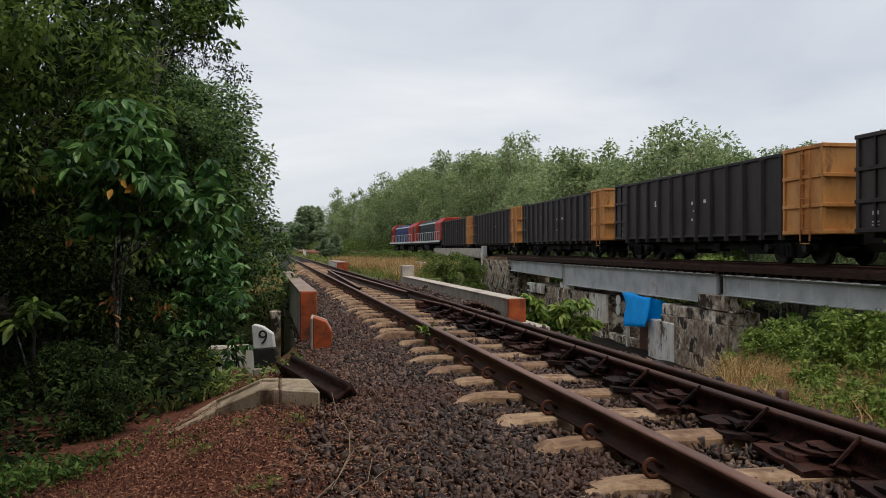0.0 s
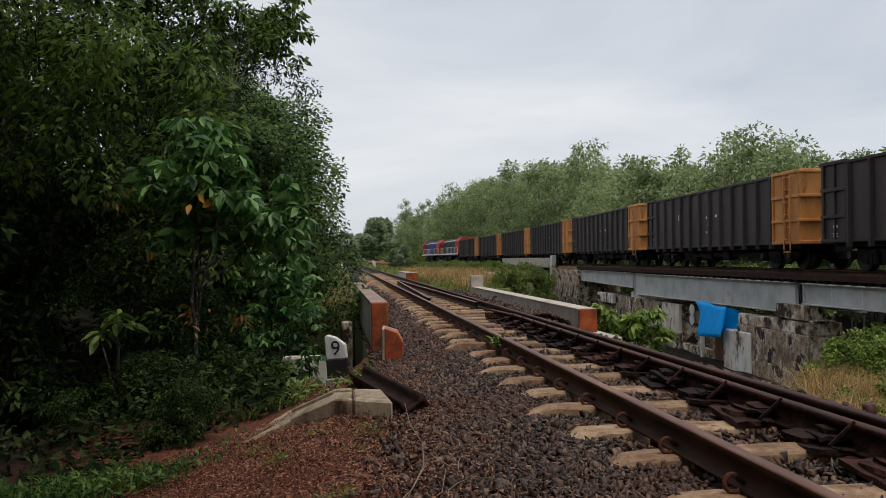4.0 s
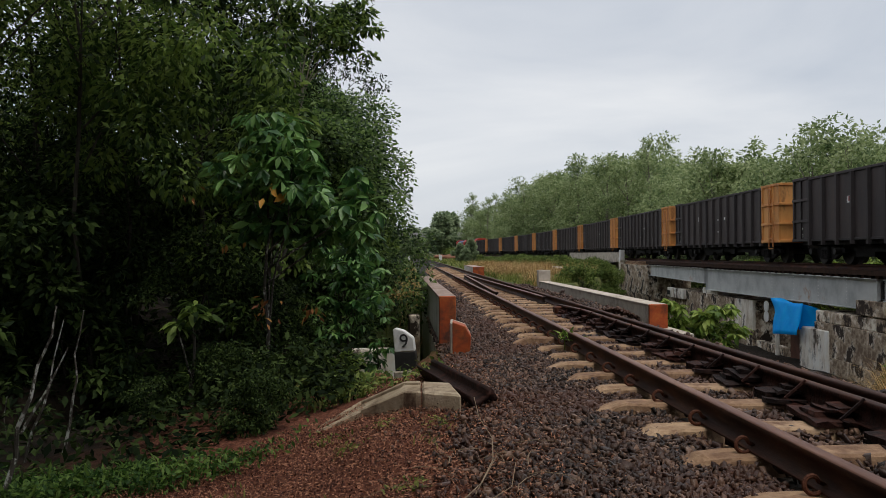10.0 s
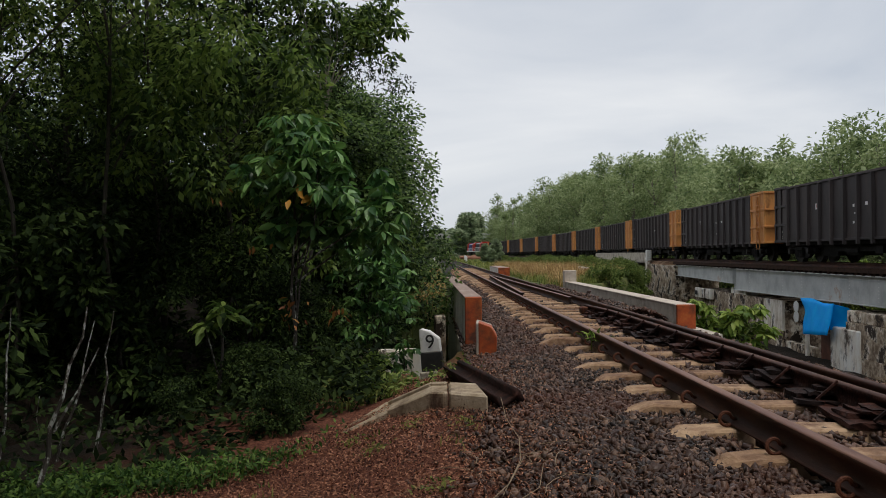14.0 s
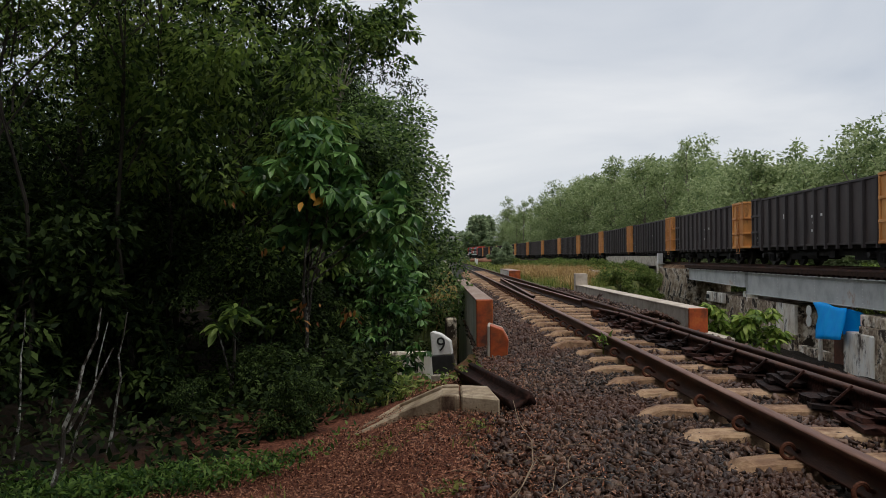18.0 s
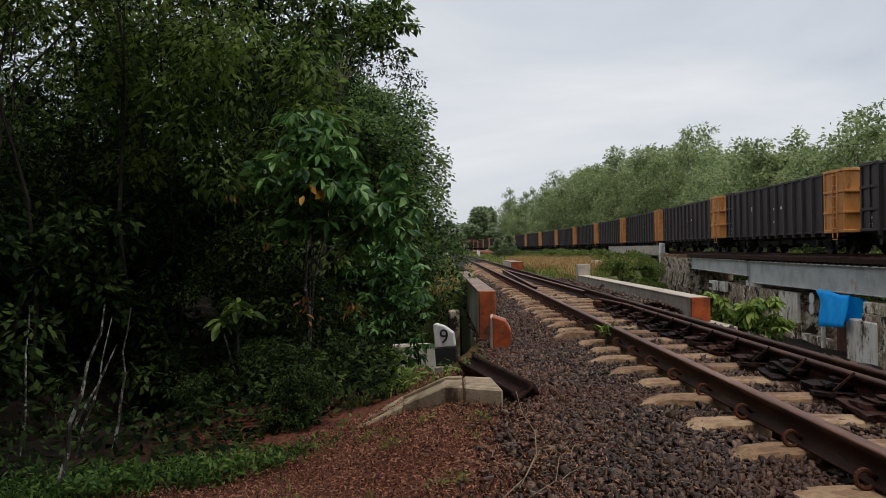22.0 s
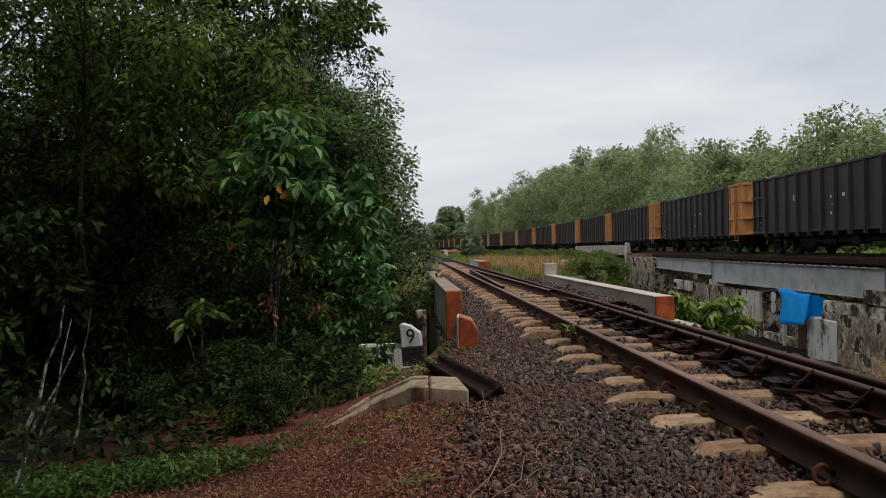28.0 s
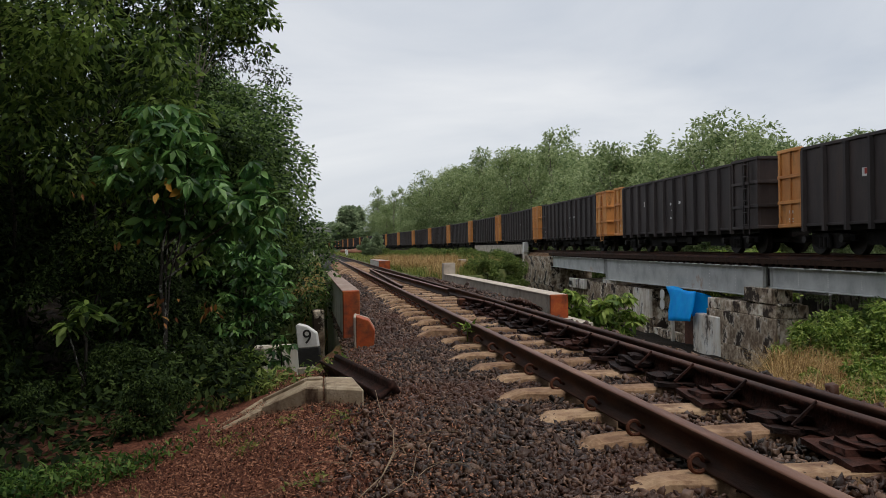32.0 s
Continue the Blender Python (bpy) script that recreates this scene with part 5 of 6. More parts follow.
NEAR = [tree_meshes(51, 8.0, 2.0, 2.0, 15000, 0.12, 0.055, M_LEAF_DEEP_SHADE, 0.07, M_BARK_SHADED, 22), tree_meshes(52, 7.5, 1.3, 1.9, 18000, 0.12, 0.058, M_LEAF_MID, 0.07, M_BARK_SHADED, 22), tree_meshes(53, 8.5, 3.9, 2.1, 8000, 0.12, 0.055, M_LEAF_MID, 0.06, M_BARK_SHADED, 20)]
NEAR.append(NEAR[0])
DOME = tree_meshes(61, 7.0, 1.3, 2.0, 36000, 0.12, 0.072, M_LEAF_DOME, 0.07, M_BARK_SHADED, 30, 0.45, lump=1.5)
CANOPY = [tree_meshes(81, 8.5, 4.4, 2.4, 5200, 0.1, 0.046, M_LEAF_LIT_CANOPY, 0.032, M_BARK_SHADED, 26, lump=3.2), tree_meshes(82, 8.4, 4.1, 2.5, 4800, 0.1, 0.046, M_LEAF_LIT_CANOPY, 0.03, M_BARK_SHADED, 24, lump=3.2)]
HILL = [tree_meshes(71, 11.0, 3.0, 3.0, 9000, 0.2, 0.105, M_LEAF_HAZY, 0.1, M_BARK_PALE, 20, 0.2, lump=2.2), tree_meshes(72, 13.0, 8.5, 1.9, 4200, 0.2, 0.105, M_LEAF_HAZY, 0.08, M_BARK_PALE, 10, 0.3, lump=2.4), tree_meshes(73, 10.0, 2.0, 2.9, 9000, 0.2, 0.105, M_LEAF_HAZY, 0.1, M_BARK_PALE, 18, 0.2, lump=2.2)]
random.seed(77)
G = "forest trees beside the line"
LF = "dark green broadleaf tree of the dense forest edge and its added, unseen flanks"
# the forest edge along the line
edge = [(-3.1, 12.6, 0, 0.8), (-3.0, 16.5, 0, 0.75), (-2.9, 19.0, 1, 0.78), (-2.65, 21.5, 3, 0.9), (-2.67, 24.5, 1, 0.72), (-2.46, 27.5, 0, 0.68), (-2.26, 31, 3, 0.85), (-2.02, 34.5, 1, 0.66), (-1.87, 38, 3, 0.76), (-1.82, 41.5, 1, 0.58), (-2.08, 45, 3, 0.7), (-2.5, 50, 1, 0.58), (-3.3, 56, 3, 0.7), (-3.9, 63, 1, 0.6), (-4.4, 72, 0, 0.62), (-5.0, 82, 1, 0.7), (-6.0, 95, 0, 0.75), (-6.8, 110, 1, 0.8), (-7.5, 130, 0, 0.85), (-8.5, 155, 1, 0.9), (-9.5, 185, 0, 0.9), (-10.0, 220, 1, 1.0), (-11.0, 260, 0, 1.0)]
for x, y, k, s in edge:
    plant_tree((NEAR if y < 22 else FOREST)[k], x, y, s, random.uniform(0, 360), LF, group=G, wide=1.0 if y < 24 else 1.1)
# an airy taller tree whose limbs overhang the edge
AIRY = tree_meshes(41, 7.2, 4.0, 1.9, 3600, 0.13, 0.058, M_LEAF_LIT_CANOPY, 0.036, M_BARK_SHADED, 15, 0.25, 0.6)
plant_tree(AIRY, -4.1, 11.0, 1.05, 80, "taller airy tree overhanging the forest edge", group=G)
plant_tree(CANOPY[1], -5.4, 9.5, 1.0, 120, LF, group=G)
plant_tree(AIRY, -6.2, 9.2, 1.1, 300, "taller airy tree overhanging the forest edge", group=G)
edge_tree = empty("tree", "tall forked tree with airy drooping sprays, its upper trunk coloured as lit", "tree", G, pose(-1.85, 11.6, -1.6))
rng_e = random.Random(5)
bm = bmesh.new()
fork = Vector((0.3, 0, 4.75))
# one trunk in two barks: shade below and light above are painted in
limb(bm, (0, 0, -0.3), (0.17, 0, 3.95), 0.055, 0.045, rng_e, 5)
part("trunk", bm, M_BARK_SHADED, edge_tree, "lower trunk, forest shade put into its dark bark colour")
bm = bmesh.new()
limb(bm, (0.17, 0, 3.94), fork, 0.045, 0.035, rng_e, 3)
part("upper_trunk", bm, M_BARK_PALE, edge_tree, "upper trunk, light put into its pale bark colour")
sprays, spray_r = [], []
for tip in ((0.72, 0, 5.65), (0.35, 0.3, 5.8), (0.9, -0.1, 5.35), (0.0, -0.4, 5.9), (0.5, 0.6, 6.2), (-0.2, 0.2, 6.2), (0.75, 0.3, 6.1)):
    bm = bmesh.new()
    limb(bm, fork - Vector((0.02, 0, rng_e.uniform(0, 0.5))), tip, 0.013, 0.004, rng_e, 5)
    part("limb", bm, M_BARK_PALE, edge_tree)
    for k in range(9):
        d = Vector((rng_e.gauss(0.12, 0.3), rng_e.gauss(0, 0.3), rng_e.gauss(0.02, 0.2)))
        d *= min(1, 0.5 / d.length)
        sprays.append(tuple(Vector(tip) + d))
        spray_r.append(rng_e.uniform(0.09, 0.2))
o = new("crown", leaf_mesh("crown", sprays, spray_r, 4200, 0.1, 0.048, 42, M_LEAF_MID, 0.5, False, 0.1, 0.6))
o.parent = edge_tree
for x, y, k, s, wd in [(-1.78, 15.0, 1, 0.68, 1.2), (-1.75, 17.6, 1, 0.7, 1.18), (-1.95, 20.5, 1, 0.62, 1.1), (-2.2, 23.5, 1, 0.6, 1.05), (-1.8, 10.75, 0, 0.43, 1.1), (-2.5, 10.9, 0, 0.5, 1.1)]:
    plant_tree(DOME if y > 14 else NEAR[k], x, y, s, random.uniform(0, 360), LF, group=G, wide=wd)
# the depth of the forest
deep = []
for row, (x0, step) in enumerate(((-4.5, 2.8), (-6.8, 3.0), (-9.4, 3.3), (-12.5, 3.6), (-16.5, 4.2), (-22, 5.0))):
    y = (10.0, 11.0, 12.0)[row] if row < 3 else 6.0 - row
    while y < 55 + row * 3:
        k = random.choice((0, 1, 1, 3, 2)) if row == 0 else random.choice((0, 0, 1))
        if row < 3 and y < 14:
            plant_tree(random.choice(CANOPY), x0 + random.uniform(-0.8, 0.8), y, random.uniform(0.9, 1.05), random.uniform(0, 360), LF, group=G)
            y += 1.6
            continue
        if row > 2 and y < 18:
            deep.append((FOREST[0], x0 + random.uniform(-0.8, 0.8), y, random.uniform(0.62, 0.72), random.uniform(0, 6.283), 8.0))
            y += step * 0.8
            continue
        if row > 1:
            deep.append((FOREST[0], x0 + random.uniform(-0.8, 0.8), y, random.uniform(0.55, 0.7), random.uniform(0, 6.283), 8.0))
            y += step * random.uniform(0.8, 1.25)
            continue
        plant_tree((NEAR if y < 15 else FOREST)[k], x0 + random.uniform(-0.8, 0.8), y, random.uniform(0.8, 1.0) * (1 if y < 20 else 0.78) * (1 if row < 3 else 0.72), random.uniform(0, 360), LF, group=G)
        y += step * random.uniform(0.8, 1.25)
join_trees("deep_forest", deep, 0.6, 1.35, M_LEAF_DEEP_SHADE, M_BARK_SHADED, "green trees in the depth of the forest, shade in their leaf colour", "forest")
dark_c, dark_r = [], []
for i in range(480):
    x, y = random.uniform(-30, -12.5), random.uniform(2, 60)
    r = random.uniform(0.9, 1.7)
    dark_c.append((x, y, float(ground_z(x, y)) + random.uniform(0.2, 3.6)))
    dark_r.append(r)
# upper crowns take the lit leaf colour, the thicket below the shaded one
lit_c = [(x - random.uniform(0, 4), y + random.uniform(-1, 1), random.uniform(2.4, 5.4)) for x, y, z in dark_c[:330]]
tagged(new("forest_crowns", leaf_mesh("forest_crowns", lit_c, dark_r[:330], 52000, 0.3, 0.15, 94, M_LEAF_LIT_CANOPY, 0.3)), "green crowns closing the depth of the forest, coloured as lit", "forest", kind="stuff")
mid_c, mid_r = [], []
for i in range(260):
    y = random.uniform(14, 42)
    x = -y * random.uniform(0.24, 0.68)
    if x > -5.0 - 0.04 * y:
        continue
    mid_c.append((x, y, random.uniform(0.6, 0.15 + 0.2 * math.hypot(x, y))))
    mid_r.append(random.uniform(0.6, 1.2))
tagged(new("forest_understorey", leaf_mesh("forest_understorey", mid_c, mid_r, 46000, 0.2, 0.1, 95, M_LEAF_SHADE, 0.3)), "leafy understorey between the forest trunks, shade in its leaf colour", "undergrowth", kind="stuff")
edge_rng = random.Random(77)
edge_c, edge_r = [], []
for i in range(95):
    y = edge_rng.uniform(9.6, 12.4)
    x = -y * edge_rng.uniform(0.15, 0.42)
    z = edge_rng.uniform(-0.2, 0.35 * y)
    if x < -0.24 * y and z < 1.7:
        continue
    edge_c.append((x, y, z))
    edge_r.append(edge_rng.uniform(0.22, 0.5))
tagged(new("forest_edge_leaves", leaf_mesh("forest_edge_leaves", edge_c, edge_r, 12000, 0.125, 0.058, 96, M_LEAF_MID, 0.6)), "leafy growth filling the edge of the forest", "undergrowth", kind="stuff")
tagged(new("forest_thicket", leaf_mesh("forest_thicket", dark_c, dark_r, 64000, 0.36, 0.19, 93, M_LEAF_DEEP_SHADE, 0.3)), "thicket closing the depth of the forest, shade in its leaf colour", "thicket", kind="stuff")
# mostly unseen trees beside and behind the camera, added to block skylight
for x, y, k, s in [(-7.0, 3.6, 0, 1.0), (-4.6, 0.8, 0, 0.95), (-9.6, 6.6, 0, 1.0), (-6.8, 2.0, 2, 1.05), (-4.9, -2.6, 1, 1.0), (-7.6, -1.5, 0, 1.0), (-9.8, 3.5, 0, 1.0), (-10, 0, 0, 1.1), (-4.5, -6, 2, 1.0), (-7.5, -5.5, 1, 1.05), (-3.6, -9.5, 0, 1.1), (-6.5, -10, 1, 1.1), (-1.5, -13, 0, 1.1), (-4.5, -14, 1, 1.2), (-10, -8, 2, 1.2), (-12.5, 5, 1, 1.0), (-13, 1, 0, 1.1), (-15, -4, 1, 1.2), (-3.4, 2.6, 2, 1.35), (-2.8, -0.6, 2, 1.4), (-8.4, 6.2, 0, 1.1), (-1.2, -3.0, 2, 1.4), (-5.0, 1.5, 0, 1.4), (-2.9, -4.5, 0, 1.4), (1.5, -6.5, 0, 1.3)]:
    plant_tree((NEAR if y > 3 else FOREST)[k], x, y, s, random.uniform(0, 360), LF, group=G)
# undergrowth
GU = "undergrowth shrubs"
for x, y, k, s in [(-1.25, 9.6, 1, 0.6), (-1.5, 10.9, 0, 1.0), (-2.6, 10.6, 0, 1.0), (-1.2, 18.8, 1, 0.7), (-1.3, 21, 1, 0.8), (-1.3, 23.5, 1, 0.8), (-1.4, 26.5, 1, 0.8), (-1.7, 12.6, 0, 1.2), (-1.3, 13.8, 0, 0.9), (-1.5, 15.6, 1, 1.1), (-1.6, 18, 0, 1.1), (-1.6, 21, 0, 1.0), (-1.6, 24, 1, 1.1), (-1.6, 27.5, 1, 1.2), (-1.7, 32, 1, 1.2), (-1.8, 37, 1, 1.2), (-1.9, 43, 1, 1.2), (-3.3, 11.0, 1, 1.6), (-4.4, 11.0, 1, 1.6), (-5.8, 11.8, 1, 1.8), (-1.6, 8.0, 1, 0.4), (-1.05, 8.5, 1, 0.4), (-0.75, 9.2, 2, 0.35), (-7.5, 11.0, 1, 2.0), (-6.5, 13.5, 1, 2.1), (-9, 10, 1, 2.2), (-10.5, 13, 1, 2.4), (-8.5, 15, 1, 2.4), (-5.2, 14.5, 1, 2.1), (-6.9, 9.4, 1, 1.6), (-5.4, 9.8, 1, 1.5)]:
    plant_tree(SHRUBS[k], x, y, s, random.uniform(0, 360), "low dark green shrub in the undergrowth", "shrub", GU, "shrub")
for i in range(5):
    x = random.uniform(-2.4, -1.0)
    y = 6.9 + 0.55 * x + random.uniform(0.35, 2.6)
    plant_tree(SHRUBS[1], x, y, random.uniform(0.26, 0.46), random.uniform(0, 360), "low dark green shrub in the undergrowth", "shrub", GU, "shrub")
for x, y, s in [(-0.45, 15.0, 0.62), (-0.35, 17.6, 0.62), (-0.8, 13.4, 0.75)]:
    plant_tree(SHRUBS[1], x, y, s, random.uniform(0, 360), "dark shrub growing in the dip beside the parapet", "shrub", GU, "shrub")
for x, y, s in [(-1.25, 12.4, 0.9), (-1.3, 15.0, 1.0), (-1.3, 16.6, 1.0)]:
    plant_tree(SHRUBS[0], x, y, s, random.uniform(0, 360), "low green shrub beside the bridge parapet", "shrub", GU, "shrub")
# weeds and bushes on the bank between the lines
GB = "bushes on the bank"
for x, y, k, s in [(10.0, 15.6, 2, 0.8), (10.8, 16.2, 2, 0.85), (11.4, 15.6, 3, 1.1), (9.9, 13.6, 2, 0.8), (10.8, 13.6, 2, 1.1), (12.0, 16.6, 3, 1.0), (9.3, 12.6, 3, 0.6), (10.0, 14.4, 2, 0.85), (11.0, 14.6, 2, 1.1), (9.8, 11.6, 2, 0.95), (7.4, 9.9, 2, 0.5), (8.4, 9.6, 2, 0.75), (11.6, 11.8, 2, 1.25), (7.0, 8.0, 2, 0.55), (9.2, 9.8, 2, 0.9), (6.7, 9.3, 2, 0.55), (7.6, 10.3, 2, 0.65), (8.3, 11.3, 2, 0.7), (6.2, 8.2, 2, 0.5), (7.1, 8.9, 2, 0.65), (7.8, 12.0, 2, 0.45), (8.1, 14.4, 0, 0.33), (7.2, 12.6, 0, 0.3), (12.2, 13.2, 2, 1.3), (11.0, 10.4, 2, 1.1)]:
    if x < 0.6 * y:
        continue
    plant_tree(SHRUBS[k], x, y, s, random.uniform(0, 360), "leafy green bush on the weedy bank", "shrub", GB, "bush")
for x, y, k, s in [(6.9, 33.5, 3, 0.51), (6.6, 30.5, 3, 0.51), (7.6, 35.2, 3, 0.59), (8.4, 37.2, 3, 0.77), (9.2, 38.4, 3, 0.85), (8.0, 39, 3, 0.68), (8.6, 42, 3, 0.77), (9.5, 44, 3, 0.77), (10.4, 46.5, 3, 0.77), (11.4, 50, 3, 0.77), (7.2, 37, 3, 0.59), (12.0, 47.2, 3, 0.94), (12.6, 50, 3, 0.94), (11.3, 45.2, 3, 0.85), (12.4, 53, 3, 0.77), (9.0, 47, 3, 0.77), (10.2, 51, 3, 0.68), (9.4, 40.5, 3, 0.68), (10.3, 42.8, 3, 0.77), (11.0, 43.4, 3, 0.85), (11.9, 45.2, 3, 0.94), (10.9, 48.3, 3, 0.85), (11.8, 49, 3, 0.85), (12.3, 51.2, 3, 0.94), (9.8, 48.8, 3, 0.77)]:
    plant_tree(SHRUBS[k], x, y, s, random.uniform(0, 360), "bush among the tall grass beside the line", "shrub", GB, "bush")
for i in range(23):
    x = 6.2 + i * 0.24
    y = 19.0 + 2.0 * x + 0.035 * x * x + random.uniform(-2.2, 0.6)
    plant_tree(SHRUBS[3], x, y, random.uniform(0.5, 0.76), random.uniform(0, 360), "dark green bush on the slope beyond the dip", "shrub", GB, "bush", wide=1.2)
for i in range(44):
    y = random.uniform(57, 118)
    x = random.uniform(train_x(y) - 8.5, train_x(y) - 3.4)
    plant_tree(SHRUBS[3], x, y, random.uniform(0.45, 0.95), random.uniform(0, 360), "low bush in the rough grass beside the far line", "shrub", GB, "bush", wide=1.4)
TALL_SHRUB = tree_meshes(25, 3.5, 1.4, 1.3, 5200, 0.15, 0.075, M_LEAF_BRIGHT, 0.04, M_BARK_SHADED, 14)
for x, y, s in ((17.6, 30.7, 1.0), (17.8, 34.2, 0.97), (18.6, 33.0, 0.95), (18.0, 43.0, 0.95)):
    plant_tree(TALL_SHRUB, x, y, s, 90 * y, "tall leafy shrub rising behind the girder bridge", "shrub", GB, "bush")
# far plantation behind the train
GR = "plantation trees"
planted = []
for row in range(4):
    y = 44 + row * 1.5
    while y < 270:
        x = train_x(y) + 7.5 + row * 4.5 + random.uniform(-1.2, 1.2) + max(0, y - 140) * 0.02
        kind, size = random.choice(RUBBER + RUBBER[1:]), random.uniform(0.9, 1.15) * (0.84 + 0.33 * min(1, max(0, y - 55) / 60))
        if row < 1:
            plant_tree(kind, x, y, size, random.uniform(0, 360), "pale green plantation tree with a thin trunk, haze in its leaf colour", group=GR)
        else:
            planted.append((kind, x, y, size, random.uniform(0, 6.283), 11.0))
        y += random.uniform(2.9, 4.4) * (1 + row * 0.06 + y / 170)
for i in range(52):
    y = 26 + i * 0.5
    planted.append((random.choice(HILL), train_x(y) + random.uniform(11.5, 18), y, random.uniform(0.58, 0.76), random.uniform(0, 6.283), 11.0))
join_trees("plantation", planted, 0.5, 1.3, M_LEAF_HAZY, M_BARK_PALE, "pale green plantation trees filling the hillside behind the train, haze in their leaf colour", "plantation")
for i in range(20):
    y = 27 + i * 2.4
    plant_tree(HILL[2], train_x(y) + random.uniform(9.5, 12), y, random.uniform(0.55, 0.68), random.uniform(0, 360), "pale green plantation tree with a thin trunk, haze in its leaf colour", group=GR)
def shoot_tree(seed, height, shoots, spread, leaf):
    """A thin tree whose upturned shoots each end in an umbrella of drooping leaves."""
    rng, nr = random.Random(seed), np.random.default_rng(seed)
    bm = bmesh.new()
    top = Vector((rng.uniform(-0.4, 0.4), rng.uniform(-0.4, 0.4), height * 0.8))
    limb(bm, (0, 0, -0.3), top, 0.085, 0.04, rng, 6)
    p, d = [], []
    for i in range(shoots):
        a, r = 2.4 * i + rng.uniform(-0.4, 0.4), spread * math.sqrt((i + 0.5) / shoots)
        z = height * (1.0 - 0.42 * (i / shoots) ** 1.2) + rng.uniform(-0.5, 0.5)
        tip = Vector((r * math.cos(a), r * math.sin(a), z))
        root = top * rng.uniform(0.72, 1.0)
        mid = root.lerp(tip, 0.55) - Vector((0, 0, 0.25))
        limb(bm, root, mid, 0.032, 0.022, rng, 2)
        limb(bm, mid, tip, 0.022, 0.01, rng, 2)
        for lift, k in ((0.0, 22), (-0.45, 14), (-0.9, 12)):
            b = nr.uniform(0, 6.283, k)
            e = nr.uniform(-0.5, 0.45, k)
            dirs = np.stack([np.cos(b) * np.cos(e), np.sin(b) * np.cos(e), np.sin(e)], -1)
            p.append(np.array(tip) + np.array([0, 0, lift]) + dirs * nr.uniform(0.05, 0.3, (k, 1)))
            d.append(dirs * 1.5)
    return finish("trunk", bm, M_BARK_PALE), blades_at("crown", np.concatenate(p), np.concatenate(d), leaf, leaf * 0.42, nr, M_LEAF_HAZY, 0.45, True)


SHOOT = [shoot_tree(201, 11.0, 16, 2.0, 0.38), shoot_tree(202, 12.0, 12, 1.7, 0.4), shoot_tree(203, 10.0, 20, 2.2, 0.36)]
for i in range(46):
    y = 36 + i * 1.15
    plant_tree(random.choice(SHOOT), train_x(y) + random.uniform(9.0, 17), y, random.uniform(0.84, 1.04) * (0.80 + 0.2 * smooth_step(40, 56, y)), random.uniform(0, 360), "thin plantation tree with umbrella-like leaf whorls on upturned shoots", group=GR)
for i in range(26):
    y = 48 + i * 1.3
    plant_tree(random.choice(RUBBER[1:]), train_x(y) + random.uniform(8.5, 14), y, random.uniform(0.8, 0.94), random.uniform(0, 360), "pale green plantation tree with a thin trunk, haze in its leaf colour", group=GR)
hedge_c, hedge_r = [], []
for i in range(260):
    y = 60 + i * 0.95
    for k in range(2):
        x = train_x(y) + random.uniform(4.6, 9.0)
        r = random.uniform(0.7, 1.5)
        hedge_c.append((x, y + random.uniform(-0.6, 0.6), float(ground_z(x, y)) + r * random.uniform(0.5, 1.3)))
        hedge_r.append(r)
tagged(new("thicket", leaf_mesh("thicket", hedge_c, hedge_r, 42000, 0.34, 0.18, 92, M_SHRUB, 0.2)), "low green thicket along the foot of the plantation", "thicket", kind="stuff")
wood_c, wood_r = [], []
for i in range(150):
    y = random.uniform(45, 290)
    x = train_x(y) + random.uniform(24, 46)
    top = (8.2 + 4.0 * min(1, max(0, y - 55) / 70)) * random.uniform(0.85, 1.1)
    for k in range(6):
        wood_c.append((x + random.uniform(-2, 2), y + random.uniform(-2, 2), float(ground_z(x, y)) + top * (0.35 + 0.11 * k)))
        wood_r.append(random.uniform(1.2, 2.0))
tagged(new("far_wood", leaf_mesh("far_wood", wood_c, wood_r, 45000, 0.6, 0.32, 91, M_LEAF_HAZY, 0.2)), "pale green wood filling the ground behind the plantation, haze in its leaf colour", "wood", kind="stuff")
FAR_TREE = tree_meshes(15, 6.0, 0.6, 1.9, 7000, 0.42, 0.26, M_LEAF_FAR_HAZE, 0.09, M_BARK_SHADED, 20, lump=1.6)
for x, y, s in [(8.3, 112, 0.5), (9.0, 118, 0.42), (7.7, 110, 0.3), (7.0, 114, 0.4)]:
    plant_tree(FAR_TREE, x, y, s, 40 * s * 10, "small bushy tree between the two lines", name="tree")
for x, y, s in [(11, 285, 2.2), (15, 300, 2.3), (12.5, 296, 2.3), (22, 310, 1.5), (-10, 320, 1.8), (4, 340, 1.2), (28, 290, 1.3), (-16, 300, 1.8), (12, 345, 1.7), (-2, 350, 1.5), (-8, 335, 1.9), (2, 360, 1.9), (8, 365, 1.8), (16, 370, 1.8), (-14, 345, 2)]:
    plant_tree(FAR_TREE, x, y, s, 100 * s, "distant green tree beyond the overpass, haze in its leaf colour", name="tree", wide=1.3)


# ---- grass ----
def grass(name, n, xr, yr, h, seed, mat, label, ok=lambda x, y: x == x, width=0.012, lean=0.35):
    rng = np.random.default_rng(seed)
    x, y = rng.uniform(*xr, n), rng.uniform(*yr, n)
    keep = ok(x, y)
    x, y = x[keep], y[keep]
    n = len(x)
    z = ground_z(x, y) - 0.02
    hh = h * rng.uniform(0.45, 1.25, n)
    a = rng.uniform(0, 6.283, n)
    dx, dy = np.cos(a), np.sin(a)
    ln = hh * rng.uniform(0.1, lean * 2, n)
    w = width * rng.uniform(0.7, 1.4, n)
    p0 = np.stack([x, y, z], -1)
    side = np.stack([-dy * w, dx * w, 0 * w], -1)
    m = np.stack([x + dx * ln * 0.35, y + dy * ln * 0.35, z + hh * 0.6], -1)
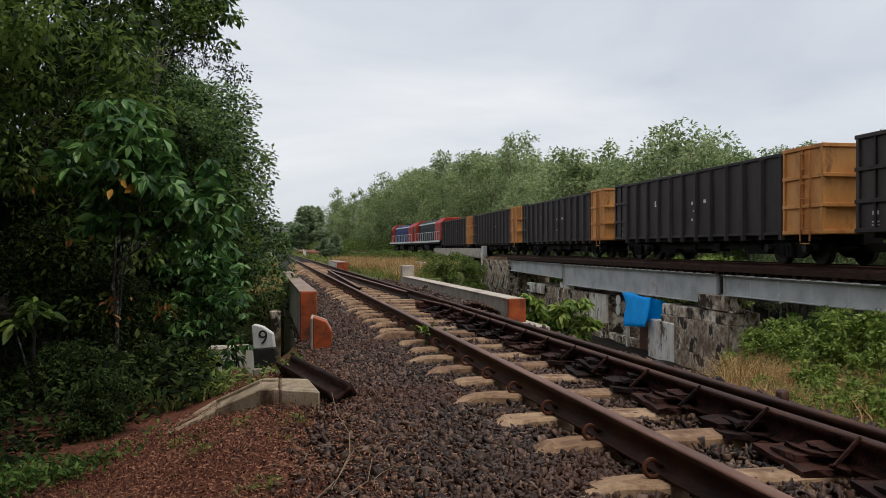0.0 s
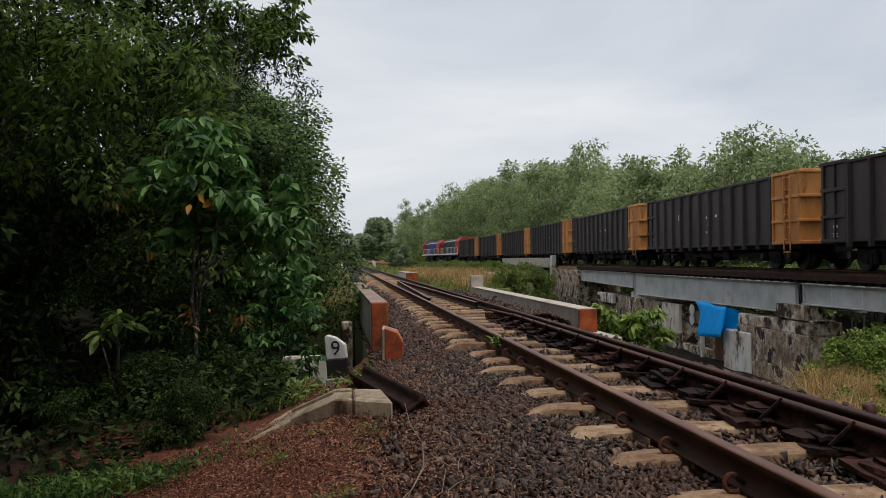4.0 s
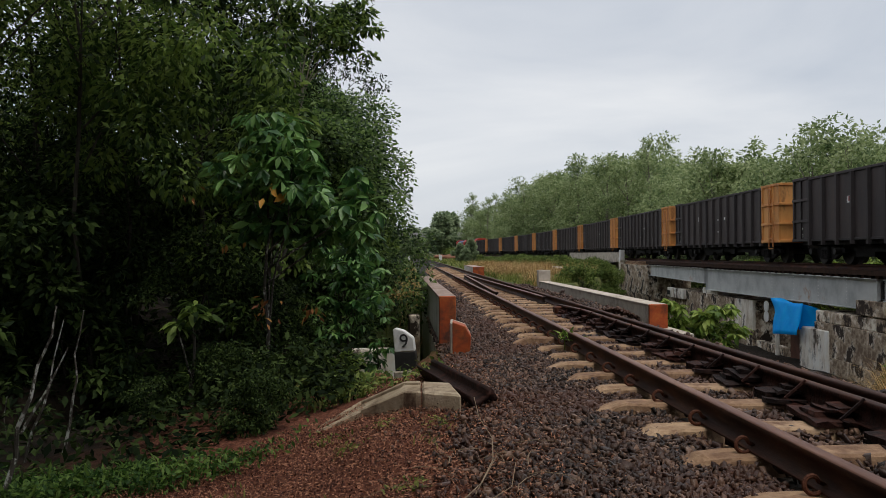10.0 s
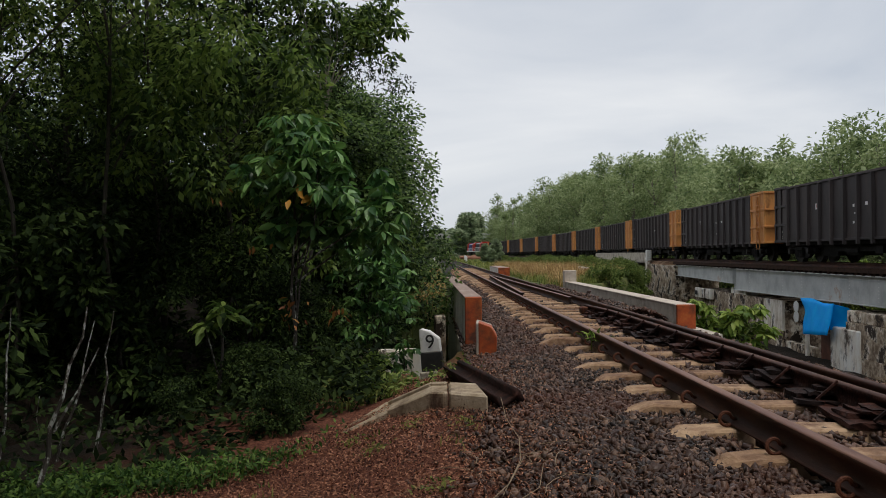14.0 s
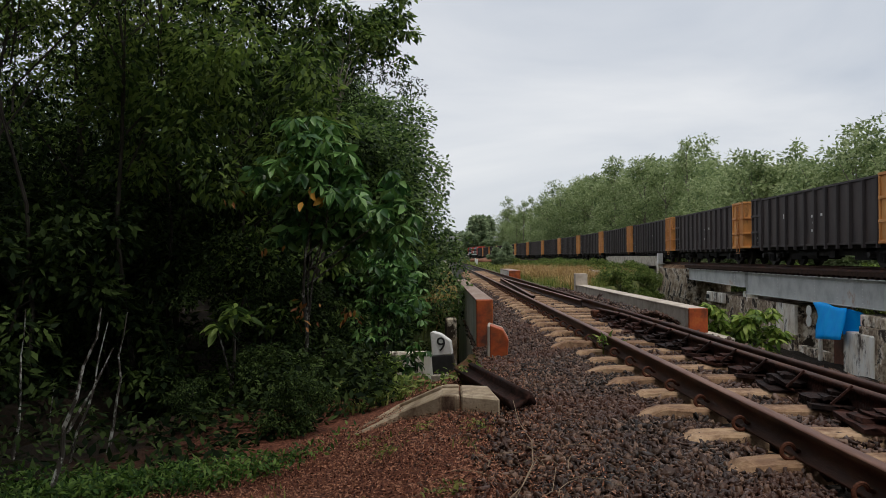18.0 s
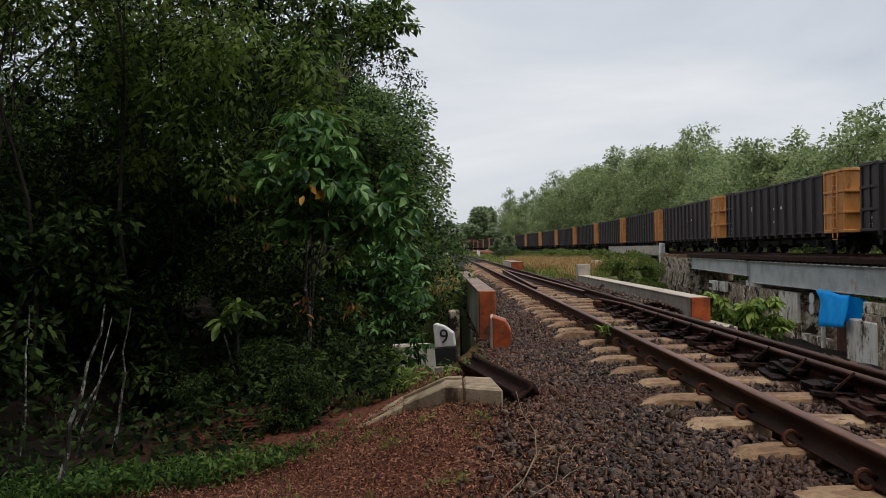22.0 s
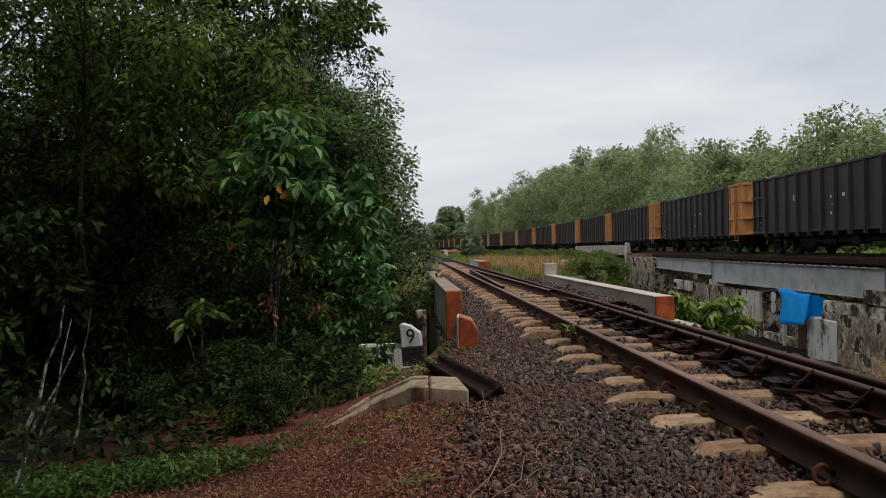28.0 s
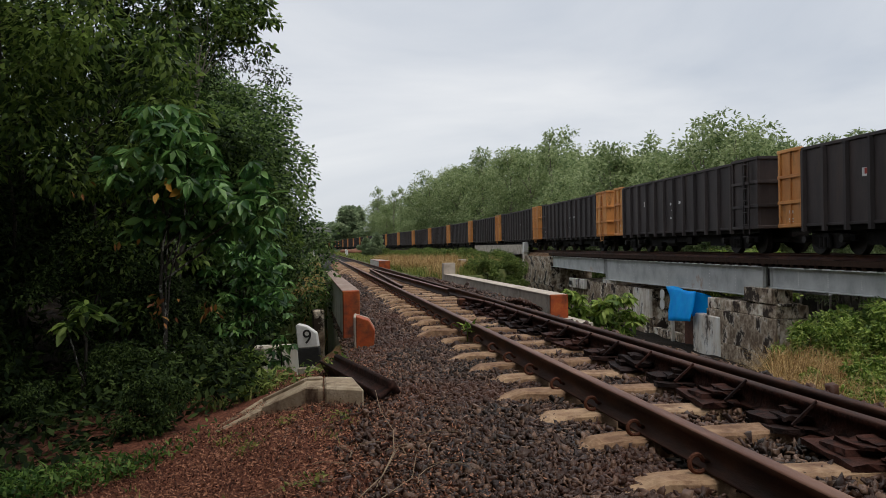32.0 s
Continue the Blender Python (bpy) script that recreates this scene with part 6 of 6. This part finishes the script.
    t = np.stack([x + dx * ln, y + dy * ln, z + hh * (0.98 - 0.25 * (ln / hh))], -1)
    v = np.stack([p0 - side, p0 + side, m + side * 0.8, m - side * 0.8, t], 1)
    k = np.arange(n)[:, None] * 5
    f3 = np.concatenate([k + np.array([[0, 1, 2]]), k + np.array([[0, 2, 3]]), k + np.array([[3, 2, 4]])])
    return tagged(new(name, raw_mesh(name, v.reshape(-1, 3), f3, mat)), label, "grass", kind="stuff")


between = lambda x, y: (y > 20 + 2.0 * x + 0.035 * np.clip(x, 0, 14) ** 2) & (x < TRAIN_X(y) - 2.6) & ((x > 4.6) | (y > 27))
grass("grass", 40000, (4.4, 16), (27, 75), 0.42, 1, M_GRASS, "green grass between the two lines", between, 0.01, 0.7)
grass("dry_grass", 40000, (4.6, 10.5), (29, 66), 0.85, 2, M_GRASS_DRY, "tall dry straw-coloured grass between the lines", lambda x, y: between(x, y) & (np.sin(0.35 * y + 0.8 * x) + 0.6 * np.sin(1.3 * y + 1.9 * x) + 0.4 * np.sin(3.1 * x - 2.3 * y) > 0.2), 0.007, 1.0)
grass("grass", 9000, (4.2, 14), (75, 240), 0.4, 3, M_GRASS, "grass strip along the far line", lambda x, y: (x < TRAIN_X(y) - 2.6) & (x > 4.3), 0.03, 0.6)
grass("dry_grass", 30000, (5.0, 11.0), (7.0, 15.5), 0.8, 4, M_GRASS_DRY, "dry bent grass on the bank below the bridge", lambda x, y: (x > 4.8) & (np.sin(1.7 * x + 0.9 * y) > -0.4) & (x > 0.6 * y - 0.2), 0.006, 0.9)
grass("grass", 12000, (4.6, 12), (4, 18), 0.36, 5, M_GRASS, "green weeds on the bank", lambda x, y: (y < 11.2 + 0.72 * x) & (x > 4.6) & (x > 0.6 * y - 0.3), 0.009)
grass("grass", 15000, (-4.2, -0.4), (3.6, 7.6), 0.12, 6, M_WEED, "short grass at the forest edge", lambda x, y: np.abs(y - (6.45 + 0.55 * x) + 0.2 * np.sin(3 * x)) < (0.18 - 0.13 * x) * smooth_step(-0.9, -1.7, x), 0.008, 0.8)
grass("grass", 900, (-1.4, 0.6), (3.0, 7.4), 0.09, 7, M_GRASS, "sparse weeds in the leaf litter", lambda x, y: np.sin(5 * x + 1) * np.sin(4 * y) > 0.75, 0.007, 0.6)
grass("grass", 1500, (-1.2, 0.5), (7.2, 11.0), 0.16, 8, M_GRASS, "weeds round the km post and the wall", lambda x, y: (np.sin(3 * x) * np.sin(2.5 * y) > 0.1) & (y < 9.4) & (np.abs(x + 0.1) > 0.22), 0.009, 0.6)

grass("dry_grass", 6000, (-1.3, 0.35), (18, 60), 0.34, 12, M_GRASS_DRY, "dry grass on the shoulder beside the line", lambda x, y: np.sin(2 * x + 0.7 * y) > -0.5, 0.01, 0.7)
grass("grass", 5000, (-1.4, 0.3), (17.5, 60), 0.3, 13, M_GRASS, "green weeds on the shoulder beside the line", width=0.01, lean=0.6)

# ---- undergrowth on the forest floor, shade in its leaf colour ----
rng = np.random.default_rng(33)
n = 60000
ux, uy = rng.uniform(-9, -0.5, n), rng.uniform(3.6, 13, n)
patch = np.sin(2.1 * ux + 1.3 * uy) + np.sin(3.3 * uy - 1.7 * ux) * 0.7
keep = (rng.random(n) < 0.3 + 0.7 * smooth_step(-2.6, -1.2, ux)) & (uy > 6.75 + 0.55 * ux + 0.1 * np.sin(5 * ux) + 0.75 * smooth_step(-1.9, -1.0, ux)) & (uy < 12.5)
ux, uy, patch = ux[keep], uy[keep], patch[keep]
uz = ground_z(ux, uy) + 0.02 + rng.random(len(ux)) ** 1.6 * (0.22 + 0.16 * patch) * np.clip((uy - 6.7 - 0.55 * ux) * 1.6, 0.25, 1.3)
d = rng.normal(size=(len(ux), 3)) * np.array([1, 1, 0.3])
d /= np.linalg.norm(d, axis=1, keepdims=True)
tagged(new("undergrowth", blades_at("undergrowth", np.stack([ux, uy, uz], -1), d, 0.1, 0.045, rng, M_LEAF_DEEP_SHADE, 0.1, False)), "low leafy plants covering the forest floor, shade in their leaf colour", "undergrowth", kind="stuff")

# ---- leafy green ground cover along the edge of the litter ----
rng = np.random.default_rng(35)
n = 60000
ux, uy = rng.uniform(-4.4, -0.3, n), rng.uniform(3.4, 7.8, n)
lump = 0.5 + 0.5 * np.sin(4.3 * ux + 1.1) * np.sin(5.1 * uy + 0.7 * ux)
keep = (np.abs(uy - (6.42 + 0.55 * ux) + 0.22 * np.sin(3 * ux) + 0.08 * np.sin(11 * ux)) < (0.16 - 0.12 * ux) * (0.35 + 0.8 * lump)) & (rng.random(n) < smooth_step(-0.6, -1.8, ux))
ux, uy, lump = ux[keep], uy[keep], lump[keep]
uz = ground_z(ux, uy) + 0.01 + rng.random(len(ux)) * (0.05 + 0.1 * lump)
d = rng.normal(size=(len(ux), 3)) * np.array([1, 1, 0.35]) + np.array([0, 0, 0.35])
d /= np.linalg.norm(d, axis=1, keepdims=True)
tagged(new("ground_cover", blades_at("ground_cover", np.stack([ux, uy, uz], -1), d, 0.055, 0.02, rng, M_WEED, -0.15, False)), "fresh green leafy weeds along the edge of the litter", "weeds", kind="stuff")
sprigs = [(-0.95, 4.6), (-0.45, 5.3), (-0.2, 5.75), (-0.62, 5.9), (-1.35, 4.25), (-0.05, 4.2), (-0.8, 3.4), (0.15, 5.6)]
cx, cy = np.array(sprigs).T
k = rng.integers(0, len(sprigs), 520)
ux, uy = cx[k] + rng.normal(0, 0.06, 520), cy[k] + rng.normal(0, 0.06, 520)
d = rng.normal(size=(520, 3)) * np.array([1, 1, 0.3]) + np.array([0, 0, 0.5])
tagged(new("weed_sprigs", blades_at("weed_sprigs", np.stack([ux, uy, ground_z(ux, uy) + 0.01 + 0.05 * rng.random(520)], -1), d / np.linalg.norm(d, axis=1, keepdims=True), 0.034, 0.015, rng, M_GRASS, -0.1, False)), "small green weed sprigs in the leaf litter", "weeds", kind="stuff")

# ---- weeds round the km post and beside the drain ----
rng = np.random.default_rng(36)
n = 26000
ux, uy = rng.uniform(-1.7, 0.3, n), rng.uniform(6.6, 10.2, n)
lump = 0.5 + 0.5 * np.sin(5.3 * ux + 0.4) * np.sin(4.1 * uy + 1.7 * ux)
keep = (rng.random(n) < (0.05 + 0.5 * lump ** 2) * (1 - 0.85 * smooth_step(-0.7, -0.15, ux))) & (uy > 7.05 + 0.4 * np.abs(ux + 0.1)) & (np.hypot(ux + 0.065, uy - 10.0) > 0.45) & (np.hypot(ux + 0.36, uy - 9.3) > 0.2)
ux, uy, lump = ux[keep], uy[keep], lump[keep]
uz = ground_z(ux, uy) + 0.01 + rng.random(len(ux)) * (0.03 + 0.16 * lump)
d = rng.normal(size=(len(ux), 3)) * np.array([1, 1, 0.35]) + np.array([0, 0, 0.3])
d /= np.linalg.norm(d, axis=1, keepdims=True)
tagged(new("weeds", blades_at("weeds", np.stack([ux, uy, uz], -1), d, 0.07, 0.032, rng, M_SHRUB, -0.1, False)), "low leafy weeds round the kilometre post", "weeds", kind="stuff")

# ---- leaf litter ----
rng = np.random.default_rng(9)
n = 150000
lx, ly = rng.uniform(-3.2, 1.15, n), 2.0 + 7.5 * rng.random(n) ** 1.2
keep = (lx > -3.4 + 0.1 * ly) & (ly < 6.5 + 0.55 * lx + np.where(lx > -0.4, 9, 0.1 + 0.5 * smooth_step(-1.4, -0.8, lx))) & (rng.random(n) > smooth_step(0.15, 1.1, lx) * 0.97)
lx, ly = lx[keep], ly[keep]
lz = np.where(lx > 0.35, np.maximum(ground_z(lx, ly), bed_z(lx, ly)), ground_z(lx, ly)) + rng.uniform(0.005, 0.03, len(lx))
d = rng.normal(size=(len(lx), 3)) * np.array([1, 1, 0.25])
d /= np.linalg.norm(d, axis=1, keepdims=True)
tagged(new("leaf_litter", blades_at("leaf_litter", np.stack([lx, ly, lz], -1), d, 0.026, 0.0085, rng, M_LITTER, 0.0, False)), "dry red-brown fallen leaves on the path", "leaf litter", kind="stuff")
# ---- small things ----
km = empty("km_post", "white topped concrete kilometre post with a black numeral", "kilometre post")
bm = bmesh.new()
add_prism(bm, [(-0.125, 0.24), (0.125, 0.24), (0.115, 0.405), (0.0, 0.5), (-0.1, 0.535), (-0.13, 0.52)], -0.07, 0.07, "y")
part("head", bm, M_WHITE, km, "white painted head", 0.01)
bm = bmesh.new()
add_prism(bm, [(-0.13, -0.25), (0.13, -0.25), (0.13, 0.239), (-0.13, 0.239)], -0.07, 0.07, "y")
part("shaft", bm, M_BLACK, km, "black painted shaft", 0.01)
box_part("foot", (0, 0, -0.12), (0.3, 0.2, 0.26), M_CONCRETE, km, "bare concrete foot", 0.015)
txt = bpy.data.curves.new("numeral", "FONT")
txt.body, txt.size, txt.extrude, txt.align_x, txt.align_y = "9", 0.24, 0.003, "CENTER", "CENTER"
txt.materials.append(M_BLACK)
o = new("numeral", txt)
o.parent = km
o.matrix_basis = pose(0.0, -0.074, 0.365, 90, 0, 0)
o["label"] = "black numeral 9"
km.matrix_basis = pose(-0.065, 10.2, -0.575, 0, -4, -8)

# concrete drain kerb beside the litter path
drain = empty("concrete_drain", "broken concrete drain channel half buried in the leaf litter", "drain")
rim_front = [(0.04, 6.12, -0.15), (-0.07, 6.24, -0.17), (-0.41, 6.51, -0.35), (-0.81, 6.38, -0.52)]
rim_back = [(0.05, 6.47, -0.13), (-0.07, 6.53, -0.14), (-0.43, 6.88, -0.35), (-0.81, 6.47, -0.52)]


def quad_block(name, top, depth, bevel=0.012):
    bm = bmesh.new()
    lo = [bm.verts.new((x, y, z - depth)) for x, y, z in top]
    hi = [bm.verts.new(p) for p in top]
    k = len(top)
    bm.faces.new(hi)
    bm.faces.new(lo[::-1])
    for i in range(k):
        bm.faces.new((lo[i], lo[(i + 1) % k], hi[(i + 1) % k], hi[i]))
    return part(name, bm, M_DRAIN, drain, "", bevel)


quad_block("slab", [(0.06, 6.47, -0.13), (0.28, 6.39, -0.13), (0.34, 6.00, -0.16), (0.06, 6.09, -0.15)], 0.35, 0.015)
for rim, w in ((rim_front, 0.05), (rim_back, 0.04)):
    for (ax, ay, az), (bx, by, bz) in zip(rim, rim[1:]):
        d = Vector((bx - ax, by - ay, 0)).normalized() * w / 2
        a0, a1, c0, c1 = (ax - d.y, ay + d.x, az), (ax + d.y, ay - d.x, az), (bx - d.y, by + d.x, bz), (bx + d.y, by - d.x, bz)
        quad_block("kerb", [a0, a1, c1, c0], 0.3)
for k in range(3):
    quad_block("channel_bed", [(x, y, z - 0.025) for x, y, z in (rim_front[k], rim_back[k], rim_back[k + 1], rim_front[k + 1])], 0.25, 0)
block = tagged(new("laterite_block"), "rough red-brown stone block beside the drain", "stone block")
bm = bmesh.new()
bmesh.ops.create_icosphere(bm, subdivisions=3, radius=1.0)
for v in bm.verts:
    v.co = Vector([math.copysign(abs(c) ** 0.5, c) for c in v.co]) * (1 + 0.18 * noise.noise(v.co * 2.1))
    v.co = Vector((v.co.x * 0.14, v.co.y * 0.13, v.co.z * 0.15))
part("stone", bm, M_BRICKRED, block, at=pose(-0.36, 9.3, -0.62, 4, 3, 25))

# cut length of old rail on the ballast
scrap = tagged(new("scrap_rail", rail_mesh("scrap_rail", lambda y: 0, [0, 0.6, 1.2, 1.95], [M_GUARD, M_RAIL], 0.0, [(u * 1.5, w * 1.25) for u, w in RAIL])), "rusty cut length of rail lying on the ballast", "scrap rail")
bmr = bmesh.new()
bmr.from_mesh(scrap.data)
bmesh.ops.holes_fill(bmr, edges=bmr.edges[:])
bmr.to_mesh(scrap.data)
bmr.free()
scrap.matrix_basis = pose(0.595, 6.10, -0.17, -1.5, 62, 9.5)

# dead twigs on the litter
def twig(points, r, label):
    cu = bpy.data.curves.new("twig", "CURVE")
    cu.dimensions, cu.bevel_depth, cu.bevel_resolution = "3D", r, 2
    sp = cu.splines.new("POLY")
    sp.points.add(len(points) - 1)
    for i, p in enumerate(points):
        sp.points[i].co = (*p, 1)
        sp.points[i].radius = 1 - 0.6 * i / len(points)
    cu.materials.append(M_TWIG)
    return tagged(new("twig", cu), label, "twig")


twig([(0.28, 4.0, -0.3), (0.40, 4.35, -0.22), (0.42, 4.6, -0.16), (0.37, 4.85, -0.10), (0.36, 5.1, -0.02)], 0.0032, "bleached bent twig sticking out of the litter")
twig([(0.15, 3.75, -0.3), (0.32, 4.1, -0.27), (0.42, 4.35, -0.2)], 0.003, "thin dry twig on the litter")
twig([(-0.1, 3.6, -0.33), (0.22, 3.7, -0.3), (0.45, 3.95, -0.25), (0.5, 4.2, -0.2)], 0.003, "thin dry twig on the litter")
twig_rng = random.Random(17)
for k in range(12):
    tx, ty, ta = twig_rng.uniform(-0.1, 0.62), twig_rng.uniform(3.3, 4.9), twig_rng.uniform(0, 6.283)
    pts = []
    for j in range(5):
        ta += twig_rng.uniform(-0.5, 0.5)
        tx, ty = tx + 0.07 * math.cos(ta), ty + 0.07 * math.sin(ta)
        pts.append((tx, ty, max(float(ground_z(tx, ty)), float(bed_z(tx, ty))) + 0.025 + 0.02 * math.sin(j * 0.8)))
    twig(pts, twig_rng.uniform(0.0018, 0.003), "fine dry twig on the stones and litter")


# weed growing on the near rail
wd = empty("weed", "small bright green weed sprouting beside the rail", "weed", m=pose(1.66, 9.0, -0.2))
rng = np.random.default_rng(4)
pp = np.zeros((26, 3)) + rng.normal(size=(26, 3)) * np.array([0.05, 0.05, 0.02]) + np.array([0, 0, 0.14])
dd = rng.normal(size=(26, 3)) * np.array([1, 1, 0.3]) + np.array([0, 0, 0.5])
dd /= np.linalg.norm(dd, axis=1, keepdims=True)
o = new("leaves", blades_at("leaves", pp, dd, 0.13, 0.028, rng, M_LEAF_BRIGHT, -0.2, True))
o.parent = wd
bm = bmesh.new()
add_cyl(bm, (0, 0, 0), (0, 0, 0.15), 0.008, seg=6)
part("stem", bm, M_GRASS, wd)


# broad-leaved sapling at the forest edge
def broad_sapling(x, y, spec, seed, label, leaf=0.185, drop=0.0, mat=M_LEAF_BROAD):
    rng = random.Random(seed)
    z0 = float(ground_z(x, y))
    t = empty("sapling", label, "tree", m=pose(x, y, z0))
    cs = [(px - x, py - y, pz - z0 - drop) for px, py, pz, r in spec]
    top = max(c[2] for c in cs)
    bm = bmesh.new()
    limb(bm, (0, 0, -0.1), (0.05, 0, top * 0.9), 0.026, 0.009, rng, 6)
    part("trunk", bm, M_BARK, t)
    nr = np.random.default_rng(seed)
    p, d = [], []
    for i, (c, s) in enumerate(zip(cs, spec)):
        bm = bmesh.new()
        limb(bm, (0.02, 0, c[2] * (0.3 if i % 4 == 1 else 0.72)), c, 0.013, 0.006, rng, 3)
        tips = [Vector(c)]
        for k in range(max(0, int(54 * s[3]) - 3)):
            a, e = rng.uniform(0, 6.283), rng.uniform(-0.6, 1.1)
            tips.append(Vector(c) + Vector((math.cos(a) * math.cos(e), math.sin(a) * math.cos(e), math.sin(e) * 0.9)) * s[3] * rng.uniform(0.45, 1.0))
        part("branch", bm, M_BARK, t)
        for tip in tips:
            k = rng.randint(7, 11)
            a = rng.uniform(0, 6.283) + np.arange(k) * 2.4
            e = nr.uniform(-0.25, 0.65, k)
            dirs = np.stack([np.cos(a) * np.cos(e), np.sin(a) * np.cos(e), np.sin(e)], -1)
            p.append(np.array(tip) + dirs * 0.02)
            d.append(dirs * 1.6)
    o = new("leaves", blades_at("leaves", np.concatenate(p), np.concatenate(d), leaf, leaf * 0.4, nr, mat, 1.05, True))
    o.parent = t
    return t


broad_sapling(-1.55, 8.9, [(-1.55, 8.8, 2.2, 0.5), (-1.25, 8.7, 1.95, 0.5), (-0.95, 8.75, 1.7, 0.5), (-0.72, 8.8, 1.45, 0.42), (-1.75, 8.8, 1.85, 0.38), (-1.45, 9.0, 1.75, 0.5), (-0.85, 9.1, 1.25, 0.35), (-1.3, 9.0, 1.4, 0.45), (-1.6, 9.0, 1.35, 0.35)], 3, "broad-leaved sapling with large glossy drooping leaves at the forest edge", 0.18, 0.2)
broad_sapling(-0.95, 11.0, [(-0.85, 10.8, 0.75, 0.4), (-0.7, 10.9, 0.42, 0.4), (-1.1, 10.9, 0.95, 0.3), (-0.62, 11.1, 0.05, 0.4), (-0.95, 10.8, -0.05, 0.4), (-0.75, 10.7, 0.25, 0.45), (-0.95, 10.9, 0.6, 0.45), (-0.6, 11.0, 0.7, 0.3)], 5, "drooping broad-leaved sapling beside the bridge parapet", 0.14)
broad_sapling(-2.14, 8.1, [(-2.1, 8.0, 0.36, 0.14), (-2.26, 8.05, 0.22, 0.12)], 6, "cluster of drooping broad leaves in the undergrowth", 0.17, 0.05, M_LEAF_MID)
broad_sapling(-0.5, 12.0, [(-0.48, 11.8, -0.5, 0.2), (-0.56, 11.9, -0.75, 0.18)], 9, "small broad-leaved plant in front of the low wall", 0.13)
for x, y, spec, sd in ((6.75, 21.0, [(6.72, 20.9, -0.75, 0.3), (6.5, 21, -1.15, 0.3), (6.95, 21, -1.2, 0.3), (6.7, 21, -1.5, 0.35)], 15),
                       (7.75, 21.0, [(7.95, 20.9, -0.85, 0.34), (7.55, 21, -1.3, 0.36), (8.2, 21, -1.3, 0.36), (7.4, 21, -1.0, 0.3), (7.9, 21, -1.7, 0.4), (7.2, 21.2, -1.55, 0.3)], 16)):
    broad_sapling(x, y, spec, sd, "bright broad-leaved plant growing in the dip under the bridge", 0.27, -0.2, M_LEAF_BRIGHT)
# dead leaves hanging in the sapling
dead = empty("hanging_dead_leaves", "withered orange leaves hanging in the sapling", "dead leaves")
nr = np.random.default_rng(8)
for c, k, mt, ln in (((-1.36, 8.4, 1.52), 5, M_LEAF_YELLOW, 0.2), ((-1.51, 8.5, 0.3), 16, M_LEAF_DRY, 0.085), ((-1.04, 8.5, 0.34), 14, M_LEAF_DRY, 0.085), ((-1.9, 8.6, 1.0), 3, M_LEAF_DRY, 0.09), ((-2.3, 8.7, 1.5), 5, M_LEAF_DRY, 0.08)):
    p = np.array(c) + nr.normal(size=(k, 3)) * np.array([0.07, 0.06, 0.07])
    dd = nr.normal(size=(k, 3)) * 0.6 + np.array([0, 0, -1.0])
    o = new("cluster", blades_at("cluster", p, dd, ln, ln * 0.42, nr, mt, 0.9, True))
    o.parent = dead

# slim pale trunks standing in the shade, and the taller edge tree
def bare_trunk(x, y, h, r, lean, seed, label, fork=True):
    rng = random.Random(seed)
    z0 = float(ground_z(x, y)) - 0.1
    bm = bmesh.new()
    top = Vector((lean[0], lean[1], h))
    limb(bm, (0, 0, 0), top, r, r * 0.25, rng, 7)
    if fork:
        limb(bm, top * 0.4, top * 0.4 + Vector((0.25, 0.1, 0.4 * h)), r * 0.5, r * 0.2, rng, 4)
    ob = tagged(new("slender_tree", finish("slender_tree", bm, M_BARK_LICHEN)), label, "tree")
    ob.matrix_basis = pose(x, y, z0)
    return ob


for i, (x, y, h, r, ln) in enumerate([(-2.55, 5.15, 1.3, 0.021, (0.28, 0.2)), (-2.9, 6.25, 1.15, 0.013, (0.25, 0.15)), (-2.7, 6.45, 1.2, 0.015, (0.14, 0.1)), (-3.5, 6.6, 1.3, 0.015, (0.06, 0.1)), (-4.2, 8.4, 2.2, 0.015, (0.1, 0.2))]):
    bare_trunk(x, y, h, r, ln, 50 + i, "slender pale-barked young tree in the shade", i == 0)

# overpass, mast, posts and soil bank in the distance
op = empty("overpass", "pale concrete road overpass across both lines", "overpass")
box_part("deck", (6, 300, 7.0), (60, 8, 0.9), M_OVERPASS, op, "", 0.05)
box_part("railing", (6, 295.9, 7.9), (60, 0.2, 0.7), M_OVERPASS, op)
for x in (-6, 13, 26):
    box_part("column", (x, 300, 3.0), (1.2, 5, 7.2), M_OVERPASS, op, "", 0.05)
mast = empty("radio_mast", "slim grey radio mast above the trees", "mast")
bm = bmesh.new()
add_cyl(bm, (31.5, 110, 0), (31.5, 110, 14.7), 0.07, 0.05, 8)
part("pole", bm, M_GIRDER, mast)
box_part("antenna", (31.5, 110, 14.9), (0.28, 0.28, 0.9), M_GIRDER, mast, "", 0.02)
for x, y, h in ((5.6, 150, 0.9), (0.0, 120, 0.8), (4.6, 118, 0.8)):
    m = empty("marker_post", "short white marker post beside the line", "post")
    box_part("post", (x, y, h / 2 - 0.5), (0.25, 0.25, h + 0.5), M_WHITE, m, "", 0.02)
stone = tagged(new("white_slab"), "white slab lying in the grass", "slab")
box_part("slab", (8.6, 45.5, -0.02), (1.3, 0.6, 0.18), M_WHITE, stone, "", 0.03, pose(0, 0, 0, 3, 5, 12))
bank = empty("soil_bank", "bare red laterite bank with low sheds beyond the field", "bank")
for c, s in (((8.3, 170, 0.0), (3.2, 4, 1.1)), ((6.6, 175, 0.0), (2, 3, 0.8))):
    bm = bmesh.new()
    vs = bmesh.ops.create_icosphere(bm, subdivisions=3, radius=1.0, matrix=Matrix.Translation(c) @ Matrix.Diagonal((*[k / 1.6 for k in s], 1)))["verts"]
    for v in vs:
        v.co += Vector((0, 0, 0.3)) * noise.noise(v.co * 0.8)
    part("mound", bm, M_BRICKRED, bank, smooth=True)

motions()
